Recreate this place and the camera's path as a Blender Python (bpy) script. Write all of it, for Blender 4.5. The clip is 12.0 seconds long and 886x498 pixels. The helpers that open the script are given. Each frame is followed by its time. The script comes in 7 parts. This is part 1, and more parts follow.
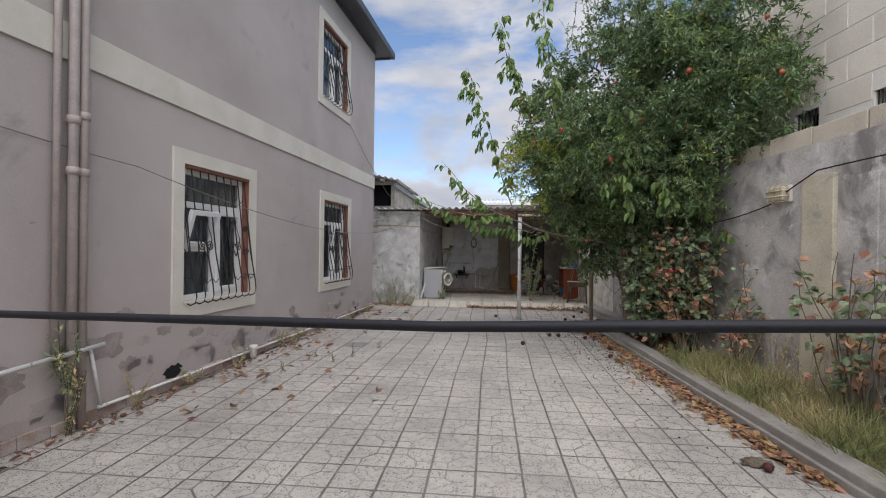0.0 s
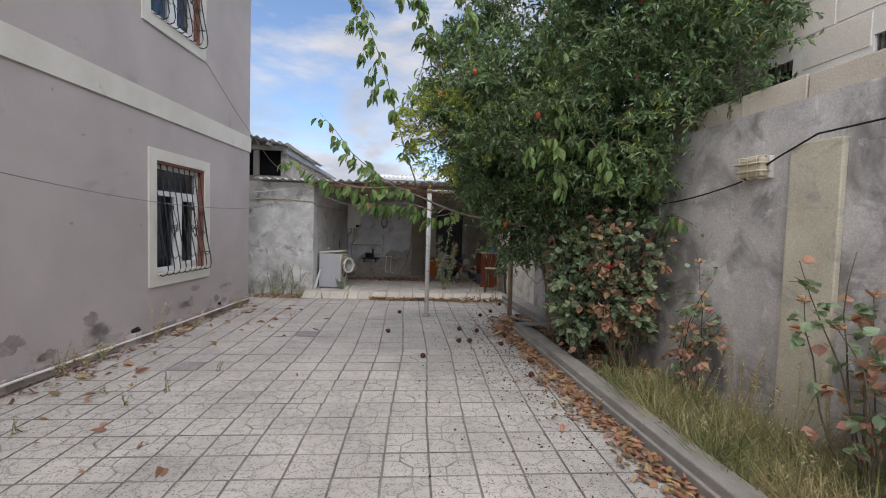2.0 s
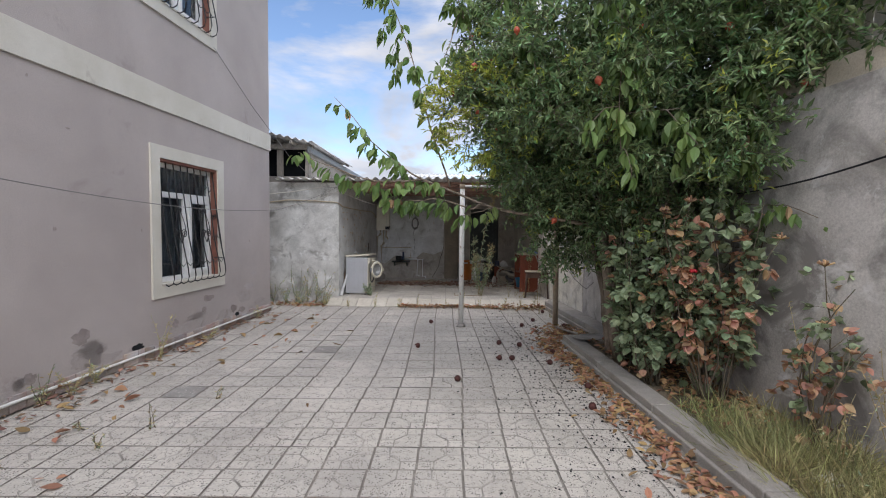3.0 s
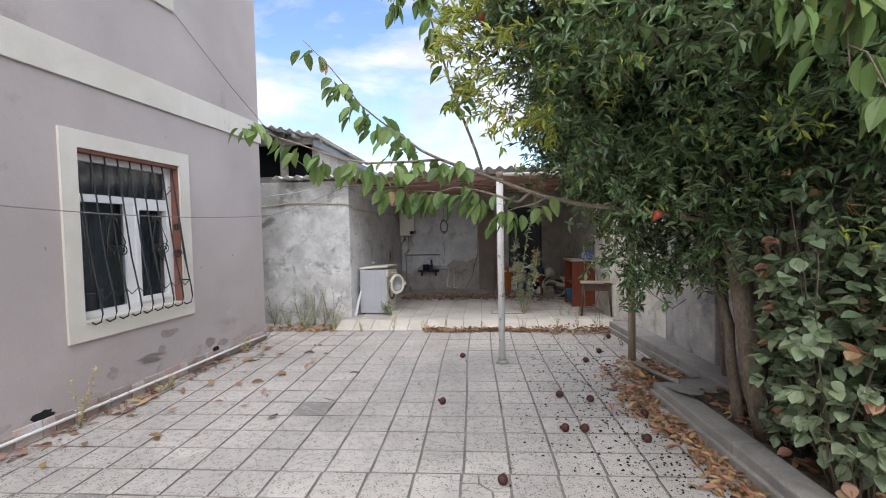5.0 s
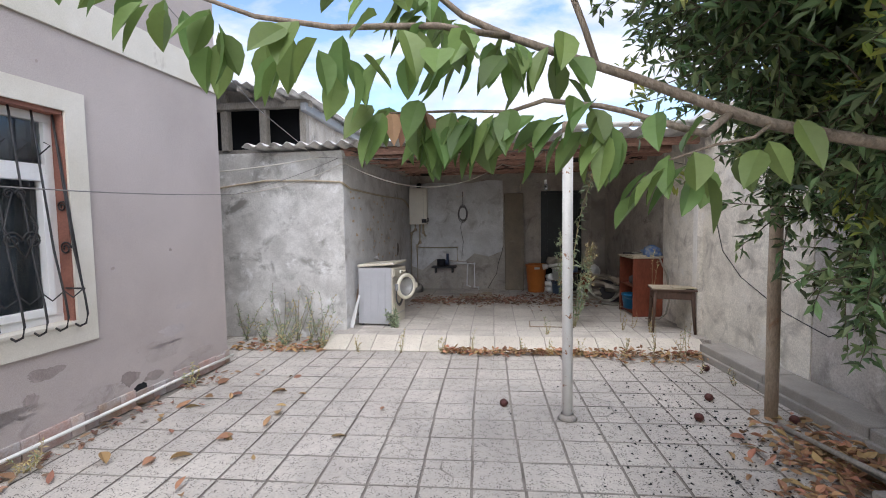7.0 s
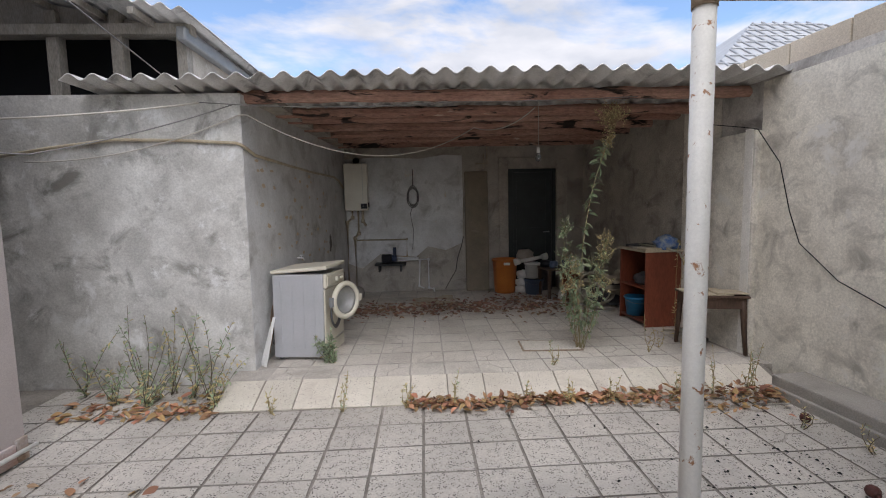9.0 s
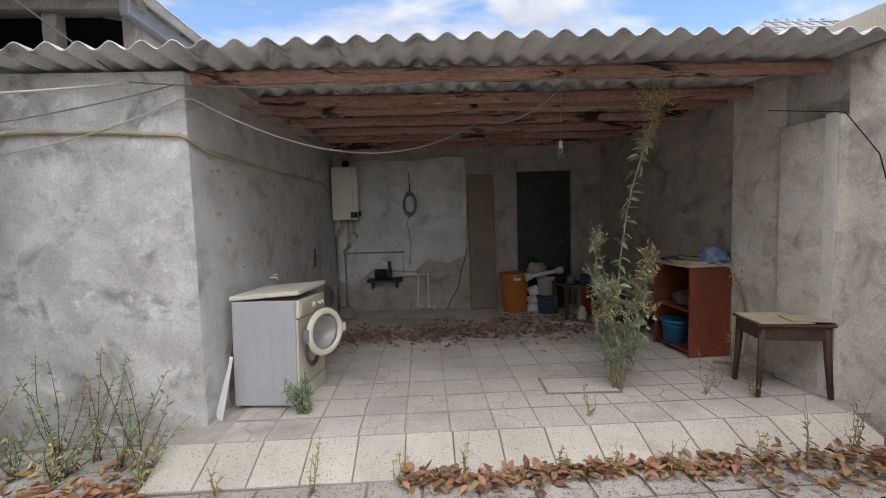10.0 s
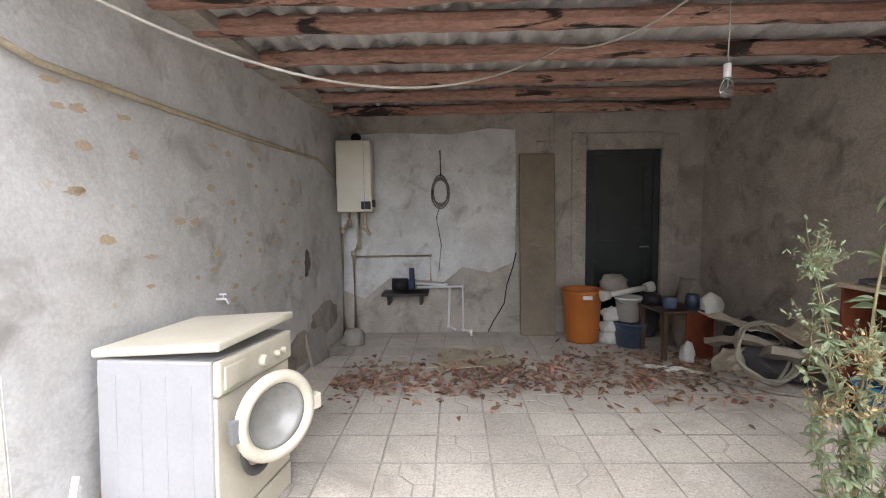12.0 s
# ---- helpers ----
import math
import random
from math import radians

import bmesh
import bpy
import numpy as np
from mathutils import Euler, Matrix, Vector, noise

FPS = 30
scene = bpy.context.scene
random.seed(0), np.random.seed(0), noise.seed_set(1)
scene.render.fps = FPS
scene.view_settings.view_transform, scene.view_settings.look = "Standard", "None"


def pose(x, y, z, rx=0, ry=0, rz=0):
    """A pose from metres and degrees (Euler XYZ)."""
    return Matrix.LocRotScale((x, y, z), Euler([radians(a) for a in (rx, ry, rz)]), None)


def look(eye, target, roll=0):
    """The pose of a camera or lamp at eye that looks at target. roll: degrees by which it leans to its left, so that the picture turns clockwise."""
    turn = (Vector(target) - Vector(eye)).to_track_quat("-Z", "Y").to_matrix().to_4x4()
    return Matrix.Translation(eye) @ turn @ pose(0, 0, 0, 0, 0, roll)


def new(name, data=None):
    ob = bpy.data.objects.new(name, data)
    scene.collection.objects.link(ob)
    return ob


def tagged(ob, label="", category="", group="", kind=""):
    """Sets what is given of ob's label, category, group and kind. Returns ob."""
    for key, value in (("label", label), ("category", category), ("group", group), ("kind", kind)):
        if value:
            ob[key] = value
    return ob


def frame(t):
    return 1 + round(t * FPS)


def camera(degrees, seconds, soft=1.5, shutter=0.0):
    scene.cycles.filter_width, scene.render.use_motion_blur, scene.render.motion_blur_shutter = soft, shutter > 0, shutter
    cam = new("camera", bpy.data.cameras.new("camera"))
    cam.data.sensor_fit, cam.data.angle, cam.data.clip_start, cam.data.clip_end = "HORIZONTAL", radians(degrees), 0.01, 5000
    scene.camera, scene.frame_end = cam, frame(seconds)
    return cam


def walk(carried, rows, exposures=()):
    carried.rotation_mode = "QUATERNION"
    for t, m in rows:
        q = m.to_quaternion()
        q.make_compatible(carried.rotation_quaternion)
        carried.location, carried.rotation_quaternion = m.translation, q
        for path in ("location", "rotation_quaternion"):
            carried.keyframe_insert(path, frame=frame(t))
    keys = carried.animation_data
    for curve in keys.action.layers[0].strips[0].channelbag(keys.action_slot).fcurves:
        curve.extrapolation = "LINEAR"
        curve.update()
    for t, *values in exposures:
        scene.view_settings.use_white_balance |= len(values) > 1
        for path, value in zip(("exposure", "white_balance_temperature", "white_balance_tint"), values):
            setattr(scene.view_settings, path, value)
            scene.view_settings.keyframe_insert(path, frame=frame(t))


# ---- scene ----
cam = camera(89.8, 12.0, soft=1.0)
# t, eye, target, roll
# seconds, stops, kelvin, tint
EXPOSURES = [(0.0, 0.82, 6500, 13), (2.5, 0.97, 6400, 13), (5.0, 1.50, 6350, 13), (7.0, 1.62, 6350, 14), (9.5, 1.18, 6550, 13), (10.5, 1.58, 6500, 12), (12.0, 2.7, 6550, 13)]
PATH = [
    (0, (0.217, 0.543, 1.487), (0.008, 2.532, 1.483), 0.8),
    (0.5, (0.337, 0.962, 1.491), (0.276, 2.96, 1.43), 0.9),
    (1, (0.517, 1.422, 1.535), (0.513, 3.419, 1.43), 3.3),
    (1.5, (0.584, 1.881, 1.551), (0.672, 3.876, 1.448), 3.6),
    (2, (0.619, 2.274, 1.57), (0.745, 4.267, 1.474), 1.7),
    (2.5, (0.66, 2.674, 1.572), (0.685, 4.672, 1.488), 1.0),
    (3, (0.646, 3.113, 1.545), (0.62, 5.11, 1.452), 0.6),
    (4.8, (0.645, 4.71, 1.585), (0.47, 6.7, 1.496), -0.9),
    (5, (0.66, 4.861, 1.562), (0.475, 6.851, 1.482), -1.2),
    (5.5, (0.607, 5.303, 1.549), (0.411, 7.292, 1.48), -1.3),
    (6, (0.493, 5.766, 1.546), (0.277, 7.751, 1.442), -1.1),
    (6.5, (0.412, 6.215, 1.523), (0.198, 8.199, 1.395), -1.6),
    (7, (0.301, 6.686, 1.52), (0.074, 8.669, 1.397), -0.9),
    (7.2, (0.26, 6.872, 1.503), (0.018, 8.852, 1.365), -0.9),
    (8.8, (-0.13, 8.364, 1.477), (-0.181, 10.356, 1.312), -1.1),
    (9, (-0.141, 8.511, 1.486), (-0.063, 10.501, 1.302), -1.2),
    (9.5, (-0.121, 8.928, 1.507), (-0.075, 10.92, 1.341), -2.8),
    (10, (-0.129, 9.348, 1.483), (-0.048, 11.341, 1.337), -1.7),
    (10.5, (-0.089, 9.797, 1.486), (0.174, 11.775, 1.349), -1.8),
    (11, (-0.056, 10.238, 1.481), (0.098, 12.229, 1.355), -2.0),
    (11.5, (-0.106, 10.659, 1.433), (-0.065, 12.654, 1.296), -1.4),
    (12, (-0.186, 11.012, 1.438), (-0.237, 13.006, 1.281), -0.8),
]
walk(cam, [(t, look(eye, target, roll)) for t, eye, target, roll in PATH], EXPOSURES)

# ---- light ----
SUN_EL, SUN_AZ = 50.0, 185.0  # degrees; azimuth clockwise from +y


def make_world():
    w = bpy.data.worlds.new("sky")
    scene.world = w
    w.use_nodes = True
    nt = w.node_tree
    nt.nodes.clear()
    n = nt.nodes.new
    out, bg = n("ShaderNodeOutputWorld"), n("ShaderNodeBackground")
    sky = n("ShaderNodeTexSky")
    sky.sky_type, sky.sun_disc = "NISHITA", False
    sky.sun_elevation, sky.sun_rotation = radians(SUN_EL), radians(SUN_AZ)
    sky.air_density, sky.dust_density, sky.ozone_density = 1.0, 0.35, 2.6
    tc, mp = n("ShaderNodeTexCoord"), n("ShaderNodeMapping")
    mp.inputs["Scale"].default_value = (1.0, 1.0, 2.6)
    mp.inputs["Location"].default_value = (0.35, 0.1, 0.55)
    no = n("ShaderNodeTexNoise")
    no.inputs["Scale"].default_value, no.inputs["Detail"].default_value, no.inputs["Roughness"].default_value = 2.1, 9.0, 0.56
    no.inputs["Distortion"].default_value = 0.35
    ramp = n("ShaderNodeValToRGB")
    ramp.color_ramp.elements[0].position, ramp.color_ramp.elements[1].position = 0.465, 0.575
    tone = n("ShaderNodeTexNoise")
    tone.inputs["Scale"].default_value, tone.inputs["Detail"].default_value = 5.0, 6.0
    cr = n("ShaderNodeValToRGB")
    cr.color_ramp.elements[0].color, cr.color_ramp.elements[1].color = (2.5, 2.75, 3.2, 1), (4.0, 4.1, 4.35, 1)
    cr.color_ramp.elements[0].position, cr.color_ramp.elements[1].position = 0.3, 0.62
    mix = n("ShaderNodeMix")
    mix.data_type = "RGBA"
    bg.inputs["Strength"].default_value = 0.10
    L = nt.links.new
    L(tc.outputs["Generated"], mp.inputs["Vector"])
    L(mp.outputs["Vector"], no.inputs["Vector"])
    L(mp.outputs["Vector"], tone.inputs["Vector"])
    L(no.outputs["Fac"], ramp.inputs["Fac"])
    L(tone.outputs["Fac"], cr.inputs["Fac"])
    L(ramp.outputs["Color"], mix.inputs["Factor"])
    L(sky.outputs["Color"], mix.inputs["A"])
    L(cr.outputs["Color"], mix.inputs["B"])
    L(mix.outputs["Result"], bg.inputs["Color"])
    L(bg.outputs["Background"], out.inputs["Surface"])


make_world()
sun = new("sun", bpy.data.lights.new("sun", "SUN"))
sun.data.energy, sun.data.angle, sun.data.color = 2.4, radians(100), (1.0, 0.97, 0.94)
a, e = radians(SUN_AZ), radians(SUN_EL)
sun.matrix_world = look((math.sin(a) * math.cos(e) * 30, math.cos(a) * math.cos(e) * 30, math.sin(e) * 30), (0, 0, 0))


# ---- materials ----
def mat(name, base, second=None, scale=3.0, fine=70.0, amount=0.5, grain=0.12, rough=0.85, metal=0.0, bump=0.25, bump_scale=None,
        stain=None, stain_scale=1.2, stain_at=(0.55, 0.68), spots=None, spot_scale=40.0, spot_size=0.25, wave=None, rand=0.0, island=0.0,
        stretch=(1, 1, 1), local=False, spec=0.4, translucent=0.0, transmission=0.0, stain2=None, stain2_scale=5.0, stain2_at=(0.6, 0.66)):
    """A procedural surface: base and second colour mixed by a large noise, a fine grain, stains, spots, and a relief."""
    m = bpy.data.materials.new(name)
    m.use_nodes = True
    nt = m.node_tree
    nt.nodes.clear()
    n, L = nt.nodes.new, nt.links.new
    out, bs = n("ShaderNodeOutputMaterial"), n("ShaderNodeBsdfPrincipled")
    L(bs.outputs["BSDF"], out.inputs["Surface"])
    bs.inputs["Roughness"].default_value, bs.inputs["Metallic"].default_value = rough, metal
    bs.inputs["Specular IOR Level"].default_value = spec
    if transmission:
        bs.inputs["Transmission Weight"].default_value = transmission
    if local:
        vec = n("ShaderNodeTexCoord").outputs["Object"]
    else:
        vec = n("ShaderNodeNewGeometry").outputs["Position"]
    mp = n("ShaderNodeMapping")
    mp.inputs["Scale"].default_value = stretch
    L(vec, mp.inputs["Vector"])
    vec = mp.outputs["Vector"]

    def noise_node(s, detail=6.0, roughness=0.6, distortion=0.0):
        t = n("ShaderNodeTexNoise")
        t.inputs["Scale"].default_value, t.inputs["Detail"].default_value = s, detail
        t.inputs["Roughness"].default_value, t.inputs["Distortion"].default_value = roughness, distortion
        L(vec, t.inputs["Vector"])
        return t.outputs["Fac"]

    def mixed(fac, a, b, mode="MIX"):
        x = n("ShaderNodeMix")
        x.data_type, x.blend_type = "RGBA", mode
        for val, slot in ((fac, "Factor"), (a, "A"), (b, "B")):
            if hasattr(val, "is_linked"):
                L(val, x.inputs[slot])
            else:
                x.inputs[slot].default_value = val if slot == "Factor" else (*val, 1)
        return x.outputs["Result"]

    def ranged(v, lo, hi, to_lo=0.0, to_hi=1.0):
        r = n("ShaderNodeMapRange")
        for k, x in (("From Min", lo), ("From Max", hi), ("To Min", to_lo), ("To Max", to_hi)):
            r.inputs[k].default_value = x
        L(v, r.inputs["Value"])
        return r.outputs["Result"]

    second = second or tuple(c * 0.8 for c in base)
    col = mixed(ranged(noise_node(scale, 5.0, 0.6, 0.3), 0.35, 0.65, 0.0, amount * 2 if amount < 0.5 else 1.0), base, second)
    fine_fac = noise_node(fine, 3.0, 0.7)
    if grain:
        g = n("ShaderNodeMix")
        g.data_type, g.blend_type = "RGBA", "MULTIPLY"
        g.inputs["Factor"].default_value = 1.0
        v = ranged(fine_fac, 0.3, 0.7, 1.0 - grain * 1.5, 1.0 + grain)
        comb = n("ShaderNodeCombineColor")
        for k in ("Red", "Green", "Blue"):
            L(v, comb.inputs[k])
        L(col, g.inputs["A"])
        L(comb.outputs["Color"], g.inputs["B"])
        col = g.outputs["Result"]
    if stain:
        col = mixed(ranged(noise_node(stain_scale, 8.0, 0.65, 0.6), stain_at[0], stain_at[1]), col, stain)
    if stain2:
        col = mixed(ranged(noise_node(stain2_scale, 8.0, 0.7, 0.4), stain2_at[0], stain2_at[1]), col, stain2)
    if spots:
        vo = n("ShaderNodeTexVoronoi")
        vo.inputs["Scale"].default_value = spot_scale
        L(vec, vo.inputs["Vector"])
        sp = ranged(vo.outputs["Distance"], spot_size, spot_size * 0.75)
        pick = ranged(noise_node(spot_scale * 0.25, 2.0), 0.45, 0.55)
        ml = n("ShaderNodeMath")
        ml.operation = "MULTIPLY"
        L(sp, ml.inputs[0])
        L(pick, ml.inputs[1])
        col = mixed(ml.outputs["Value"], col, spots)
    for on, src in ((rand, "object"), (island, "island")):
        if on:
            r = n("ShaderNodeObjectInfo").outputs["Random"] if src == "object" else n("ShaderNodeNewGeometry").outputs["Random Per Island"]
            hs = n("ShaderNodeHueSaturation")
            L(ranged(r, 0, 1, 1 - on, 1 + on), hs.inputs["Value"])
            r2 = n("ShaderNodeMath")
            r2.operation = "FRACT"
            m3 = n("ShaderNodeMath")
            m3.operation = "MULTIPLY"
            m3.inputs[1].default_value = 7.31
            L(r, m3.inputs[0])
            L(m3.outputs["Value"], r2.inputs[0])
            L(ranged(r2.outputs["Value"], 0, 1, 0.5 - on * 0.06, 0.5 + on * 0.06), hs.inputs["Hue"])
            L(col, hs.inputs["Color"])
            col = hs.outputs["Color"]
    L(col, bs.inputs["Base Color"])
    if bump:
        b = n("ShaderNodeBump")
        b.inputs["Strength"].default_value, b.inputs["Distance"].default_value = bump, 0.01
        h = noise_node(bump_scale, 6.0, 0.65) if bump_scale else fine_fac
        L(h, b.inputs["Height"])
        L(b.outputs["Normal"], bs.inputs["Normal"])
    if translucent:
        tr, ms = n("ShaderNodeBsdfTranslucent"), n("ShaderNodeMixShader")
        L(col, tr.inputs["Color"])
        ms.inputs["Fac"].default_value = translucent
        L(bs.outputs["BSDF"], ms.inputs[1])
        L(tr.outputs["BSDF"], ms.inputs[2])
        L(ms.outputs["Shader"], out.inputs["Surface"])
    return m


M = {}
M["stucco"] = mat("stucco", (0.475, 0.425, 0.40), (0.40, 0.353, 0.33), scale=0.7, fine=140, grain=0.09, bump=0.3, stain=(0.27, 0.225, 0.21), stain_scale=1.1, stain_at=(0.62, 0.78), stain2=(0.24, 0.20, 0.185), stain2_scale=2.4, stain2_at=(0.70, 0.75))
M["cream"] = mat("cream_paint", (0.66, 0.63, 0.56), (0.58, 0.55, 0.47), scale=2, fine=120, grain=0.06, bump=0.2, stain=(0.42, 0.38, 0.32), stain_scale=3, stain_at=(0.66, 0.76))
M["tile"] = mat("terrazzo_tile", (0.555, 0.515, 0.455), (0.47, 0.435, 0.385), scale=1.6, fine=90, grain=0.14, rough=0.75, bump=0.25, spots=(0.12, 0.108, 0.095), spot_scale=80, spot_size=0.42, stain=(0.36, 0.335, 0.30), stain_scale=0.8, stain_at=(0.48, 0.7), rand=0.06, island=0.05)
M["joint"] = mat("joint_dirt", (0.31, 0.28, 0.24), (0.18, 0.16, 0.138), scale=3, fine=120, grain=0.3, bump=0.5)
M["ramp_tile"] = mat("pale_ramp_tile", (0.63, 0.585, 0.50), (0.53, 0.49, 0.41), scale=2.5, fine=90, grain=0.1, rough=0.7, spots=(0.25, 0.22, 0.19), spot_scale=70, spot_size=0.3, stain=(0.42, 0.37, 0.31), stain_scale=2.2, stain_at=(0.6, 0.75), rand=0.08)
M["concrete"] = mat("concrete", (0.36, 0.335, 0.30), (0.26, 0.24, 0.215), scale=2.5, fine=110, grain=0.16, bump=0.4, stain=(0.2, 0.19, 0.17), stain_scale=2, stain_at=(0.58, 0.72))
M["plaster"] = mat("shed_plaster", (0.68, 0.67, 0.63), (0.44, 0.43, 0.40), scale=3.0, fine=60, grain=0.12, bump=0.55, bump_scale=10, stain=(0.25, 0.24, 0.215), stain_scale=2.6, stain_at=(0.52, 0.66), stain2=(0.74, 0.74, 0.72), stain2_scale=3.7, stain2_at=(0.56, 0.66))
M["plaster_in"] = mat("inner_plaster", (0.70, 0.70, 0.69), (0.55, 0.545, 0.53), scale=3.6, fine=60, grain=0.08, bump=0.6, bump_scale=11, stain=(0.36, 0.345, 0.32), stain_scale=3.4, stain_at=(0.54, 0.72), stain2=(0.60, 0.50, 0.37), stain2_scale=5, stain2_at=(0.64, 0.70))
M["dark_plaster"] = mat("grey_cement", (0.50, 0.455, 0.395), (0.36, 0.325, 0.275), scale=3.2, fine=60, grain=0.16, bump=0.6, bump_scale=11, stain=(0.22, 0.20, 0.17), stain_scale=3.0, stain_at=(0.52, 0.68), stain2=(0.55, 0.52, 0.47), stain2_scale=7, stain2_at=(0.62, 0.72))
M["yard_wall"] = mat("yard_wall_cement", (0.57, 0.54, 0.50), (0.40, 0.375, 0.345), scale=2.6, fine=60, grain=0.14, bump=0.55, bump_scale=10, stain=(0.22, 0.205, 0.19), stain_scale=1.9, stain_at=(0.50, 0.64), stain2=(0.66, 0.645, 0.62), stain2_scale=3.4, stain2_at=(0.57, 0.68))
M["limestone"] = mat("limestone", (0.60, 0.53, 0.43), (0.50, 0.44, 0.35), scale=2.2, fine=80, grain=0.12, bump=0.4, stain=(0.36, 0.32, 0.26), stain_scale=2.5, stain_at=(0.6, 0.75), rand=0.08)
M["pilaster"] = mat("pilaster_paint", (0.58, 0.53, 0.40), (0.48, 0.44, 0.33), scale=3, fine=70, grain=0.12, bump=0.4, stain=(0.33, 0.31, 0.27), stain_scale=3.5, stain_at=(0.55, 0.66))
M["asbestos"] = mat("fibre_cement", (0.68, 0.67, 0.65), (0.52, 0.51, 0.49), scale=3, fine=90, grain=0.16, bump=0.3, stain=(0.17, 0.165, 0.16), stain_scale=3, stain_at=(0.55, 0.7))
M["red_beam"] = mat("painted_beam", (0.47, 0.29, 0.225), (0.34, 0.18, 0.135), scale=6, fine=60, grain=0.25, bump=0.6, stretch=(0.25, 1, 1), stain=(0.03, 0.022, 0.018), stain_scale=6.5, stain_at=(0.55, 0.60), stain2=(0.56, 0.45, 0.36), stain2_scale=9, stain2_at=(0.62, 0.68), rough=0.8)
M["white_metal"] = mat("white_metal", (0.74, 0.73, 0.69), (0.66, 0.65, 0.61), scale=4, fine=90, grain=0.05, rough=0.45, bump=0.1, stain=(0.30, 0.15, 0.07), stain_scale=18, stain_at=(0.61, 0.65))
M["rusty_post"] = mat("weathered_post", (0.40, 0.33, 0.25), (0.30, 0.22, 0.15), scale=9, fine=80, grain=0.2, bump=0.4, stretch=(1, 1, 0.3), stain=(0.24, 0.12, 0.06), stain_scale=6, stain_at=(0.58, 0.66))
M["gutter"] = mat("dark_gutter_metal", (0.075, 0.08, 0.09), (0.055, 0.06, 0.068), scale=3, fine=60, grain=0.08, rough=0.45, metal=0.3, bump=0.1)
M["grey_metal"] = mat("grey_sheet_metal", (0.33, 0.34, 0.35), (0.27, 0.28, 0.29), scale=3, fine=60, grain=0.08, rough=0.5, metal=0.4, bump=0.1)
M["black_iron"] = mat("black_iron", (0.018, 0.018, 0.02), (0.03, 0.028, 0.027), scale=8, fine=80, grain=0.2, rough=0.5, bump=0.2)
M["red_primer"] = mat("red_primer", (0.28, 0.12, 0.085), (0.21, 0.09, 0.065), scale=5, fine=80, grain=0.15, rough=0.7, bump=0.2)
M["pvc"] = mat("white_pvc", (0.78, 0.78, 0.77), (0.72, 0.72, 0.70), scale=4, fine=100, grain=0.03, rough=0.35, bump=0.0)
M["wood_grey"] = mat("weathered_wood", (0.36, 0.33, 0.29), (0.26, 0.235, 0.2), scale=5, fine=70, grain=0.2, bump=0.4, stretch=(1, 1, 0.3))
M["soil"] = mat("dry_soil", (0.21, 0.17, 0.12), (0.13, 0.105, 0.075), scale=4, fine=60, grain=0.3, bump=0.9)
# near-black: painted shade inside openings, also the colour of dried blossoms
M["shade_and_blossom"] = mat("shade_and_blossom_black", (0.012, 0.013, 0.015), grain=0.0, bump=0.0, rough=0.9)
M["pipe_paint"] = mat("painted_pipe", (0.44, 0.38, 0.35), (0.36, 0.31, 0.285), scale=6, fine=90, grain=0.1, rough=0.55, bump=0.15, stain=(0.24, 0.15, 0.1), stain_scale=9, stain_at=(0.66, 0.72))
M["metal_roof"] = mat("pale_roof_sheet", (0.40, 0.41, 0.42), (0.33, 0.34, 0.35), scale=2, fine=50, grain=0.08, rough=0.5, metal=0.2, bump=0.15)


def glass_mat(name, tint, rough=0.05):
    m = bpy.data.materials.new(name)
    m.use_nodes = True
    b = m.node_tree.nodes["Principled BSDF"]
    b.inputs["Base Color"].default_value = (*tint, 1)
    b.inputs["Roughness"].default_value = rough
    b.inputs["Transmission Weight"].default_value = 1.0
    b.inputs["IOR"].default_value = 1.45
    return m


M["glass"] = glass_mat("window_glass", (0.62, 0.68, 0.70))


# ---- mesh helpers ----
def box(bm, x0, x1, y0, y1, z0, z1, m=None, bevel=0.0):
    vs = [bm.verts.new((x, y, z)) for x in (x0, x1) for y in (y0, y1) for z in (z0, z1)]
    fs = [bm.faces.new([vs[i] for i in q]) for q in ((0, 1, 3, 2), (4, 6, 7, 5), (0, 4, 5, 1), (2, 3, 7, 6), (0, 2, 6, 4), (1, 5, 7, 3))]
    if bevel:
        es = {e for f in fs for e in f.edges}
        r = bmesh.ops.bevel(bm, geom=list(es), offset=bevel, segments=2, affect="EDGES", profile=0.5)
        vs = list({v for f in r["faces"] for v in f.verts} | {v for v in vs if v.is_valid})
    if m is not None:
        bmesh.ops.transform(bm, matrix=m, verts=[v for v in vs if v.is_valid])
    return bm


def tube(bm, pts, r, seg=8, r_end=None, cap=True):
    """A round tube along points, tapering from r to r_end."""
    pts = [Vector(p) for p in pts]
    r_end = r if r_end is None else r_end
    rings = []
    ref = Vector((0, 0, 1))
    for i, p in enumerate(pts):
        d = (pts[min(i + 1, len(pts) - 1)] - pts[max(i - 1, 0)]).normalized()
        side = d.cross(ref)
        if side.length < 0.05:
            side = d.cross(Vector((1, 0, 0)))
        side.normalize()
        up = side.cross(d)
        k = r + (r_end - r) * i / max(1, len(pts) - 1)
        rings.append([bm.verts.new(p + (side * math.cos(2 * math.pi * j / seg) + up * math.sin(2 * math.pi * j / seg)) * k) for j in range(seg)])
    for a_, b_ in zip(rings, rings[1:]):
        for j in range(seg):
            f = bm.faces.new((a_[j], a_[(j + 1) % seg], b_[(j + 1) % seg], b_[j]))
            f.smooth = True
    if cap and seg > 2:
        bm.faces.new(rings[0][::-1])
        bm.faces.new(rings[-1])
    return bm


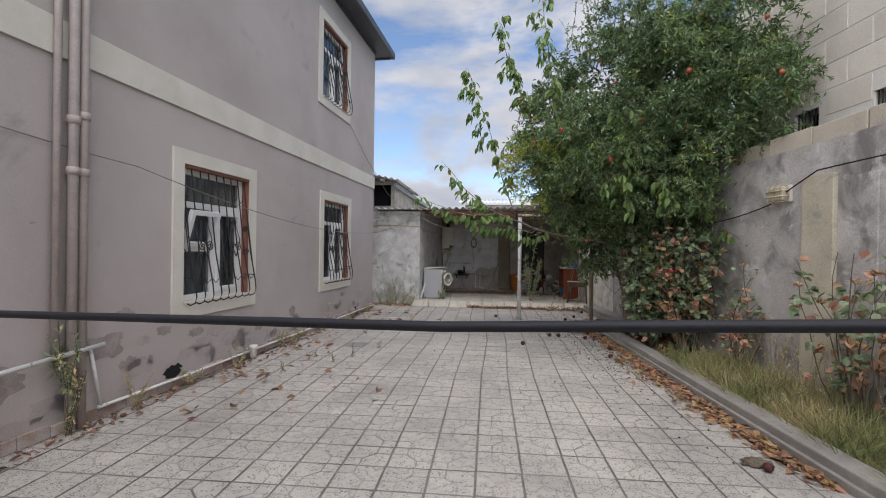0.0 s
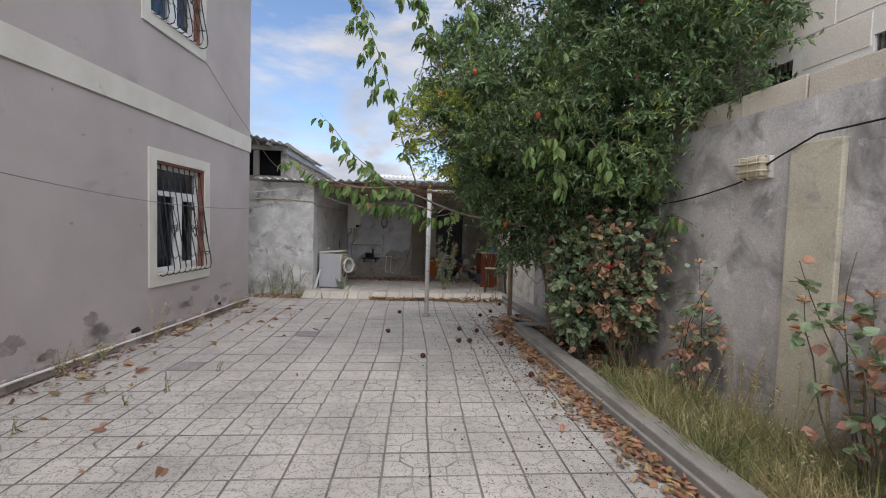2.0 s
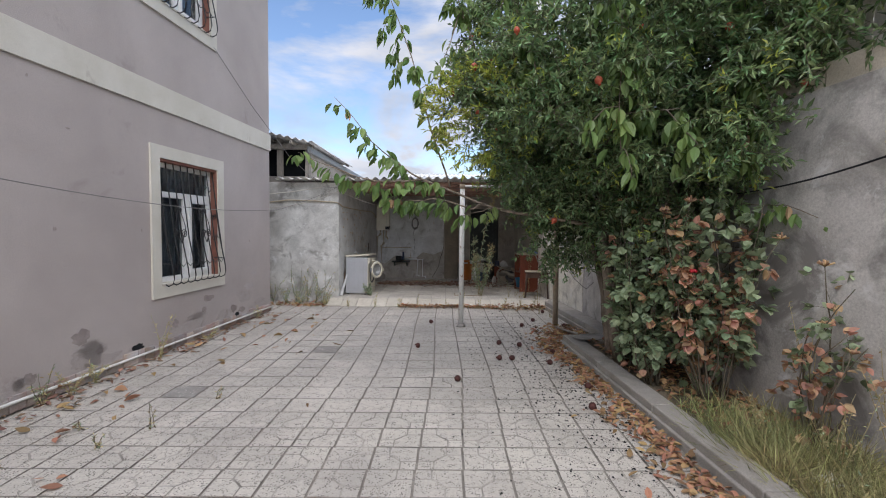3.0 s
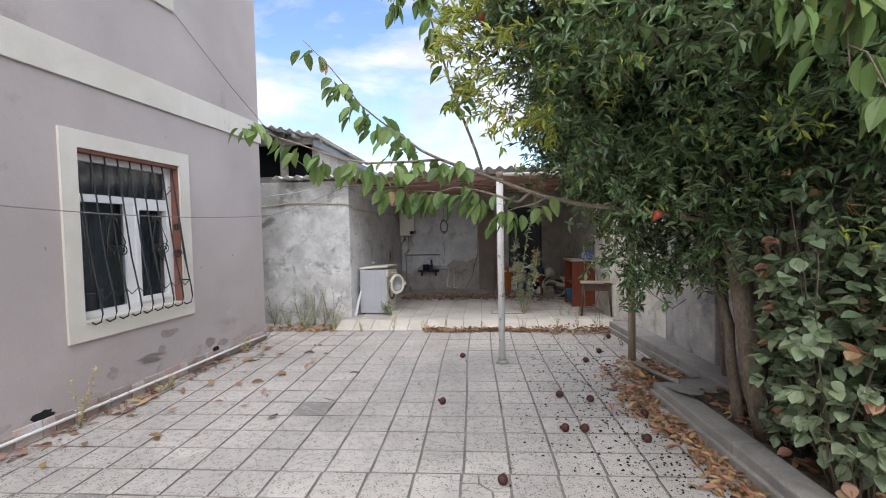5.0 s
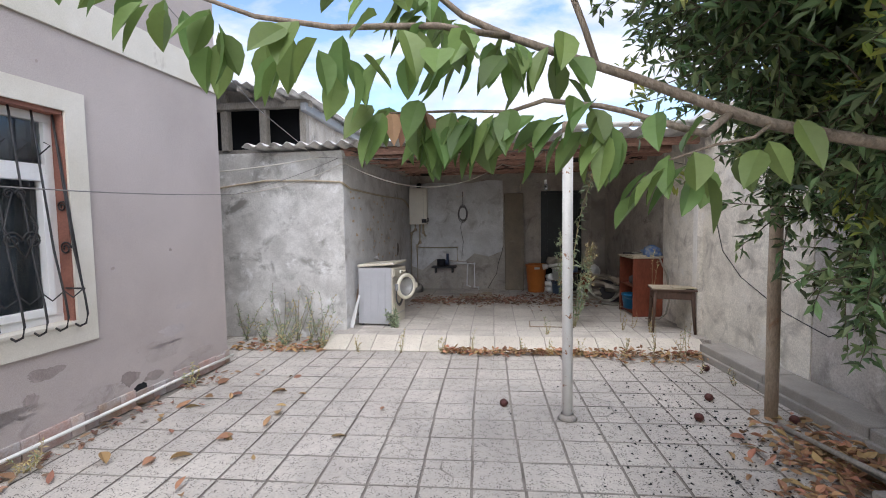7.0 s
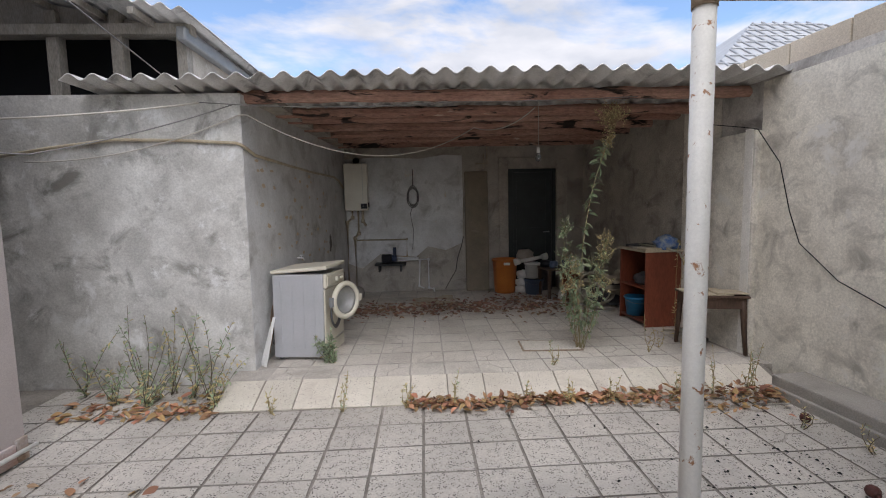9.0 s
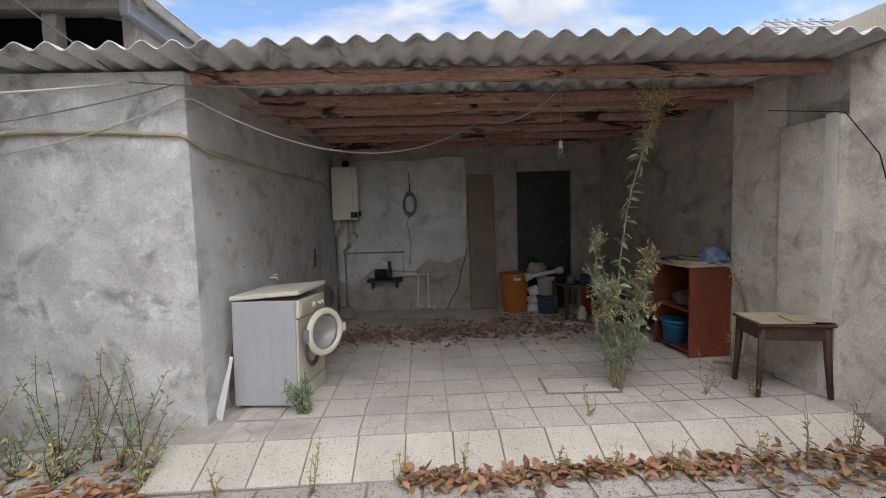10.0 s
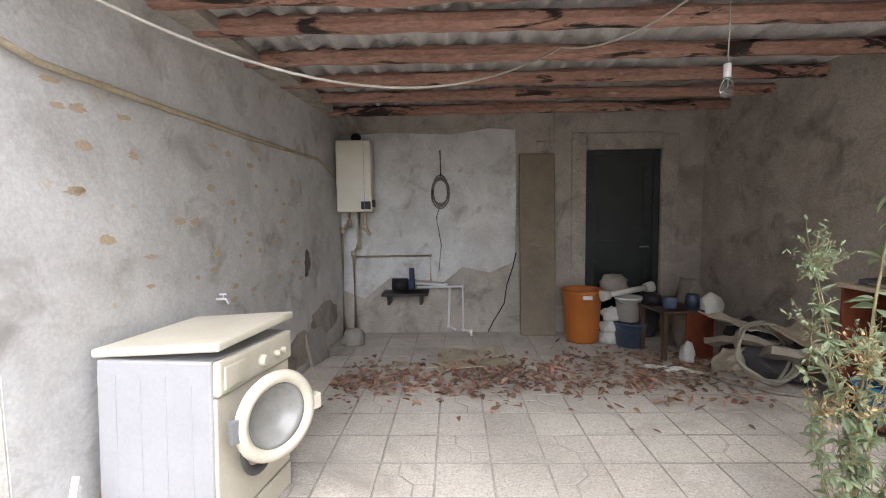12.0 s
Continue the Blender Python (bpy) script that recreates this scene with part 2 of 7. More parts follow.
def lathe(bm, profile, seg=24, m=None):
    """A surface turned about z from (radius, height) pairs; closed when it starts and ends at radius 0."""
    rings = []
    made = []
    for r, z in profile:
        if r < 1e-5:
            ring = [bm.verts.new((0, 0, z))]
        else:
            ring = [bm.verts.new((r * math.cos(2 * math.pi * j / seg), r * math.sin(2 * math.pi * j / seg), z)) for j in range(seg)]
        rings.append(ring)
        made += ring
    for a_, b_ in zip(rings, rings[1:]):
        for j in range(seg):
            q = (a_[j % len(a_)], a_[(j + 1) % len(a_)], b_[(j + 1) % len(b_)], b_[j % len(b_)])
            u = list(dict.fromkeys(q))
            if len(u) > 2:
                f = bm.faces.new(u)
                f.smooth = True
    if m is not None:
        bmesh.ops.transform(bm, matrix=m, verts=made)
    return bm


def sag(a_, b_, drop, n=14):
    a_, b_ = Vector(a_), Vector(b_)
    return [a_.lerp(b_, i / n) - Vector((0, 0, drop * 4 * (i / n) * (1 - i / n))) for i in range(n + 1)]


def wobble(pts, amount, seed=0):
    rr = random.Random(seed)
    return [Vector(p) + Vector([rr.uniform(-amount, amount) for _ in range(3)]) for p in pts]


def part(name, bm, material, parent=None, label="", matrix=None):
    """Links a bmesh as one mesh object, under its parent if it has one."""
    me = bpy.data.meshes.new(name)
    bmesh.ops.recalc_face_normals(bm, faces=bm.faces)
    bm.to_mesh(me)
    bm.free()
    me.materials.append(material)
    ob = new(name, me)
    if parent:
        ob.parent = parent
    if matrix is not None:
        ob.matrix_basis = matrix
    return tagged(ob, label)


def thing(name, label, category, matrix=None, group="", kind=""):
    ob = new(name)
    if matrix is not None:
        ob.matrix_basis = matrix
    return tagged(ob, label, category, group, kind)


def solo(name, bm, material, label, category="", group="", kind="", matrix=None):
    ob = part(name, bm, material, None, "", matrix)
    return tagged(ob, label, category, group, kind)


def B():
    return bmesh.new()


def raw(name, verts, faces, material, parent=None, smooth=False):
    me = bpy.data.meshes.new(name)
    me.from_pydata(verts, [], faces)
    me.materials.append(material)
    if smooth:
        me.polygons.foreach_set("use_smooth", [True] * len(me.polygons))
    ob = new(name, me)
    if parent:
        ob.parent = parent
    return ob

# ---- setting ----
# ground sheet under all, to the horizon
bm = B()
box(bm, -400, 400, -400, 400, -0.35, -0.012)
solo("ground", bm, M["joint"], "dark dirt ground under the yard and town", "ground", kind="structure")

# house: local frame at the far corner of its yard wall, y along the wall, x out of it
HOUSE = pose(-2.65, 11.25, 0, 0, 0, -3.434)
WIN = [(-6.32, -5.15, 0.85, 2.35), (-2.86, -1.67, 0.82, 2.35), (-2.98, -1.80, 4.20, 5.60)]  # y0, y1, z0, z1


def wall_with_openings(bm, x0, x1, y0, y1, z0, z1, holes):
    """A wall slab along y from boxes that leave the holes open."""
    ys = sorted({y0, y1, *[h[0] for h in holes], *[h[1] for h in holes]})
    for a_, b_ in zip(ys, ys[1:]):
        cuts = sorted((h[2], h[3]) for h in holes if h[0] <= a_ and h[1] >= b_)
        z = z0
        for c0, c1 in cuts:
            box(bm, x0, x1, a_, b_, z, c0)
            z = c1
        box(bm, x0, x1, a_, b_, z, z1)


bm = B()
wall_with_openings(bm, -0.35, 0, -15.0, 0, -0.1, 6.2, WIN)
house_wall = solo("wall_house", bm, M["stucco"], "grey-mauve stucco house wall, stained near the ground", "wall", kind="structure", matrix=HOUSE)
for nm, q in (("wall_house_far", (-8, -0.352, -0.3, 0)), ("wall_house_rear", (-8, -7.7, -15, -0.302)), ("wall_house_near", (-7.698, -0.352, -15, -14.7))):
    bm = B()
    box(bm, *q, -0.1, 6.2)
    solo(nm, bm, M["stucco"], "grey-mauve stucco wall of the house", "wall", kind="structure", matrix=HOUSE)
bm = B()
box(bm, 0, 0.022, -15.0, 0.022, 2.92, 3.21, bevel=0.005)
solo("trim", bm, M["cream"], "pale cream painted band round the house wall", "trim", kind="structure", matrix=HOUSE)
bm = B()
box(bm, -8.3, 0.02, -15.4, 0.02, 6.2, 6.3)
box(bm, -8.3, 0.34, -15.4, 0.34, 6.27, 6.33, bevel=0.01)
box(bm, 0.30, 0.40, -15.4, 0.40, 6.24, 6.40, bevel=0.02)
box(bm, -8.3, 0.30, 0.32, 0.40, 6.24, 6.40, bevel=0.02)
solo("roof", bm, M["gutter"], "dark grey metal eave and gutter of the house", "roof", kind="structure", matrix=HOUSE)

# shed behind the yard
bm = B()
box(bm, -5.2, -1.66, 12.37, 12.62, -0.1, 2.47)
shed_front = solo("wall_shed_front", bm, M["plaster"], "rough whitish plaster wall of the shed, stained", "wall", kind="structure")
bm = B()
ang = math.degrees(math.atan2(0.22, 3.56))
box(bm, -0.25, 0, 0.004, 3.7, -0.1, 2.47, pose(-1.656, 12.372, 0, 0, 0, -ang))
solo("wall_shed_left", bm, M["plaster_in"], "bluish-white plaster side wall of the open shed", "wall", kind="structure")
DOOR = (1.26, 2.07, 0.10, 2.11)
bm = B()
for x0, x1, z0, z1 in ((-2.2, DOOR[0], -0.1, 2.7), (DOOR[1], 3.4, -0.1, 2.7), (DOOR[0], DOOR[1], DOOR[3], 2.7)):
    box(bm, x0, x1, 15.95, 16.2, z0, z1)
solo("wall_shed_back", bm, M["dark_plaster"], "grey cement back wall of the open shed", "wall", kind="structure")
bm = B()
angr = math.degrees(math.atan2(0.215, 2.7))
box(bm, 0, 0.25, 0.0, 2.75, -0.1, 2.55, pose(2.74, 13.25, 0, 0, 0, angr))
solo("wall_shed_right", bm, M["dark_plaster"], "dark cement side wall inside the open shed", "wall", kind="structure")

# yard wall on the planted side
YARD = pose(3.4, 5.5, 0, 0, 0, 5.03)
bm = B()
box(bm, 0, 0.3, -9, 7.85, -0.1, 2.58)
solo("wall_yard", bm, M["yard_wall"], "stained grey cement garden wall", "wall", kind="structure", matrix=YARD)
bm = B()
box(bm, -8, 8, -3.3, -3.0, -0.1, 3.0)
solo("wall_rear", bm, M["yard_wall"], "plain grey wall closing the yard", "wall", kind="structure")

# platform slab under the shed roof, with a sloped front
bm = B()
box(bm, -1.8, 3.1, 12.1, 16.0, -0.05, 0.0965)
M["dust"] = mat("floor_dust", (0.50, 0.465, 0.415), (0.38, 0.35, 0.31), scale=6, fine=100, grain=0.2, bump=0.4)
solo("floor_platform", bm, M["dust"], "raised floor slab of the open shed", "floor", kind="structure")
bm = B()
vs = [bm.verts.new(p) for p in ((-1.84, 11.77, -0.01), (2.72, 11.77, -0.01), (2.72, 12.1, 0.103), (-1.66, 12.1, 0.103), (-1.84, 12.1, -0.01), (2.72, 12.1, -0.01))]
for f in ((0, 1, 2, 3), (0, 3, 4), (1, 5, 2), (3, 2, 5, 4), (0, 4, 5, 1)):
    bm.faces.new([vs[i] for i in f])
solo("ramp", bm, M["joint"], "sloped front edge of the shed floor", "ramp", kind="structure")

# shed roof: corrugated fibre cement
PITCH = 0.177


def corrugated(x0, x1, y0, y1, z_of, amp=0.026, thick=0.008, pitch=PITCH, seg=8, ny=2):
    xs = np.arange(x0, x1 + 1e-6, pitch / seg)
    ys = np.linspace(y0, y1, ny)
    verts, faces = [], []
    for side in (0, 1):
        for y in ys:
            for x in xs:
                verts.append((x, y, z_of(x, y) + amp * math.sin(2 * math.pi * x / pitch) + (thick if side else 0)))
    nx, n1 = len(xs), len(xs) * len(ys)
    for j in range(len(ys) - 1):
        for i in range(nx - 1):
            q = (j * nx + i, j * nx + i + 1, (j + 1) * nx + i + 1, (j + 1) * nx + i)
            faces.append(q[::-1])
            faces.append(tuple(k + n1 for k in q))
    for i in range(nx - 1):
        faces.append((i, i + 1, i + 1 + n1, i + n1))
        k = (len(ys) - 1) * nx
        faces.append((k + i + 1, k + i, k + i + n1, k + i + 1 + n1))
    return verts, faces


def shed_z(x, y):
    return 2.535 + 0.008 * (y - 12.1) + 0.02 * math.sin(x * 0.9 + 0.4)


v, f = corrugated(-2.86, 3.04, 12.06, 16.4, shed_z, ny=8)
tagged(raw("ceiling", v, f, M["asbestos"], smooth=True), "grey corrugated fibre-cement shed roof seen from below", "roof", kind="structure")

# ---- house fittings ----
def scroll(bm, m, size, turns=1.6, r=0.006, flip=1):
    pts = []
    for i in range(26):
        k = i / 25
        a_ = k * turns * 2 * math.pi
        rad = size * (1 - 0.75 * k)
        pts.append(m @ Vector((0, flip * (size - rad * math.cos(a_)), rad * math.sin(a_))))
    tube(bm, pts, r, 5)


def window(y0, y1, z0, z1, label, number, vent=False):
    """A white two-pane window with a fixed top light in a cream surround, behind a bulging iron grille."""
    w = thing("window_%d" % number, label, "window", HOUSE, kind="structure")
    bm = B()
    t = 0.15
    for q in ((y0 - t, y0, z0 - t, z1 + t), (y1, y1 + t, z0 - t, z1 + t), (y0, y1, z1, z1 + t), (y0, y1, z0 - t, z0)):
        box(bm, 0.0, 0.025, *q)
    part("surround", bm, M["cream"], w, "cream painted plaster surround, chipped at the edge")
    bm = B()
    box(bm, -0.11, 0.005, y1 - 0.012, y1 + 0.002, z0, z1)
    box(bm, -0.11, 0.005, y0 - 0.002, y0 + 0.012, z0, z1)
    box(bm, -0.11, 0.005, y0, y1, z1 - 0.03, z1 + 0.002)
    part("reveal", bm, M["red_primer"], w, "red-brown primed window reveal")
    bm = B()
    box(bm, -0.16, 0.035, y0, y1, z0 - 0.005, z0 + 0.02, bevel=0.004)
    part("window_sill", bm, M["cream"], w)
    zt = z1 - 0.42
    mid = (y0 + y1) / 2 + 0.02
    bm = B()
    fx0, fx1 = -0.15, -0.085
    for q in ((y0, y1, z0 + 0.02, z0 + 0.08), (y0, y1, z1 - 0.09, z1 - 0.03), (y0 + 0.012, y0 + 0.07, z0 + 0.08, z1 - 0.09), (y1 - 0.07, y1 - 0.012, z0 + 0.08, z1 - 0.09),
              (y0 + 0.07, y1 - 0.07, zt - 0.035, zt + 0.035), (mid - 0.045, mid + 0.045, z0 + 0.08, zt - 0.035)):
        box(bm, fx0, fx1, *q, bevel=0.004)
    part("window_frame", bm, M["pvc"], w, "white plastic frame")
    bm = B()
    for q in ((mid + 0.045, mid + 0.10, z0 + 0.08, zt - 0.035), (y1 - 0.12, y1 - 0.07, z0 + 0.08, zt - 0.035), (mid + 0.10, y1 - 0.12, z0 + 0.08, z0 + 0.13), (mid + 0.10, y1 - 0.12, zt - 0.085, zt - 0.035)):
        box(bm, fx0 + 0.02, fx1 + 0.02, *q, bevel=0.004)
    part("sash", bm, M["pvc"], w, "white opening sash")
    for q in ((y0 + 0.07, y1 - 0.07, zt + 0.035, z1 - 0.09), (y0 + 0.07, mid - 0.045, z0 + 0.08, zt - 0.035), (mid + 0.10, y1 - 0.12, z0 + 0.13, zt - 0.085)):
        bm = B()
        box(bm, -0.122, -0.116, *q)
        part("pane", bm, M["glass"], w)
    bm = B()
    cols = 28
    for i in range(cols):
        ya, yb = y0 + 0.03 + (y1 - y0 - 0.06) * i / cols, y0 + 0.03 + (y1 - y0 - 0.06) * (i + 1) / cols
        xa, xb = -0.25 + 0.02 * math.sin(i * 1.9), -0.25 + 0.02 * math.sin((i + 1) * 1.9)
        f_ = [bm.verts.new(p) for p in ((xa, ya, z0), (xb, yb, z0), (xb, yb, z1), (xa, ya, z1))]
        bm.faces.new(f_).smooth = True
    part("curtain", bm, M["curtain"], w, "dark net curtain behind the glass")
    if vent:
        bm = B()
        m = pose(-0.075, 0, zt - 0.46, 0, 0, 0) @ pose(0, 0, 0, 0, 16, 0)
        ya, yb = y0 + 0.09, mid - 0.06
        for q in ((ya, yb, 0, 0.05), (ya, yb, 0.36, 0.41), (ya, ya + 0.05, 0.05, 0.36), (yb - 0.05, yb, 0.05, 0.36)):
            box(bm, -0.02, 0.03, *q, m)
        part("vent_sash", bm, M["pvc"], w, "small tilted-open vent sash")
        bm = B()
        box(bm, -0.145, -0.08, y0 + 0.07, mid - 0.045, zt - 0.52, zt - 0.46)
        part("transom", bm, M["pvc"], w)
    # grille: bars that lean out and curl in below
    g = part("grille", B(), M["black_iron"], w, "black wrought-iron grille, bulging at the foot")
    n = 9
    for i in range(n):
        y = y0 + 0.05 + (y1 - y0 - 0.08) * i / (n - 1)
        bm = B()
        pts = [Vector((-0.05, y, z1 - 0.03)), Vector((-0.02, y, z1 - 0.3)), Vector((0.06, y, z0 + 0.55)), Vector((0.13, y, z0 + 0.2)), Vector((0.145, y, z0 + 0.08)),
               Vector((0.125, y, z0 + 0.01)), Vector((0.07, y, z0 - 0.015)), Vector((0.015, y, z0 + 0.01))]
        tube(bm, pts, 0.0075, 6)
        part("bar", bm, M["black_iron"], g)
    bm = B()
    for yy_, s_ in ((mid + 0.22, 1), (mid + 0.22, -1), (mid - 0.3, 1), (mid - 0.3, -1)):
        scroll(bm, pose(0.055, yy_, z0 + 0.62), 0.06, flip=s_)
        scroll(bm, pose(0.02, yy_, z0 + 0.92), 0.035, flip=s_)
        tube(bm, [(0.07, yy_, z0 + 0.5), (0.05, yy_ + s_ * 0.1, z0 + 0.7), (0.03, yy_ + s_ * 0.02, z0 + 0.93)], 0.006, 5)
    for k in range(n - 1):
        ya = y0 + 0.05 + (y1 - y0 - 0.08) * k / (n - 1)
        st = (y1 - y0 - 0.08) / (n - 1)
        tube(bm, [(0.115, ya, z0 + 0.27), (0.125, ya + st * 0.4, z0 + 0.21), (0.118, ya + st, z0 + 0.26)], 0.005, 5)
        tube(bm, [(-0.015, ya, z1 - 0.34), (-0.005, ya + st * 0.55, z1 - 0.26), (-0.015, ya + st * 0.3, z1 - 0.24)], 0.005, 5)
    part("scrollwork", bm, M["black_iron"], g)
    bm = B()
    for q in (y0 + 0.02, y1 - 0.02):
        tube(bm, [(-0.03, q, z1 - 0.25), (0.10, q, z0 + 0.3)], 0.006, 5)
        tube(bm, [(-0.04, q, z0 + 0.26), (0.12, q, z0 + 0.26)], 0.007, 5)
        scroll(bm, pose(0.03, q, z0 + 0.55, 0, 0, 90), 0.05)
        scroll(bm, pose(0.01, q, z0 + 0.85, 0, 0, 90), 0.04)
    part("side_bar", bm, M["black_iron"], g)
    return w


M["curtain"] = mat("dark_curtain", (0.20, 0.22, 0.25), (0.13, 0.145, 0.17), scale=3, fine=50, grain=0.1, bump=0.1)
window(*WIN[0], "white plastic window with an open vent behind iron bars", 1, vent=True)
window(*WIN[1], "white plastic window behind a bulging iron grille", 2)
window(*WIN[2], "upper-floor window behind a bulging iron grille", 3)


def pipe_run(name, pts, r, material, label, clips=(), category="pipe"):
    t = thing(name, label, category, HOUSE)
    bm = B()
    tube(bm, pts, r, 10)
    part("tube", bm, material, t)
    for c in clips:
        bm = B()
        tube(bm, [Vector(c) - Vector((0, 0, 0.03)), Vector(c) + Vector((0, 0, 0.03))], r * 1.3, 10)
        box(bm, c[0] - 0.07, c[0], c[1] - 0.012, c[1] + 0.012, c[2] - 0.012, c[2] + 0.012)
        part("coupling", bm, material, t)
    return t


pipe_run("wall_pipe", [(0.05, -7.67, 0.55), (0.05, -7.67, 6.1)], 0.026, M["pipe_paint"], "thin painted vertical pipe on the house wall", [(0.05, -7.67, 4.4)])
pipe_run("drain_pipe", [(0.07, -7.56, 0.0), (0.07, -7.56, 6.2)], 0.036, M["pipe_paint"], "painted drain pipe running up the house wall", [(0.07, -7.56, 2.05), (0.07, -7.56, 2.45), (0.07, -7.56, 4.2)])
pipe_run("drain_pipe", [(0.07, -7.475, 0.0), (0.07, -7.475, 6.2)], 0.034, M["pipe_paint"], "painted drain pipe running up the house wall", [(0.07, -7.475, 2.5), (0.07, -7.475, 2.05)])
pipe_run("gas_pipe", wobble([(0.05, -7.3, 0.11), (0.05, -6.2, 0.10), (0.05, -4.9, 0.095), (0.05, -3.4, 0.085), (0.055, -1.8, 0.08), (0.05, -0.6, 0.075), (0.05, 0.02, 0.07)], 0.006, 3), 0.014, M["white_metal"], "thin whitish pipe along the foot of the wall")
pipe_run("gas_pipe", [(0.05, -7.38, 0.62), (0.05, -7.28, 0.12)], 0.014, M["white_metal"], "short whitish pipe going down the wall")
pipe_run("gas_pipe", wobble([(0.12, -10.6, 0.50), (0.12, -8.6, 0.58), (0.09, -7.3, 0.64)], 0.004, 4), 0.018, M["white_metal"], "whitish pipe crossing the wall low down")
t_ = thing("drain_cup", "pale plastic drain cup at the wall foot", "drain", HOUSE @ pose(0.10, -5.15, 0.0))
bm = B()
lathe(bm, [(0, 0), (0.04, 0), (0.04, 0.13), (0.05, 0.14), (0.05, 0.175), (0.036, 0.175), (0.034, 0.08), (0, 0.08)], 18)
part("cup", bm, M["white_metal"], t_)

# holes broken in the wall foot
for y, z, r, s in ((-6.42, 0.17, 0.13, 1), (-3.24, 0.16, 0.09, 2), (-1.15, 0.14, 0.07, 3)):
    bm = B()
    rr = random.Random(s)
    ring = [bm.verts.new((0.004, r * math.cos(k * math.pi / 9) * rr.uniform(0.75, 1.15), 0.6 * r * math.sin(k * math.pi / 9) * rr.uniform(0.7, 1.2))) for k in range(18)]
    back = [bm.verts.new((-0.12, v_.co.y * 0.7, v_.co.z * 0.7)) for v_ in ring]
    bm.faces.new(back)
    for k in range(18):
        bm.faces.new((ring[k], ring[(k + 1) % 18], back[(k + 1) % 18], back[k]))
    # flat black face over the mouth paints the hole's shade
    bm.faces.new(ring)
    solo("wall_hole", bm, M["shade_and_blossom"], "broken hole in the foot of the wall, its shade painted black", "hole", group="holes in the wall", kind="structure", matrix=HOUSE @ pose(0, y, z))

# peeled and damp patches on the stucco
M["damp"] = mat("damp_stucco", (0.34, 0.295, 0.275), (0.26, 0.22, 0.205), scale=6, fine=120, grain=0.12, bump=0.4, stain=(0.36, 0.31, 0.29), stain_scale=9, stain_at=(0.52, 0.62))
M["pale_patch"] = mat("pale_patch", (0.50, 0.46, 0.45), (0.42, 0.38, 0.37), scale=6, fine=120, grain=0.1, bump=0.4)
rr = random.Random(17)


def patch(u, z, w, h, material, seed):
    r = random.Random(seed)
    bm = B()
    n_ = 34
    pts = []
    for k in range(n_):
        a_ = 2 * math.pi * k / n_
        q = 1 + 0.45 * noise.noise((math.cos(a_) * 1.6 + seed, math.sin(a_) * 1.6, seed * 0.7)) + 0.3 * noise.noise((math.cos(a_) * 4 + seed, math.sin(a_) * 4, 3)) + r.uniform(-0.08, 0.08)
        pts.append((u + math.cos(a_) * w * q, z + math.sin(a_) * h * q))
    hi = [bm.verts.new((0.0025, a_, max(0.02, b_))) for a_, b_ in pts]
    lo = [bm.verts.new((-0.001, a_, max(0.02, b_))) for a_, b_ in pts]
    bm.faces.new(hi)
    for k in range(n_):
        bm.faces.new((lo[k], lo[(k + 1) % n_], hi[(k + 1) % n_], hi[k]))
    solo("wall_patch", bm, material, "damp peeled patch on the stucco wall", "patch", group="patches on the stucco", kind="structure", matrix=HOUSE)


for k, (u, z, w, h, mt) in enumerate(((-6.95, 0.38, 0.10, 0.07, "damp"), (-6.72, 0.36, 0.04, 0.04, "damp"), (-6.55, 0.62, 0.09, 0.05, "damp"), (-6.1, 0.52, 0.12, 0.05, "damp"), (-5.75, 0.6, 0.12, 0.05, "damp"), (-7.2, 0.6, 0.2, 0.10, "damp"), (-7.0, 0.85, 0.09, 0.05, "damp"), (-8.1, 0.5, 0.25, 0.15, "damp"),
                               (-4.85, 0.42, 0.13, 0.08, "damp"), (-4.5, 0.22, 0.10, 0.05, "damp"), (-3.95, 0.45, 0.10, 0.07, "damp"), (-3.75, 0.28, 0.05, 0.05, "damp"), (-2.6, 0.30, 0.06, 0.05, "damp"), (-2.0, 0.36, 0.05, 0.05, "damp"), (-1.9, 0.52, 0.12, 0.04, "damp"), (-0.75, 0.55, 0.16, 0.05, "pale_patch"),
                               (-0.6, 0.75, 0.10, 0.03, "pale_patch"), (-1.25, 0.26, 0.09, 0.06, "damp"), (-5.3, 0.24, 0.14, 0.08, "damp"), (-1.0, 0.2, 0.10, 0.04, "damp"))):
    patch(u, z, w, h, M[mt], 11 + k)
for k in range(10):
    patch(rr.uniform(-8, -0.4), rr.uniform(0.9, 2.8), rr.uniform(0.008, 0.02), rr.uniform(0.006, 0.016), M["damp"], 80 + k)

M["damp_soft"] = mat("old_damp_stucco", (0.44, 0.392, 0.368), (0.395, 0.35, 0.327), scale=5, fine=120, grain=0.12, bump=0.4, stain=(0.33, 0.29, 0.27), stain_scale=8, stain_at=(0.55, 0.66))
for k in range(34):
    patch(rr.uniform(-8.4, -0.3), 0.16 + abs(rr.gauss(0, 0.16)), rr.uniform(0.05, 0.26), rr.uniform(0.03, 0.10), M["damp_soft"], 130 + k)

# skirting of broken marble and brick pieces
M["skirt"] = mat("skirting_stone", (0.46, 0.43, 0.42), (0.36, 0.23, 0.17), scale=5, fine=90, grain=0.15, bump=0.4, rand=0.35)
skirt = thing("baseboard", "broken marble and brick pieces along the wall foot", "baseboard", HOUSE, kind="structure")
rr = random.Random(5)
y = -8.6
while y < -0.02:
    L_ = rr.uniform(0.10, 0.24)
    bm = B()
    box(bm, 0.0, 0.022, y, min(y + L_ - 0.006, 0), 0, rr.uniform(0.11, 0.15) * (1 if y > -5.2 else 0.75), bevel=0.004)
    part("stone", bm, M["skirt"], skirt)
    y += L_

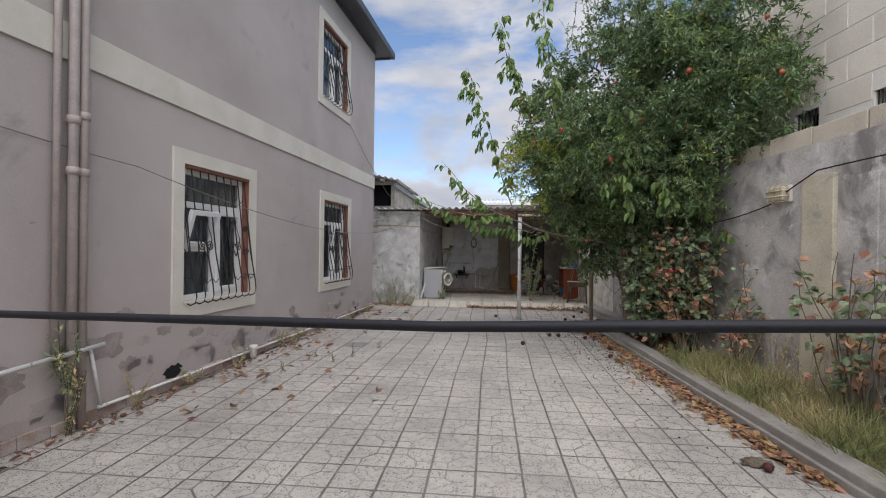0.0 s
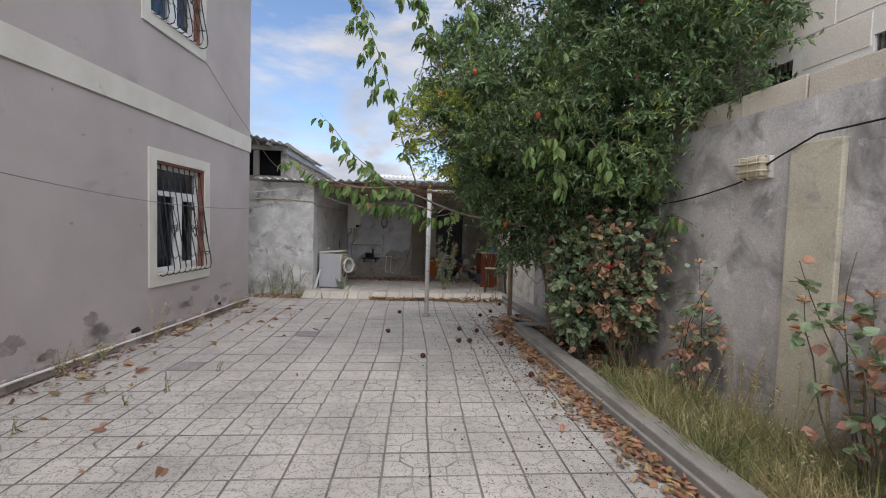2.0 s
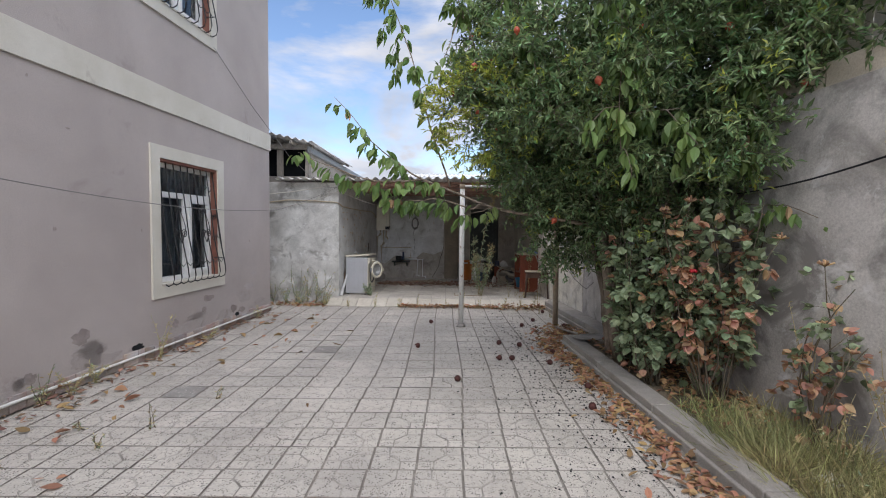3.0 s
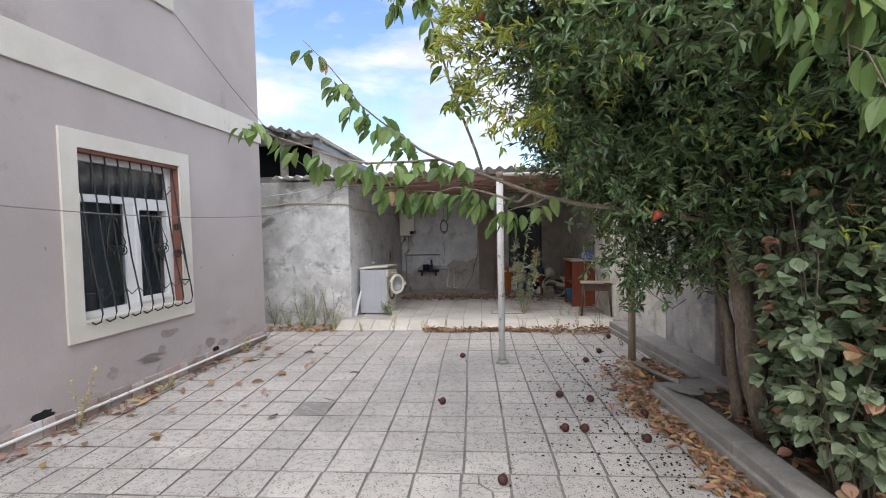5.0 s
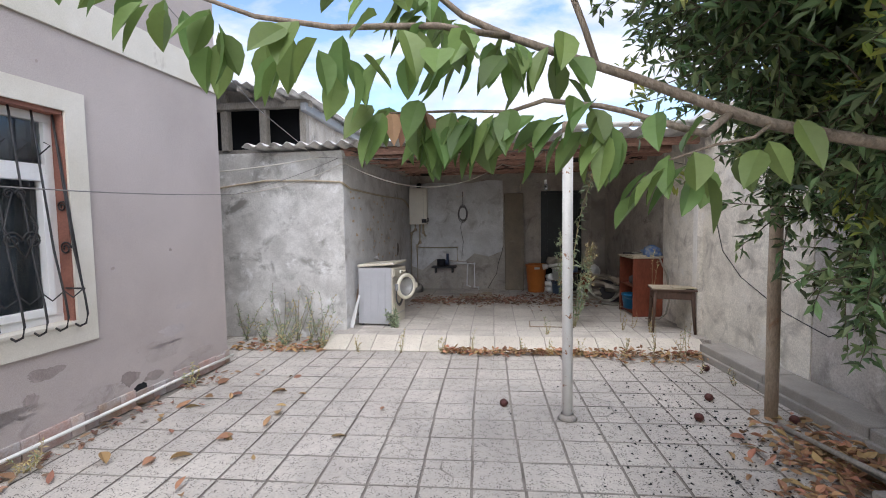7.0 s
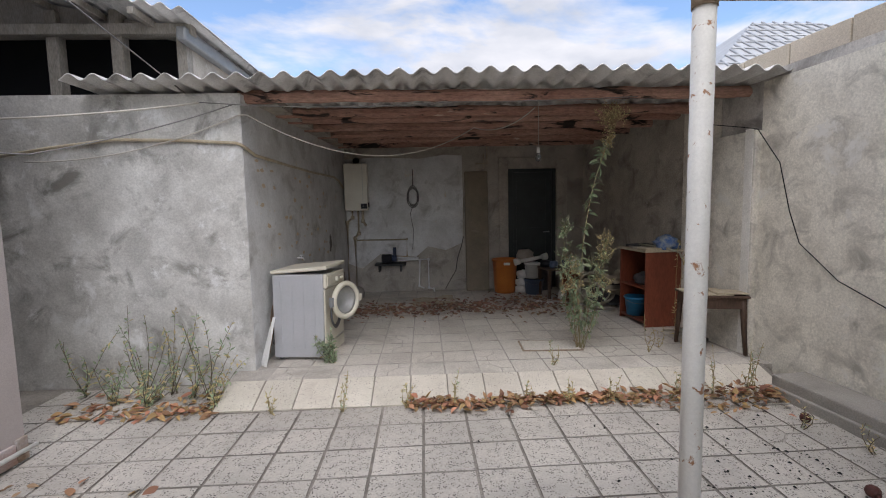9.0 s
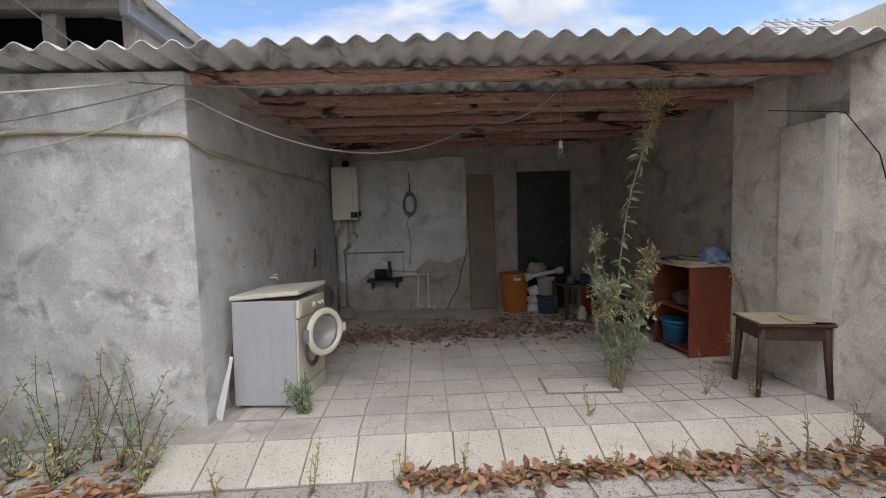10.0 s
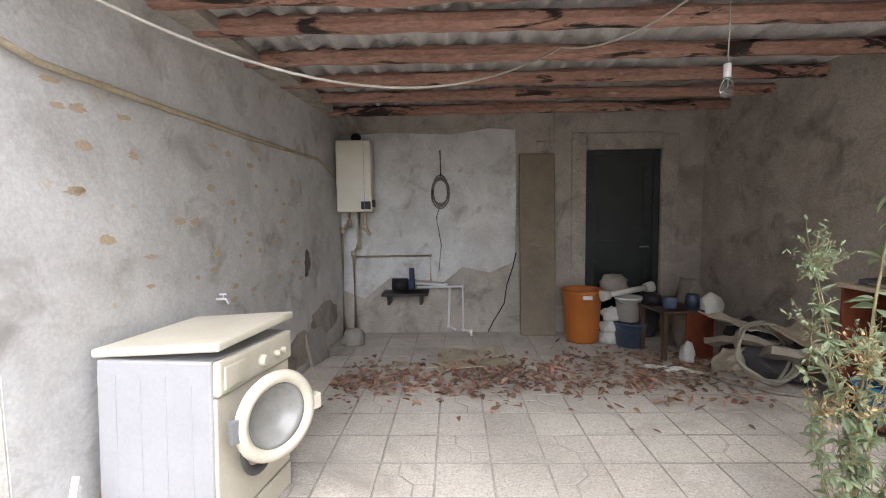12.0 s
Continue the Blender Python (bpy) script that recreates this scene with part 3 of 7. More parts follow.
# cables on the house wall and across the yard
M["cable"] = mat("black_cable", (0.012, 0.012, 0.016), fine=60, grain=0.1, rough=0.6, bump=0.1)
M["pale_cable"] = mat("pale_cable", (0.55, 0.52, 0.46), (0.45, 0.42, 0.36), fine=60, grain=0.1, rough=0.6, bump=0.1)
M["grey_cable"] = mat("grey_cable", (0.22, 0.21, 0.2), fine=60, grain=0.1, rough=0.6, bump=0.1)


def cable(name, pts, r, material, label, matrix=None):
    bm = B()
    tube(bm, pts, r, 6)
    return solo(name, bm, material, label, "cable", matrix=matrix)


cable("cable", [(0.03, -10.5, 2.55), (0.02, -8.5, 2.31), (0.03, -7.35, 2.22), (0.1, -7.0, 2.19)] + sag((0.1, -7.0, 2.19), (0.12, 0.1, 1.86), 0.22, 20)[1:] + sag((0.12, 0.1, 1.86), (0.9, 1.1, 2.36), 0.03, 8)[1:], 0.005, M["grey_cable"], "thin grey cable slung along the house wall", HOUSE)
cable("cable", [(0.02, -1.75, 4.1), (0.06, -0.7, 3.52), (0.25, 0.35, 2.85), (0.5, 1.2, 2.45)], 0.005, M["grey_cable"], "grey cable from the upper window down to the shed", HOUSE)

# thick cable slung across the near end of the yard
cable("slung_cable", sag((-3.15, 1.56, 1.30), (-0.333, 0.988, 1.406), -0.0, 8) + [Vector((0.181, 0.881, 1.427))] + sag((0.449, 0.829, 1.445), (3.75, 0.17, 1.66), 0.02, 10), 0.0044, M["cable"], "black cable slung across the yard")

# ---- yard floor ----
T = 0.30
M["groove"] = mat("groove_dirt", (0.42, 0.39, 0.345), (0.36, 0.335, 0.295), scale=1.3, fine=90, grain=0.2, bump=0.3, stain=(0.16, 0.145, 0.125), stain_scale=1.1, stain_at=(0.50, 0.62))


def tile_mesh(name, flip, h=0.0045):
    """A 30 cm terrazzo tile: two quarter octagons and two small squares, set apart by grooves."""
    s, g, e = T - 0.0135, 0.0055, 0.0015
    o = -s / 2
    pent = [(0, 0), (0.65 * s - g, 0), (0.65 * s - g, 0.35 * s - g * 0.5), (0.35 * s - g * 0.5, 0.65 * s - g), (0, 0.65 * s - g)]
    sq = [(0.65 * s + g * 0.5, 0), (s, 0), (s, 0.35 * s - g * 0.5), (0.65 * s + g * 0.5, 0.35 * s - g * 0.5)]
    shapes = [pent, [(s - x, s - y) for x, y in pent], sq, [(s - x, s - y) for x, y in sq]]
    verts, faces = [], []
    for sh in shapes:
        if flip:
            sh = [(s - x, y) for x, y in sh][::-1]
        k, n_ = len(verts), len(sh)
        cx, cy = sum(p[0] for p in sh) / n_, sum(p[1] for p in sh) / n_
        verts += [(o + x, o + y, 0) for x, y in sh]
        verts += [(o + x + math.copysign(e, cx - x), o + y + math.copysign(e, cy - y), h) for x, y in sh]
        faces.append([k + n_ + i for i in range(n_)])
        faces += [(k + i, k + (i + 1) % n_, k + n_ + (i + 1) % n_, k + n_ + i) for i in range(n_)]
    k = len(verts)
    verts += [(o, o, h - 0.0025), (-o, o, h - 0.0025), (-o, -o, h - 0.0025), (o, -o, h - 0.0025)]
    faces.append((k, k + 1, k + 2, k + 3))
    me = bpy.data.meshes.new(name)
    me.from_pydata(verts, [], faces)
    me.materials.append(M["tile"])
    me.materials.append(M["groove"])
    me.materials.append(M["joint"])
    me.polygons[len(me.polygons) - 1].material_index = 1
    for p in me.polygons:
        if len(p.vertices) == 4 and abs(p.normal.z) < 0.7 and max(abs(p.center.x), abs(p.center.y)) > s / 2 - 0.002:
            p.material_index = 2 if abs(p.center.x) > abs(p.center.y) else 1
    return me


tile_a, tile_b = tile_mesh("tile", False), tile_mesh("tile_turned", True)
M["grey_tile"] = mat("grey_terrazzo_tile", (0.30, 0.285, 0.26), (0.24, 0.225, 0.205), scale=4, fine=90, grain=0.15, spots=(0.5, 0.47, 0.42), spot_scale=50, spot_size=0.36)
tile_plain = bpy.data.meshes.new("tile_plain")
hw = (T - 0.0135) / 2
tile_plain.from_pydata([(x, y, z) for z, e_ in ((0, 0), (0.0045, 0.002)) for x, y in ((-hw + e_, -hw + e_), (hw - e_, -hw + e_), (hw - e_, hw - e_), (-hw + e_, hw - e_))], [],
                       [(4, 5, 6, 7)] + [(k, (k + 1) % 4, 4 + (k + 1) % 4, 4 + k) for k in range(4)])
for m_ in ("tile", "groove", "joint"):
    tile_plain.materials.append(M[m_])
for p in tile_plain.polygons[1:]:
    p.material_index = 2 if abs(p.center.x) > abs(p.center.y) else 1
tile_grey = tile_plain.copy()
tile_grey.materials[0] = M["grey_tile"]


def kerb_x(y):
    return 2.18 + 0.052 * (9.1 - y)


def house_x(y):
    return -2.65 + 0.06 * (y - 11.25)


def in_yard(x, y):
    right = kerb_x(y) - 0.02 if y < 9.2 else 2.70 - 0.085 * (y - 12.0)
    front = 11.72 if x > -1.75 else 12.3
    left = house_x(y) if y < 11.25 else -3.3
    return left < x < right and y < front


yard = thing("pavement", "pale terrazzo paving tiles of the yard, dirty joints", "paving", kind="structure")
rr = random.Random(11)
rest_v, rest_f, rest_m = [], [], []
TX, TY = 0.3045, 0.2955  # the rows lie a little closer than the columns
BEND = ([3.8, 5.8, 7.85, 9.2, 10.2, 10.8], [-0.01, -0.01, 0.05, 0.018, -0.015, -0.02])  # the columns wander by a few centimetres
for i in range(-12, 10):
    for j in range(-12, 42):
        x, y = 0.01 + i * TX, 0.1188 + j * TY
        x, y = x - 0.002 * y + float(np.interp(y, *BEND)), y + 0.025 * x
        if not in_yard(x, y):
            continue
        m = pose(x, y, -0.009 + rr.uniform(-0.001, 0.001), rr.uniform(-0.25, 0.25), rr.uniform(-0.25, 0.25), 0.7 + rr.uniform(-0.3, 0.3)) @ Matrix.Diagonal((1.014, 0.992, 1, 1))
        me = tile_grey if (i, j) in ((-3, 29), (1, 33), (-6, 24)) else tile_plain if y > 6.7 + 0.5 * (x > 0.6) and rr.random() > 0.05 else tile_a if (i + j) % 2 else tile_b
        if -1.95 < x < 1.65 and 2.2 < y < 9.6:
            ob = new("tile", me)
            ob.parent = yard
            ob.matrix_basis = m
        else:
            k = len(rest_v)
            rest_v += [tuple(m @ v_.co) for v_ in me.vertices]
            rest_f += [tuple(k + q for q in p.vertices) for p in me.polygons]
            rest_m += [p.material_index for p in me.polygons]
rest = raw("tiles", rest_v, rest_f, M["tile"], yard)
rest.data.materials.append(M["groove"])
rest.data.materials.append(M["joint"])
rest.data.polygons.foreach_set("material_index", rest_m)
tagged(rest, kind="stuff")

# ramp tiles and platform tiles
plat = thing("floor_tiles", "dusty terrazzo tiles on the shed floor", "floor tiles", kind="structure")


def plain_tile(sx, sy, h, material, name, e=0.003):
    bm = B()
    a_, b_ = sx / 2, sy / 2
    lo = [bm.verts.new(p) for p in ((-a_, -b_, 0), (a_, -b_, 0), (a_, b_, 0), (-a_, b_, 0))]
    hi = [bm.verts.new(p) for p in ((-a_ + e, -b_ + e, h), (a_ - e, -b_ + e, h), (a_ - e, b_ - e, h), (-a_ + e, b_ - e, h))]
    bm.faces.new(hi)
    for k in range(4):
        bm.faces.new((lo[k], lo[(k + 1) % 4], hi[(k + 1) % 4], hi[k]))
    me = bpy.data.meshes.new(name)
    bm.to_mesh(me)
    bm.free()
    me.materials.append(material)
    return me


rt = plain_tile(0.29, 0.338, 0.012, M["ramp_tile"], "ramp_tile")
M["dusty_tile"] = mat("dusty_tile", (0.63, 0.59, 0.525), (0.53, 0.49, 0.43), scale=1.8, fine=70, grain=0.17, rough=0.85, bump=0.3, spots=(0.3, 0.27, 0.24), spot_scale=80, spot_size=0.28, stain=(0.33, 0.30, 0.26), stain_scale=1.4, stain_at=(0.52, 0.72), rand=0.08)
for i in range(15):
    ob = new("ramp_tile", rt)
    ob.parent = plat
    ob.matrix_basis = pose(-1.62 + 0.296 * i, 11.937, 0.045 + rr.uniform(-0.002, 0.002), 18.9, rr.uniform(-0.3, 0.3), 0)
tile_c, tile_d, tile_e = tile_a.copy(), tile_b.copy(), tile_plain.copy()
for me in (tile_c, tile_d, tile_e):
    me.materials[0] = M["dusty_tile"]
    me.materials[1] = M["dust"]
    me.materials[2] = M["dust"]
for i in range(16):
    for j in range(13):
        x, y = -1.63 + 0.296 * i, 12.255 + T * j
        left, right = -1.62 + 0.062 * (y - 12.37), 2.80 - 0.085 * (y - 12.0)
        if left < x < right and y < 15.9:
            ob = new("tile", tile_e if rr.random() < 0.75 else tile_c if (i + j) % 2 else tile_d)
            ob.parent = plat
            ob.matrix_basis = pose(x, y, 0.0985 + rr.uniform(-0.001, 0.001), rr.uniform(-0.3, 0.3), rr.uniform(-0.3, 0.3), rr.uniform(-0.3, 0.3))

# ---- planted strip ----
bm = B()
v_ = []
NX, NY = 10, 60
for j in range(NY + 1):
    for i in range(NX + 1):
        y = -3.0 + 12.4 * j / NY
        x0, x1 = kerb_x(y) + 0.15, 3.75 - 0.088 * (y - 5)
        h = 0.06 + 0.05 * noise.noise((i * 0.7, j * 0.6, 1.0)) + (0.04 if i in (0, NX) else 0)
        v_.append(bm.verts.new((x0 + (x1 - x0) * i / NX, y, h)))
for j in range(NY):
    for i in range(NX):
        q = [v_[j * (NX + 1) + i], v_[j * (NX + 1) + i + 1], v_[(j + 1) * (NX + 1) + i + 1], v_[(j + 1) * (NX + 1) + i]]
        bm.faces.new(q).smooth = True
solo("soil_bed", bm, M["soil"], "dry brown soil of the planted strip", "soil", kind="structure")


def kerb_run(name, label, m, length, step, w, h, lip):
    k = thing(name, label, "kerb", m, kind="structure")
    n_ = round(length / step)
    for i in range(n_):
        bm = B()
        y1 = -i * step
        box(bm, 0.0, w, y1 - step + 0.008, y1, -0.02, h, bevel=0.012)
        if lip:
            box(bm, -0.03, 0.02, y1 - step + 0.008, y1, -0.02, h * 0.45, bevel=0.008)
        part("kerb_stone", bm, M["concrete"], k)
    return k


kerb_run("kerb", "worn concrete kerb of the planted strip", pose(2.20, 9.1, 0, 0, 0, 2.98), 12.0, 1.2, 0.19, 0.125, True)
kerb_run("kerb", "low concrete kerb at the foot of the garden wall", pose(2.53, 11.768, 0, 0, 0, 5.03), 3.0, 1.0, 0.30, 0.145, True)
bm = B()
box(bm, 2.46, 3.1, 8.98, 9.24, 0.0, 0.11, bevel=0.012)
solo("concrete_slab", bm, M["concrete"], "small concrete slab lying at the end of the kerb", "slab", matrix=pose(0, 0, 0))

# ---- garden wall fittings ----
M["block_plaster"] = mat("cracked_plaster", (0.78, 0.74, 0.65), (0.60, 0.565, 0.49), scale=3.5, fine=60, grain=0.14, bump=0.7, bump_scale=9, stain=(0.36, 0.335, 0.29), stain_scale=4.5, stain_at=(0.50, 0.70), stain2=(0.70, 0.68, 0.63), stain2_scale=3.0, stain2_at=(0.58, 0.66))
cap = thing("wall_coping", "row of sawn limestone blocks on the garden wall", "coping", YARD, kind="structure")
rr = random.Random(8)
y = -8.0
while y < 7.7:
    L_ = rr.uniform(0.42, 0.62)
    bm = B()
    box(bm, 0.02 + rr.uniform(-0.01, 0.01), 0.24, y, y + L_ - 0.012, 2.58, 2.58 + rr.uniform(0.165, 0.19), bevel=0.008)
    part("block", bm, M["limestone"], cap)
    y += L_
for y0, y1, z1, d, mt, lab in ((-0.46, -0.08, 2.25, 0.05, "pilaster", "flat yellowish pilaster with flaking paint"), (-0.86, -0.46, 2.2, 0.012, "yard_wall", "grey cement pilaster edge"), (4.1, 4.65, 2.3, 0.06, "yard_wall", "grey cement pilaster on the garden wall"),
                              (6.84, 7.32, 2.1, 0.07, "block_plaster", "patched plaster pilaster on the garden wall")):
    bm = B()
    box(bm, -d, 0.0, y0, y1, 0.0, z1, bevel=0.01)
    solo("pilaster", bm, M[mt], lab, "pilaster", kind="structure", matrix=YARD)
bm = B()
box(bm, -0.075, -0.068, 6.86, 6.95, 0.1, 2.12, bevel=0.003)
M["lime"] = mat("lime_mortar", (0.80, 0.78, 0.73), (0.70, 0.68, 0.63), scale=6, fine=80, grain=0.1, bump=0.4, stain=(0.42, 0.40, 0.36), stain_scale=7, stain_at=(0.62, 0.70))
solo("plaster_strip", bm, M["lime"], "white mortar strip on the pilaster edge", "plaster", kind="structure", matrix=YARD)
bm = B()
box(bm, -0.012, 0, 5.2, 6.84, -0.05, 2.5)
box(bm, -0.012, 0, 7.32, 7.86, -0.05, 2.5)
solo("wall_plaster", bm, M["block_plaster"], "pale cracked plaster on the garden wall by the shed", "wall", kind="structure", matrix=YARD)

lamp = thing("wall_lamp", "yellowed bulkhead lamp with a wire-like guard on the wall", "lamp", YARD @ pose(0, 0.22, 2.12))
bm = B()
box(bm, -0.04, 0, -0.13, 0.13, -0.09, 0.09, bevel=0.01)
part("base", bm, M["cream"], lamp)
M["yellow_plastic"] = mat("yellowed_plastic", (0.55, 0.48, 0.33), (0.45, 0.38, 0.25), scale=8, fine=80, grain=0.1, rough=0.5, bump=0.1)
bm = B()
box(bm, -0.11, -0.04, -0.115, 0.115, -0.075, 0.075, bevel=0.02)
part("diffuser", bm, M["yellow_plastic"], lamp)
M["guard"] = mat("yellowed_guard", (0.62, 0.56, 0.42), (0.52, 0.46, 0.33), scale=8, fine=80, grain=0.08, rough=0.5, bump=0.1)
for k in (-0.085, 0.0, 0.085):
    bm = B()
    tube(bm, [(-0.04, k, -0.09), (-0.12, k, -0.085), (-0.12, k, 0.085), (-0.04, k, 0.09)], 0.007, 6)
    part("guard_bar", bm, M["guard"], lamp)
for k in (-0.03, 0.03):
    bm = B()
    tube(bm, [(-0.04, -0.13, k), (-0.12, -0.125, k), (-0.12, 0.125, k), (-0.04, 0.13, k)], 0.007, 6)
    part("guard_bar", bm, M["guard"], lamp)
cable("cable", sag((-0.03, 2.6, 1.95), (-0.06, 0.35, 2.02), 0.10, 12) + [Vector((-0.06, 0.0, 2.18)), Vector((-0.07, -0.3, 2.29))] + sag((-0.07, -0.3, 2.29), (-0.02, -2.6, 2.28), -0.02, 6)[1:], 0.007, M["cable"], "black cable slung along the garden wall", YARD)

# ---- posts of the old pergola ----
post = thing("pergola_post", "white painted steel post, rusty in patches", "post", pose(0.85, 10.09, 0, 0, 0, 0))
bm = B()
tube(bm, [(0, 0, 0), (0, 0, 2.16)], 0.039, 16)
part("pole", bm, M["white_metal"], post)
bm = B()
tube(bm, [(0, 0, 2.16), (0, 0, 2.235)], 0.043, 16)
part("cap", bm, M["rusty_post"], post, "rusted post top")
bm = B()
tube(bm, [(0.03, 0, 2.205), (1.0, -0.01, 2.20), (1.62, 0.0, 2.17)], 0.020, 10)
part("crossbar", bm, M["white_metal"], post, "thin pale crossbar")
bm = B()
lathe(bm, [(0, 0), (0.075, 0), (0.06, 0.02), (0.047, 0.04)], 14)
part("footing", bm, M["concrete"], post)
bm = B()
tube(bm, wobble([(0, 0, 0), (0.005, 0, 0.5), (-0.006, 0, 1.0), (0.0, 0, 1.6), (0.004, 0, 2.18)], 0.004, 2), 0.043, 12)
solo("pergola_post", bm, M["rusty_post"], "weathered brown post under the tree", "post", matrix=pose(2.36, 10.20, 0))

# ---- shed: roof beams ----
def rough_beam(name, x0, x1, y, z0, w, h, material, label, seed, yaw=0.0, group=""):
    """A hewn beam along x with a wavy, chipped section."""
    bm = B()
    n_ = 60
    rings = []
    for i in range(n_ + 1):
        x = x0 + (x1 - x0) * i / n_
        ring = []
        for k in range(8):
            a_ = 2 * math.pi * (k + 0.5) / 8
            ca, sa = math.cos(a_), math.sin(a_)
            sc = 1 / max(abs(ca), abs(sa))
            q = 1 + 0.22 * noise.noise((x * 3.1, k * 1.7, seed * 9.1)) + 0.16 * noise.noise((x * 9.0, k * 2.3, seed * 5.1))
            ring.append(bm.verts.new((x, y + yaw * (x - x0) + ca * sc * w / 2 * q * 0.94, z0 + h / 2 + sa * sc * h / 2 * q * 0.94 + 0.012 * noise.noise((x * 0.8, seed, 2)))))
        rings.append(ring)
    for a_, b_ in zip(rings, rings[1:]):
        for k in range(8):
            bm.faces.new((a_[k], a_[(k + 1) % 8], b_[(k + 1) % 8], b_[k]))
    bm.faces.new(rings[0])
    bm.faces.new(rings[-1][::-1])
    return solo(name, bm, material, label, "beam", group=group)


for k, (y, w) in enumerate(((12.50, 0.11), (13.16, 0.11), (13.50, 0.11), (14.02, 0.10), (14.55, 0.11), (15.05, 0.10), (15.6, 0.1))):
    zc = shed_z(0, y) - 0.026
    rough_beam("roof_beam", -1.72 + 0.06 * (y - 12.4), 2.92 - 0.085 * (y - 12), y, zc - 0.105, w, 0.10, M["red_beam"], "rough red-painted roof beam with flaking paint", k + 1, 0.0, "roof beams")
bm = B()
for k, y in enumerate((12.65, 14.1)):
    box(bm, -1.7 + 0.06 * (y - 12.4), -1.45 + 0.06 * (y - 12.4), y, y + 1.3, 2.44, 2.50)
solo("wall_plate", bm, M["dark_plaster"], "uneven mortar along the top of the side wall", "mortar", kind="structure")

# back wall patches, door, leaning board
bm = B()
rr = random.Random(3)
pts = [(-1.5, 0.62), (-1.5, 2.30), (-0.9, 2.33), (-0.2, 2.30), (0.2, 2.36), (0.49, 2.34), (0.50, 1.6), (0.48, 0.9), (0.2, 0.78), (-0.1, 0.85), (-0.3, 0.68), (-0.9, 0.74), (-1.2, 0.5)]
lo = [bm.verts.new((x, 15.952, z)) for x, z in pts]
hi = [bm.verts.new((x, 15.940, z)) for x, z in pts]
bm.faces.new(hi)
for k in range(len(pts)):
    bm.faces.new((lo[k], lo[(k + 1) % len(pts)], hi[(k + 1) % len(pts)], hi[k]))
solo("wall_plaster", bm, M["plaster_in"], "pale plaster patch on the shed's back wall", "wall", kind="structure")
bm = B()
for x0, x1, z0, z1 in ((1.10, 1.258, 0.1, 2.30), (2.072, 2.25, 0.1, 2.27), (1.258, 2.072, 2.112, 2.29)):
    box(bm, x0, x1, 15.925, 15.95, z0, z1, bevel=0.008)
solo("door_surround", bm, M["dark_plaster"], "grey cement band round the shed door", "trim", kind="structure")
M["door_paint"] = mat("dark_door", (0.035, 0.043, 0.042), (0.022, 0.027, 0.027), scale=3, fine=60, grain=0.15, rough=0.45, bump=0.2, stain=(0.07, 0.075, 0.07), stain_scale=3, stain_at=(0.6, 0.75))
door = thing("door_1", "dark green-black metal door, closed", "door", kind="structure")
bm = B()
for x0, x1, z0, z1 in ((1.262, 1.345, 0.1, 2.108), (2.0, 2.068, 0.1, 2.108), (1.345, 2.0, 2.05, 2.108)):
    box(bm, x0, x1, 15.96, 16.06, z0, z1, bevel=0.006)
part("door_frame", bm, M["door_paint"], door)
bm = B()
box(bm, 1.345, 2.0, 15.985, 16.02, 0.11, 2.05, bevel=0.004)
leaf = part("door_leaf", bm, M["door_paint"], door)
bm = B()
for x0, x1, z0, z1 in ((1.40, 1.93, 1.22, 1.96), (1.40, 1.93, 0.25, 1.12)):
    for q in ((x0, x1, z0, z0 + 0.035), (x0, x1, z1 - 0.035, z1), (x0, x0 + 0.035, z0, z1), (x1 - 0.035, x1, z0, z1)):
        box(bm, q[0], q[1], 15.972, 15.99, q[2], q[3])
part("moulding", bm, M["door_paint"], leaf)
bm = B()
tube(bm, [(1.95, 15.985, 1.05), (1.95, 15.94, 1.05), (1.85, 15.935, 1.05)], 0.009, 8)
part("handle", bm, M["grey_metal"], leaf, "dull metal handle")
M["old_board"] = mat("old_board", (0.27, 0.225, 0.165), (0.21, 0.175, 0.13), scale=4, fine=80, grain=0.12, rough=0.85, bump=0.3, stain=(0.4, 0.37, 0.32), stain_scale=3, stain_at=(0.62, 0.75))
bm = B()
box(bm, -0.19, 0.19, -0.03, 0.03, 0, 1.97, bevel=0.012)
solo("leaning_slab", bm, M["old_board"], "tall grey board leaning on the back wall", "board", matrix=pose(0.715, 15.80, 0.105, -3.0, 0, 0))

# boiler and pipes
M["boiler"] = mat("yellowed_white_enamel", (0.66, 0.62, 0.52), (0.60, 0.56, 0.46), scale=3, fine=80, grain=0.04, rough=0.4, bump=0.05, stain=(0.4, 0.35, 0.27), stain_scale=6, stain_at=(0.66, 0.74))
boil = thing("wall_boiler", "yellowed white wall-hung gas boiler", "boiler", pose(-1.40, 15.62, 1.47, 0, 0, 4))
bm = B()
box(bm, 0.0, 0.36, 0, 0.30, 0, 0.74, bevel=0.012)
part("casing", bm, M["boiler"], boil)
bm = B()
box(bm, 0.35, 0.372, 0.03, 0.27, 0.05, 0.13, bevel=0.004)
box(bm, 0.25, 0.35, -0.004, 0.01, 0.03, 0.11)
part("control_panel", bm, M["cable"], boil, "small dark control panel")
bm = B()
box(bm, 0.285, 0.289, -0.004, 0.0, 0.0, 0.74)
part("seam", bm, M["grey_metal"], boil)
bm = B()
tube(bm, [(0.18, 0.2, 0.74), (0.18, 0.2, 0.79), (0.18, 0.32, 0.82)], 0.05, 12)
part("flue", bm, M["cable"], boil, "sooty black flue")
M["old_pipe"] = mat("old_cream_pipe", (0.55, 0.48, 0.35), (0.42, 0.34, 0.23), scale=9, fine=80, grain=0.12, rough=0.5, bump=0.2)


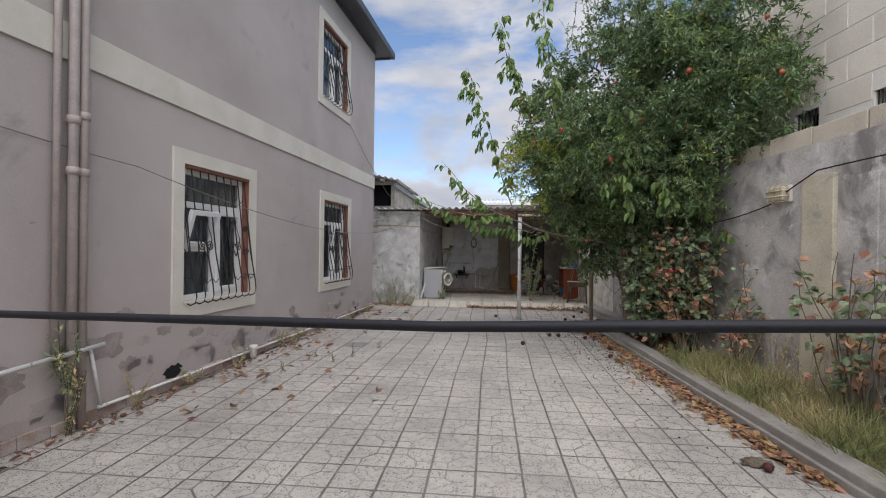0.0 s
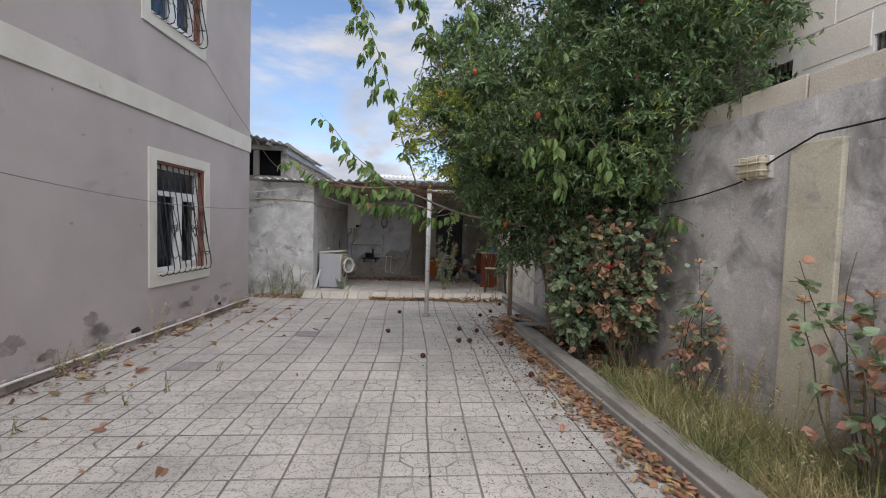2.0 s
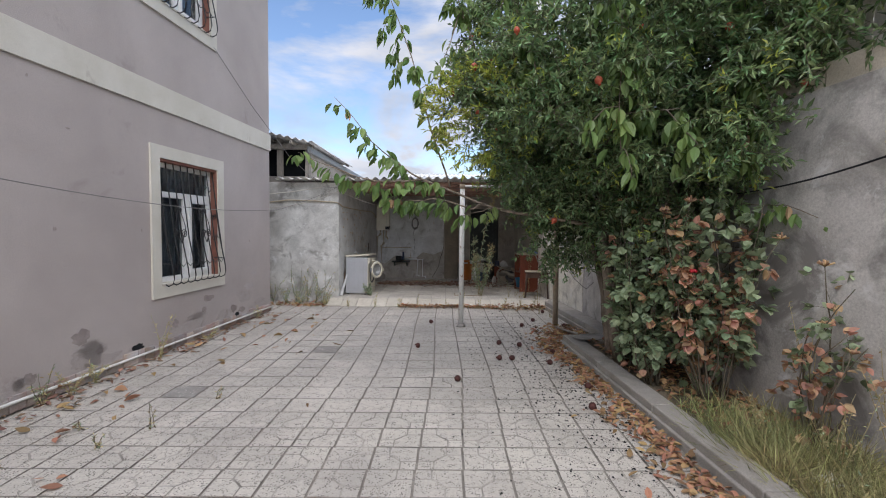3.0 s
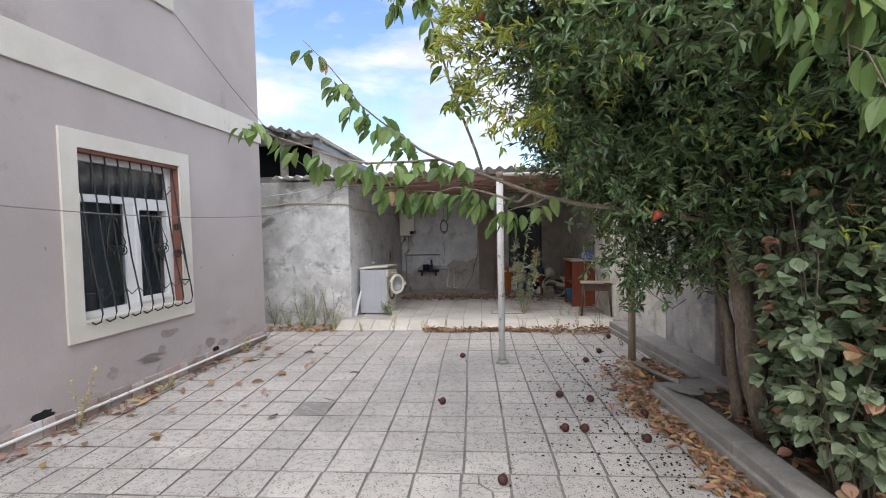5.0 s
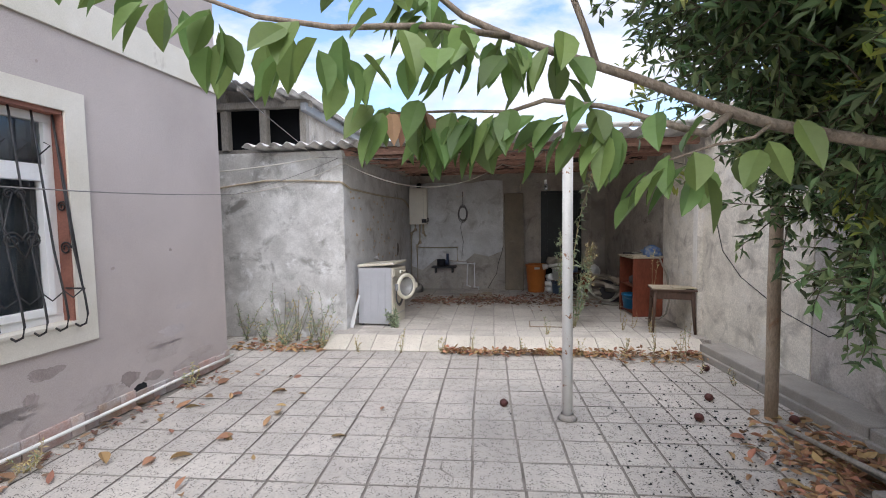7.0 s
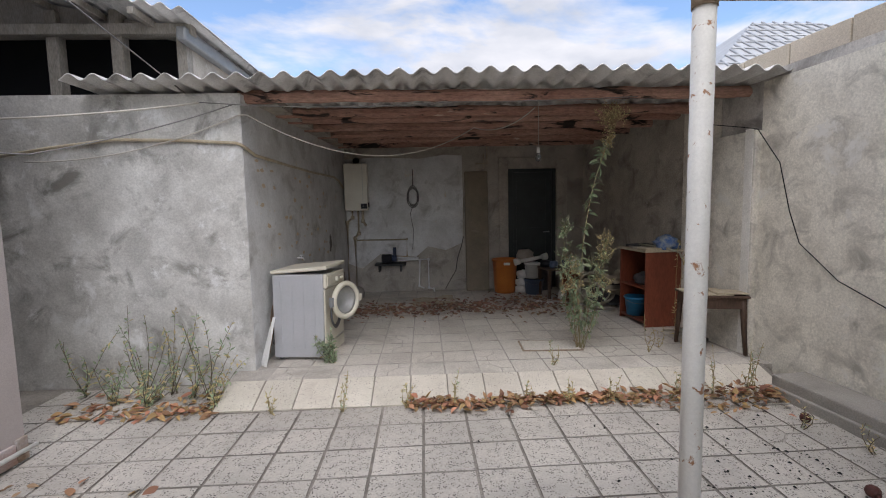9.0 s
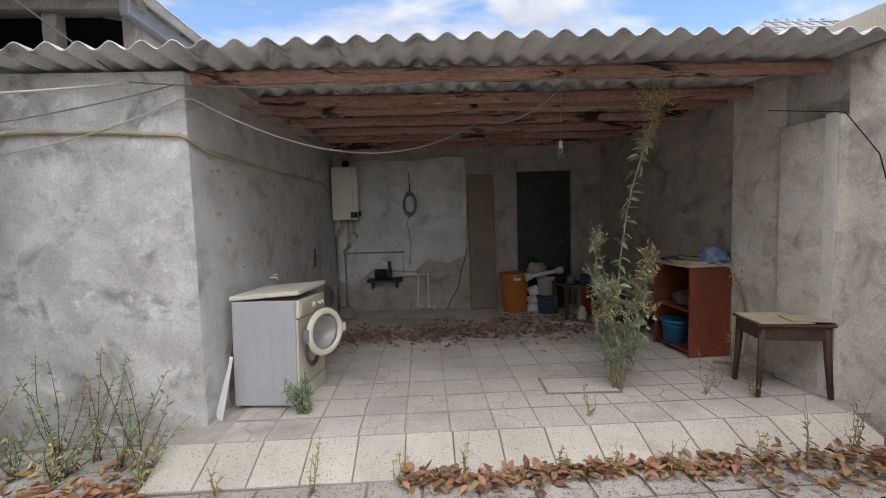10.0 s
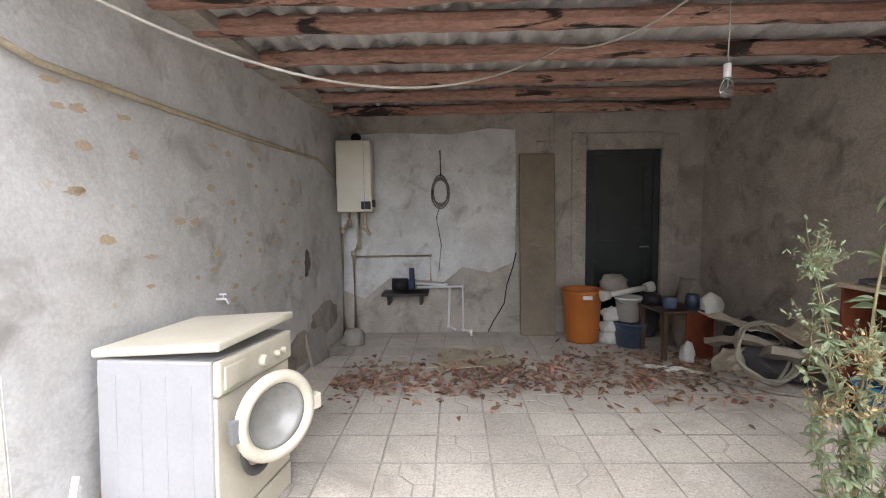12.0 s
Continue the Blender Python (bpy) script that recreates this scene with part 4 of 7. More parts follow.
def loose_pipe(name, runs, r, material, label, category="pipe"):
    t = thing(name, label, category)
    for run in runs:
        bm = B()
        tube(bm, run, r, 8)
        for p in run[1:-1]:
            lathe(bm, [(0, -r * 1.6), (r * 1.45, -r * 1.3), (r * 1.45, r * 1.3), (0, r * 1.6)], 8, Matrix.Translation(p))
        part("tube", bm, material, t)
    return t


loose_pipe("boiler_pipe", [[(-1.31, 15.78, 1.47), (-1.31, 15.78, 1.36), (-1.40, 15.80, 1.28), (-1.41, 15.80, 0.11)], [(-1.22, 15.80, 1.47), (-1.22, 15.80, 1.1), (-1.29, 15.84, 1.02), (-1.29, 15.84, 0.11)],
                           [(-1.15, 15.82, 1.47), (-1.15, 15.82, 1.30), (-1.10, 15.82, 1.22)]], 0.021, M["old_pipe"], "cream painted pipes running down from the boiler")
loose_pipe("water_pipe", [[(-1.27, 15.9, 0.98), (-0.45, 15.9, 0.98), (-0.45, 15.9, 0.70), (-0.60, 15.9, 0.68)]], 0.011, M["old_pipe"], "thin old pipe on the back wall")
loose_pipe("drain_pipe", [[(-0.75, 15.86, 0.69), (-0.28, 15.86, 0.66), (-0.24, 15.86, 0.62), (-0.26, 15.84, 0.2), (-0.18, 15.80, 0.17)], [(-0.60, 15.84, 0.64), (-0.10, 15.84, 0.645), (-0.10, 15.82, 0.17), (-0.02, 15.78, 0.16), (-0.01, 15.78, 0.11)]], 0.014, M["pvc"], "white plastic drain pipes under the pump")
pump = thing("water_pump", "small dark blue water pump on a wall shelf", "pump", pose(-0.72, 15.78, 0.66))
M["blue_paint"] = mat("dark_blue_paint", (0.03, 0.05, 0.11), (0.04, 0.05, 0.08), scale=9, fine=60, grain=0.2, rough=0.5, bump=0.2)
bm = B()
tube(bm, [(-0.14, 0, 0.02), (0.02, 0, 0.02)], 0.07, 14)
part("motor", bm, M["cable"], pump)
bm = B()
tube(bm, [(0.03, 0, 0.02), (0.10, 0, 0.02)], 0.055, 14)
tube(bm, [(0.07, 0, 0.03), (0.07, 0, 0.2)], 0.028, 10)
part("pump_head", bm, M["blue_paint"], pump, "blue pump head")
bm = B()
box(bm, -0.25, 0.25, -0.11, 0.16, -0.09, -0.06, bevel=0.004)
box(bm, -0.2, -0.17, -0.02, 0.16, -0.2, -0.09)
box(bm, 0.15, 0.18, -0.02, 0.16, -0.2, -0.09)
part("shelf", bm, M["black_iron"], pump)
# coil of cable on a hook
coil = thing("cable_coil", "coil of grey cable hung on a nail", "cable", pose(-0.33, 15.91, 1.70))
for k in range(5):
    bm = B()
    tube(bm, [Vector(((0.085 + 0.012 * math.sin(k * 2)) * math.cos(a_ * math.pi / 12), -0.008 * k, (0.15 + 0.012 * math.cos(k * 3)) * math.sin(a_ * math.pi / 12) - 0.01 * k)) for a_ in range(25)], 0.007, 5)
    part("loop", bm, M["grey_cable"], coil)
bm = B()
tube(bm, [(0, 0.03, 0.42), (0.0, -0.01, 0.43), (0.005, 0, 0.13)], 0.007, 5)
part("strap", bm, M["black_iron"], coil)
bm = B()
tube(bm, [(0.0, 0.0, -0.15), (-0.05, 0.01, -0.3), (-0.03, 0.01, -0.42), (0.0, 0.01, -0.6), (-0.03, 0.01, -0.9)], 0.005, 5)
part("tail", bm, M["grey_cable"], coil)
cable("cable", wobble([(0.50, 15.93, 1.0), (0.47, 15.92, 0.85), (0.40, 15.91, 0.65), (0.36, 15.9, 0.45), (0.24, 15.88, 0.25), (0.18, 15.85, 0.12)], 0.012, 7), 0.006, M["cable"], "black cable hanging down the back wall")

# gas pipe along the shed wall
cable("wall_conduit", [(-3.6, 12.345, 1.98), (-3.2, 12.34, 2.04), (-2.7, 12.34, 2.10), (-2.2, 12.345, 2.09), (-1.70, 12.345, 2.06)] + [pose(-1.656, 12.372, 0, 0, 0, -ang) @ Vector(q) for q in ((-0.01, -0.035, 2.05), (0.016, 0.0, 2.03), (0.017, 0.2, 1.985), (0.016, 0.93, 1.97), (0.018, 1.7, 1.96), (0.016, 2.85, 1.97), (0.02, 3.1, 1.93), (0.03, 3.3, 1.83))], 0.014, M["old_pipe"], "brownish gas pipe running round the shed corner")
cable("cable", sag((-3.4, 12.33, 1.93), (-1.67, 12.33, 2.28), 0.1, 12) + sag((-1.62, 12.40, 2.30), (0.45, 13.72, 2.40), 0.33, 24) + sag((0.45, 13.72, 2.40), (0.98, 13.0, 2.46), 0.10, 10)[1:], 0.006, M["pale_cable"], "pale cable sagging under the shed roof")
cable("cable", sag((-3.4, 11.6, 2.12), (-1.9, 12.28, 2.38), 0.03, 10), 0.008, M["pale_cable"], "thick pale cable under the eave")
cable("cable", sag((-1.95, 12.26, 2.375), (0.1, 12.33, 2.37), 0.04, 12) + sag((0.1, 12.33, 2.37), (1.7, 12.34, 2.40), 0.01, 8)[1:], 0.0045, M["grey_cable"], "grey cable fixed along the front beam")
bulb = thing("hanging_bulb", "bare light bulb hanging on its wire, unlit", "bulb", pose(1.028, 13.06, 2.02))
bm = B()
tube(bm, [(0, 0, 0.515), (0.004, 0, 0.2), (0, 0, 0.06)], 0.003, 5)
part("wire", bm, M["pale_cable"], bulb)
bm = B()
tube(bm, [(0, 0, 0.0), (0, 0, 0.06)], 0.016, 10)
part("socket", bm, M["pvc"], bulb)
bm = B()
lathe(bm, [(0, -0.085), (0.02, -0.08), (0.03, -0.055), (0.026, -0.03), (0.015, 0.0), (0, 0.0)], 14)
part("glass_bulb", bm, M["glass"], bulb)
cable("hook_wire", [(0.85, 15.9, 2.35), (0.85, 15.88, 2.12), (0.72, 15.88, 2.10), (0.71, 15.88, 2.2), (0.9, 15.88, 2.2), (0.9, 15.9, 2.5)], 0.006, M["old_pipe"], "bent wire bracket on the back wall")

# ---- washing machine ----
M["enamel"] = mat("white_enamel", (0.455, 0.46, 0.475), (0.41, 0.415, 0.425), scale=3, fine=60, grain=0.03, rough=0.35, bump=0.03, stain=(0.55, 0.5, 0.42), stain_scale=7, stain_at=(0.70, 0.78))
M["cream_plastic"] = mat("cream_plastic", (0.70, 0.66, 0.55), (0.63, 0.59, 0.48), scale=4, fine=60, grain=0.04, rough=0.45, bump=0.05, stain=(0.45, 0.4, 0.3), stain_scale=9, stain_at=(0.68, 0.76))
wm = thing("washing_machine", "old white front-loading washing machine, door open", "washing machine", pose(-1.085, 12.56, 0.107, -2.5, 0, -6))
bm = B()
box(bm, -0.49, -0.012, 0, 0.58, 0.02, 0.795, bevel=0.01)
part("body", bm, M["enamel"], wm)
for k in range(4):
    bm = B()
    box(bm, -0.42 + 0.105 * k, -0.405 + 0.105 * k, -0.003, 0.004, 0.1, 0.74, bevel=0.002)
    part("side_rib", bm, M["enamel"], wm)
bm = B()
m = pose(-0.49, 0, 0.80, 0, 0, 0) @ pose(0, 0, 0, 1.5, -4.0, 0)
box(bm, -0.01, 0.52, -0.01, 0.59, 0.0, 0.035, m, bevel=0.01)
part("lid", bm, M["cream_plastic"], wm, "loose cream top cover, tilted up")
bm = B()
box(bm, -0.012, 0.02, 0.004, 0.576, 0.66, 0.795, bevel=0.012)
panel = part("control_panel", bm, M["cream_plastic"], wm)
bm = B()
box(bm, 0.018, 0.028, 0.03, 0.17, 0.68, 0.77, bevel=0.006)
part("detergent_drawer", bm, M["cream_plastic"], panel)
for y, r in ((0.30, 0.028), (0.42, 0.016), (0.48, 0.016)):
    bm = B()
    tube(bm, [(0.02, y, 0.72), (0.045, y, 0.72)], r, 14, r * 0.8)
    part("knob", bm, M["cream_plastic"], panel)
bm = B()
box(bm, -0.012, 0.004, 0.006, 0.574, 0.14, 0.655, bevel=0.008)
front = part("front_panel", bm, M["cream_plastic"], wm)
bm = B()
box(bm, -0.012, 0.006, 0.006, 0.574, 0.02, 0.13, bevel=0.006)
part("kick_plate", bm, M["cream_plastic"], wm)
M["rubber"] = mat("grey_rubber", (0.12, 0.12, 0.125), (0.09, 0.09, 0.09), scale=6, fine=60, grain=0.1, rough=0.6, bump=0.1)
bm = B()
lathe(bm, [(0.15, 0.0), (0.165, 0.012), (0.15, 0.02), (0.13, 0.012), (0.125, -0.005), (0, -0.006)], 32, pose(0.006, 0.29, 0.40, 0, 90, 0))
part("drum_opening", bm, M["rubber"], front, "dark rubber-lipped drum opening")
hinge = pose(0.061, 0.020, 0.53, 0, 0, 63)
ringm = hinge @ pose(0.185, 0, 0, 90, 0, 0) @ Matrix.Scale(0.9, 4)
bm = B()
prof = [(0.145, -0.012), (0.15, 0.018), (0.17, 0.03), (0.195, 0.022), (0.205, 0.0), (0.195, -0.016), (0.145, -0.012)]
lathe(bm, prof, 40, ringm)
wd = part("door", bm, M["cream_plastic"], wm, "cream plastic porthole door ring")
M["clear"] = mat("frosted_porthole", (0.62, 0.62, 0.60), (0.48, 0.48, 0.46), scale=9, fine=60, grain=0.05, rough=0.25, bump=0.05, transmission=0.55, spec=0.5)
bm = B()
lathe(bm, [(0, -0.10), (0.07, -0.095), (0.11, -0.07), (0.13, -0.02), (0.147, 0.0), (0.147, 0.006), (0.125, -0.01), (0.105, -0.06), (0.068, -0.084), (0, -0.09)], 40, ringm)
part("glass_bowl", bm, M["clear"], wd)
bm = B()
box(bm, 0.185, 0.245, -0.04, 0.04, -0.02, 0.02, ringm, bevel=0.012)
part("latch_handle", bm, M["cream_plastic"], wd)
bm = B()
box(bm, -0.225, -0.185, -0.05, 0.05, -0.02, 0.02, ringm, bevel=0.006)
part("hinge", bm, M["grey_metal"], wd)
for x in (-0.44, -0.06):
    for y in (0.05, 0.53):
        bm = B()
        lathe(bm, [(0, 0), (0.025, 0), (0.025, 0.012), (0.012, 0.025), (0, 0.025)], 10, pose(x, y, 0))
        part("foot", bm, M["rubber"], wm)
tap = thing("wall_tap", "small white tap on the side wall", "tap", pose(-1.57, 13.55, 0.96, 0, 0, -4) @ Matrix.Scale(0.7, 4))
bm = B()
tube(bm, [(-0.02, 0, 0), (0.07, 0, 0), (0.09, 0, -0.04)], 0.012, 8)
part("spout", bm, M["pvc"], tap)
bm = B()
tube(bm, [(0.045, 0, 0.0), (0.045, 0, 0.04)], 0.006, 6)
box(bm, 0.015, 0.075, -0.007, 0.007, 0.035, 0.047)
part("tap_handle", bm, M["pvc"], tap)
for k in range(3):
    bm = B()
    box(bm, -0.012, 0.012, -0.006, 0.006, 0, 0.46 - 0.05 * k, pose(-1.60 - 0.025 * k, 12.44 + 0.025 * k, 0.10, 3, 12 + 2 * k, 20), bevel=0.003)
    solo("wooden_strip", bm, M["pvc"], "white painted strip leaning behind the washing machine", "strip", group="leaning strips")

# ---- cabinet and stool by the garden wall ----
M["red_wood"] = mat("red_varnished_wood", (0.23, 0.065, 0.035), (0.15, 0.04, 0.022), scale=5, fine=60, grain=0.15, rough=0.4, bump=0.15, stretch=(1, 1, 0.3), stain=(0.1, 0.03, 0.02), stain_scale=5, stain_at=(0.6, 0.75))
M["worn_board"] = mat("worn_board", (0.50, 0.43, 0.32), (0.40, 0.34, 0.25), scale=6, fine=70, grain=0.15, rough=0.8, bump=0.3, stain=(0.25, 0.2, 0.15), stain_scale=5, stain_at=(0.6, 0.7))
M["dark_wood"] = mat("dark_wood", (0.11, 0.065, 0.045), (0.075, 0.045, 0.03), scale=6, fine=70, grain=0.2, rough=0.6, bump=0.3, stretch=(1, 1, 0.3))
cab = thing("open_cabinet", "red-brown wooden cabinet, open shelves full of clutter", "cabinet", pose(2.28, 13.28, 0.107, 0, 0, 4))
bm = B()
box(bm, 0.0, 0.42, 0.0, 0.02, 0.0, 0.84, bevel=0.003)
part("side_panel", bm, M["red_wood"], cab)
bm = B()
box(bm, 0.0, 0.42, 0.54, 0.56, 0.0, 0.84, bevel=0.003)
part("side_panel", bm, M["red_wood"], cab)
bm = B()
box(bm, 0.40, 0.415, 0.02, 0.54, 0.0, 0.84)
part("back_panel", bm, M["red_wood"], cab)
for z in (0.04, 0.42):
    bm = B()
    box(bm, 0.01, 0.40, 0.02, 0.54, z, z + 0.018)
    part("shelf", bm, M["red_wood"], cab)
bm = B()
box(bm, -0.03, 0.43, -0.02, 0.58, 0.842, 0.868, bevel=0.004)
part("top", bm, M["worn_board"], cab, "worn pale top board")


def bucket(name, x, y, z, r0, r1, h, material, label, bail=True, fill=None):
    t = thing(name, label, "bucket", pose(x, y, z))
    bm = B()
    lathe(bm, [(0, 0), (r0, 0), (r1, h), (r1 + 0.008, h), (r1 + 0.008, h - 0.02), (r1 + 0.002, h - 0.022), (r1, h), (r1 - 0.005, h - 0.002), (r0 - 0.004, 0.006), (0, 0.006)], 24)
    part("pail", bm, material, t)
    if bail:
        bm = B()
        tube(bm, [Vector((r1 * math.cos(k * math.pi / 10), 0.01, h - 0.03 - 0.6 * r1 * math.sin(k * math.pi / 10) * 0.5)) + Vector((0, -r1 * math.sin(k * math.pi / 10), 0)) for k in range(11)], 0.003, 5)
        part("handle", bm, M["grey_metal"], t)
    return t


M["blue_plastic"] = mat("blue_plastic", (0.03, 0.22, 0.42), (0.025, 0.17, 0.34), scale=5, fine=60, grain=0.05, rough=0.4, bump=0.03)
M["orange_plastic"] = mat("orange_plastic", (0.52, 0.17, 0.035), (0.44, 0.13, 0.03), scale=5, fine=60, grain=0.06, rough=0.45, bump=0.05)
M["white_plastic"] = mat("white_plastic", (0.66, 0.66, 0.63), (0.58, 0.58, 0.54), scale=5, fine=60, grain=0.05, rough=0.4, bump=0.03)
M["navy_plastic"] = mat("slate_blue_plastic", (0.10, 0.14, 0.22), (0.07, 0.1, 0.16), scale=5, fine=60, grain=0.06, rough=0.4, bump=0.03)
M["cloth"] = mat("dusty_cloth", (0.40, 0.36, 0.30), (0.30, 0.27, 0.22), scale=6, fine=120, grain=0.15, rough=0.95, bump=0.5, local=True)
M["dark_cloth"] = mat("dark_cloth", (0.10, 0.095, 0.10), (0.07, 0.065, 0.07), scale=6, fine=120, grain=0.15, rough=0.95, bump=0.5)
M["blue_cloth"] = mat("blue_check_cloth", (0.03, 0.11, 0.34), (0.28, 0.32, 0.34), scale=14, fine=120, grain=0.1, rough=0.8, bump=0.4)
M["beige_plastic"] = mat("beige_plastic", (0.52, 0.46, 0.36), (0.42, 0.37, 0.29), scale=6, fine=60, grain=0.08, rough=0.6, bump=0.15)
bucket("blue_bucket", 2.37, 13.67, 0.167, 0.105, 0.135, 0.22, M["blue_plastic"], "bright blue plastic bucket on the lowest cabinet shelf")


def lumpy(name, x, y, z, sx, sy, sz, material, label, category, seed, rough_=0.25, rz=0):
    """A slumped bundle: a ball pushed about by noise and flattened underneath."""
    bm = B()
    bmesh.ops.create_icosphere(bm, subdivisions=3, radius=1.0)
    for v in bm.verts:
        k = 1 + rough_ * noise.noise(v.co * 2.1 + Vector((seed, 0, 0))) + rough_ * 0.5 * noise.noise(v.co * 5.3 + Vector((0, seed, 0)))
        v.co = Vector((v.co.x * k * sx, v.co.y * k * sy, max(-0.55, v.co.z * k) * sz + 0.55 * sz))
    for f_ in bm.faces:
        f_.smooth = True
    return solo(name, bm, material, label, category, matrix=pose(x, y, z, 0, 0, rz))


lumpy("folded_cloth", 2.56, 13.38, 0.975, 0.13, 0.11, 0.10, M["blue_cloth"], "blue checked cloth bundle on the cabinet", "cloth", 4, 0.35)
lumpy("folded_cloth", 2.46, 13.58, 0.575 - 0.03, 0.15, 0.18, 0.09, M["dark_cloth"], "dark folded cloth on the cabinet shelf", "cloth", 5)
lumpy("folded_cloth", 2.52, 13.42, 0.166, 0.10, 0.09, 0.12, M["dark_cloth"], "dark bundle on the lowest shelf", "cloth", 15)
for k, (x, y, sx, sy, h, rz, mt) in enumerate(((2.38, 13.37, 0.12, 0.08, 0.02, 10, "worn_board"), (2.40, 13.56, 0.15, 0.14, 0.015, -14, "cloth"), (2.42, 13.70, 0.13, 0.10, 0.03, 20, "dark_cloth"))):
    bm = B()
    box(bm, -sx, sx, -sy, sy, 0, h, bevel=0.004)
    solo("flat_pack", bm, M[mt], "flat dusty pack lying on the cabinet top", "pack", matrix=pose(x, y, 0.976 + 0.002 * k, 0, 0, rz))

stool = thing("stool_table", "low dark wooden table with loose boards on top", "table", pose(2.52, 12.52, 0.107, 0, 0, -12) @ Matrix.Diagonal((0.94, 0.94, 1, 1)))
for x, y in ((-0.22, -0.17), (0.22, -0.17), (-0.22, 0.17), (0.22, 0.17)):
    bm = B()
    sx, sy = math.copysign(0.03, x), math.copysign(0.02, y)
    tube(bm, [(x + sx, y + sy, 0), (x + sx * 0.4, y + sy * 0.4, 0.25), (x, y, 0.52)], 0.019, 4, 0.03)
    part("leg", bm, M["dark_wood"], stool)
for q in ((-0.24, 0.24, -0.19, -0.165), (-0.24, 0.24, 0.165, 0.19), (-0.245, -0.22, -0.165, 0.165), (0.22, 0.245, -0.165, 0.165)):
    bm = B()
    box(bm, *q, 0.42, 0.52, bevel=0.003)
    part("apron", bm, M["dark_wood"], stool)
bm = B()
box(bm, -0.27, 0.27, -0.21, 0.21, 0.52, 0.54, bevel=0.005)
part("tabletop", bm, M["dark_wood"], stool)
for k, (x0, x1, y0, y1, rz) in enumerate(((-0.27, 0.12, -0.2, 0.16, 4), (-0.02, 0.27, -0.19, 0.02, -3))):
    bm = B()
    box(bm, x0, x1, y0, y1, 0, 0.012, bevel=0.003)
    solo("loose_board", bm, M["worn_board"], "pale worn board laid on the low table", "board", matrix=pose(2.52, 12.52, 0.649 + 0.013 * k, 0, 0, -12 + rz) @ Matrix.Diagonal((0.94, 0.94, 1, 1)))

# ---- junk heap by the back door ----
barrel = thing("orange_tub", "tall orange plastic tub", "tub", pose(1.13, 15.60, 0.107))
bm = B()
lathe(bm, [(0, 0), (0.155, 0), (0.165, 0.03), (0.195, 0.50), (0.21, 0.51), (0.21, 0.54), (0.195, 0.545), (0.185, 0.5), (0.15, 0.02), (0, 0.02)], 28)
part("shell", bm, M["orange_plastic"], barrel)
bm = B()
box(bm, -0.05, 0.05, -0.205, -0.19, 0.46, 0.50, bevel=0.004)
part("label_tag", bm, M["white_plastic"], barrel, "white paper tag")
bucket("dark_bucket", 1.56, 15.42, 0.107, 0.13, 0.155, 0.24, M["navy_plastic"], "slate-blue plastic bucket with black rim")
bucket("white_bucket", 1.54, 15.43, 0.355, 0.10, 0.125, 0.24, M["white_plastic"], "white plastic bucket stacked on the blue one")
bm = B()
lathe(bm, [(0, 0), (0.15, 0), (0.155, 0.008), (0, 0.008)], 20)
solo("bucket_lid", bm, M["cable"], "black lid on the blue bucket", "lid", matrix=pose(1.555, 15.42, 0.346))
for k in range(3):
    lumpy("plastic_bag", 1.38 + 0.01 * k, 15.5, 0.107 + 0.12 * k, 0.10, 0.09, 0.085, M["white_plastic"], "crumpled whitish plastic bag in a pile", "bag", 20 + k, 0.3)
t_ = thing("plastic_pipe", "white plastic pipe with flared ends on the buckets", "pipe", pose(1.50, 15.36, 0.66, 0, -8, 10))
bm = B()
tube(bm, [(-0.2, 0, 0), (0.2, 0, 0)], 0.028, 12)
part("tube", bm, M["white_plastic"], t_)
for s_ in (-1, 1):
    bm = B()
    tube(bm, [(0.19 * s_, 0, 0), (0.27 * s_, 0, 0)], 0.045, 12, 0.055)
    part("flare", bm, M["white_plastic"], t_)
lumpy("rag_heap", 1.48, 15.66, 0.58, 0.14, 0.12, 0.14, M["cloth"], "dusty grey rag bundle on the heap", "cloth", 31, 0.35)
lumpy("sack", 1.75, 15.74, 0.107, 0.2, 0.14, 0.28, M["dark_cloth"], "dark sack against the shed door", "sack", 32)
low = thing("low_table", "low red-brown wooden table under the junk", "table", pose(1.90, 15.15, 0.107, 0, 0, 8))
bm = B()
box(bm, -0.28, 0.22, -0.2, 0.22, 0.42, 0.445, bevel=0.004)
part("tabletop", bm, M["dark_wood"], low)
bm = B()
box(bm, -0.06, 0.2, -0.2, -0.18, 0.0, 0.42, bevel=0.003)
part("front_panel", bm, M["red_wood"], low)
for x, y in ((-0.25, -0.17), (-0.25, 0.19), (0.19, 0.19)):
    bm = B()
    box(bm, x - 0.02, x + 0.02, y - 0.02, y + 0.02, 0, 0.42)
    part("leg", bm, M["dark_wood"], low)
for k, (x, y, r, h, mt, lab) in enumerate(((1.78, 15.08, 0.06, 0.10, "navy_plastic", "small dark jar on the low table"), (1.94, 15.0, 0.06, 0.14, "blue_paint", "blue paint tin on the low table"), (1.70, 15.25, 0.08, 0.09, "cable", "black pot on the low table"))):
    bm = B()
    lathe(bm, [(0, 0), (r, 0), (r, h * 0.85), (r * 0.9, h * 0.9), (r * 0.9, h), (0, h)], 18)
    solo("jar" if k != 1 else "paint_tin", bm, M[mt], lab, "jar", matrix=pose(x, y, 0.553))
lumpy("sack", 2.1, 15.3, 0.107, 0.17, 0.15, 0.42, M["cloth"], "brown sack leaning by the low table", "sack", 40, 0.3)
lumpy("plastic_bag", 2.12, 15.02, 0.49, 0.10, 0.07, 0.13, M["white_plastic"], "white plastic bag on the sacks", "bag", 41, 0.3)
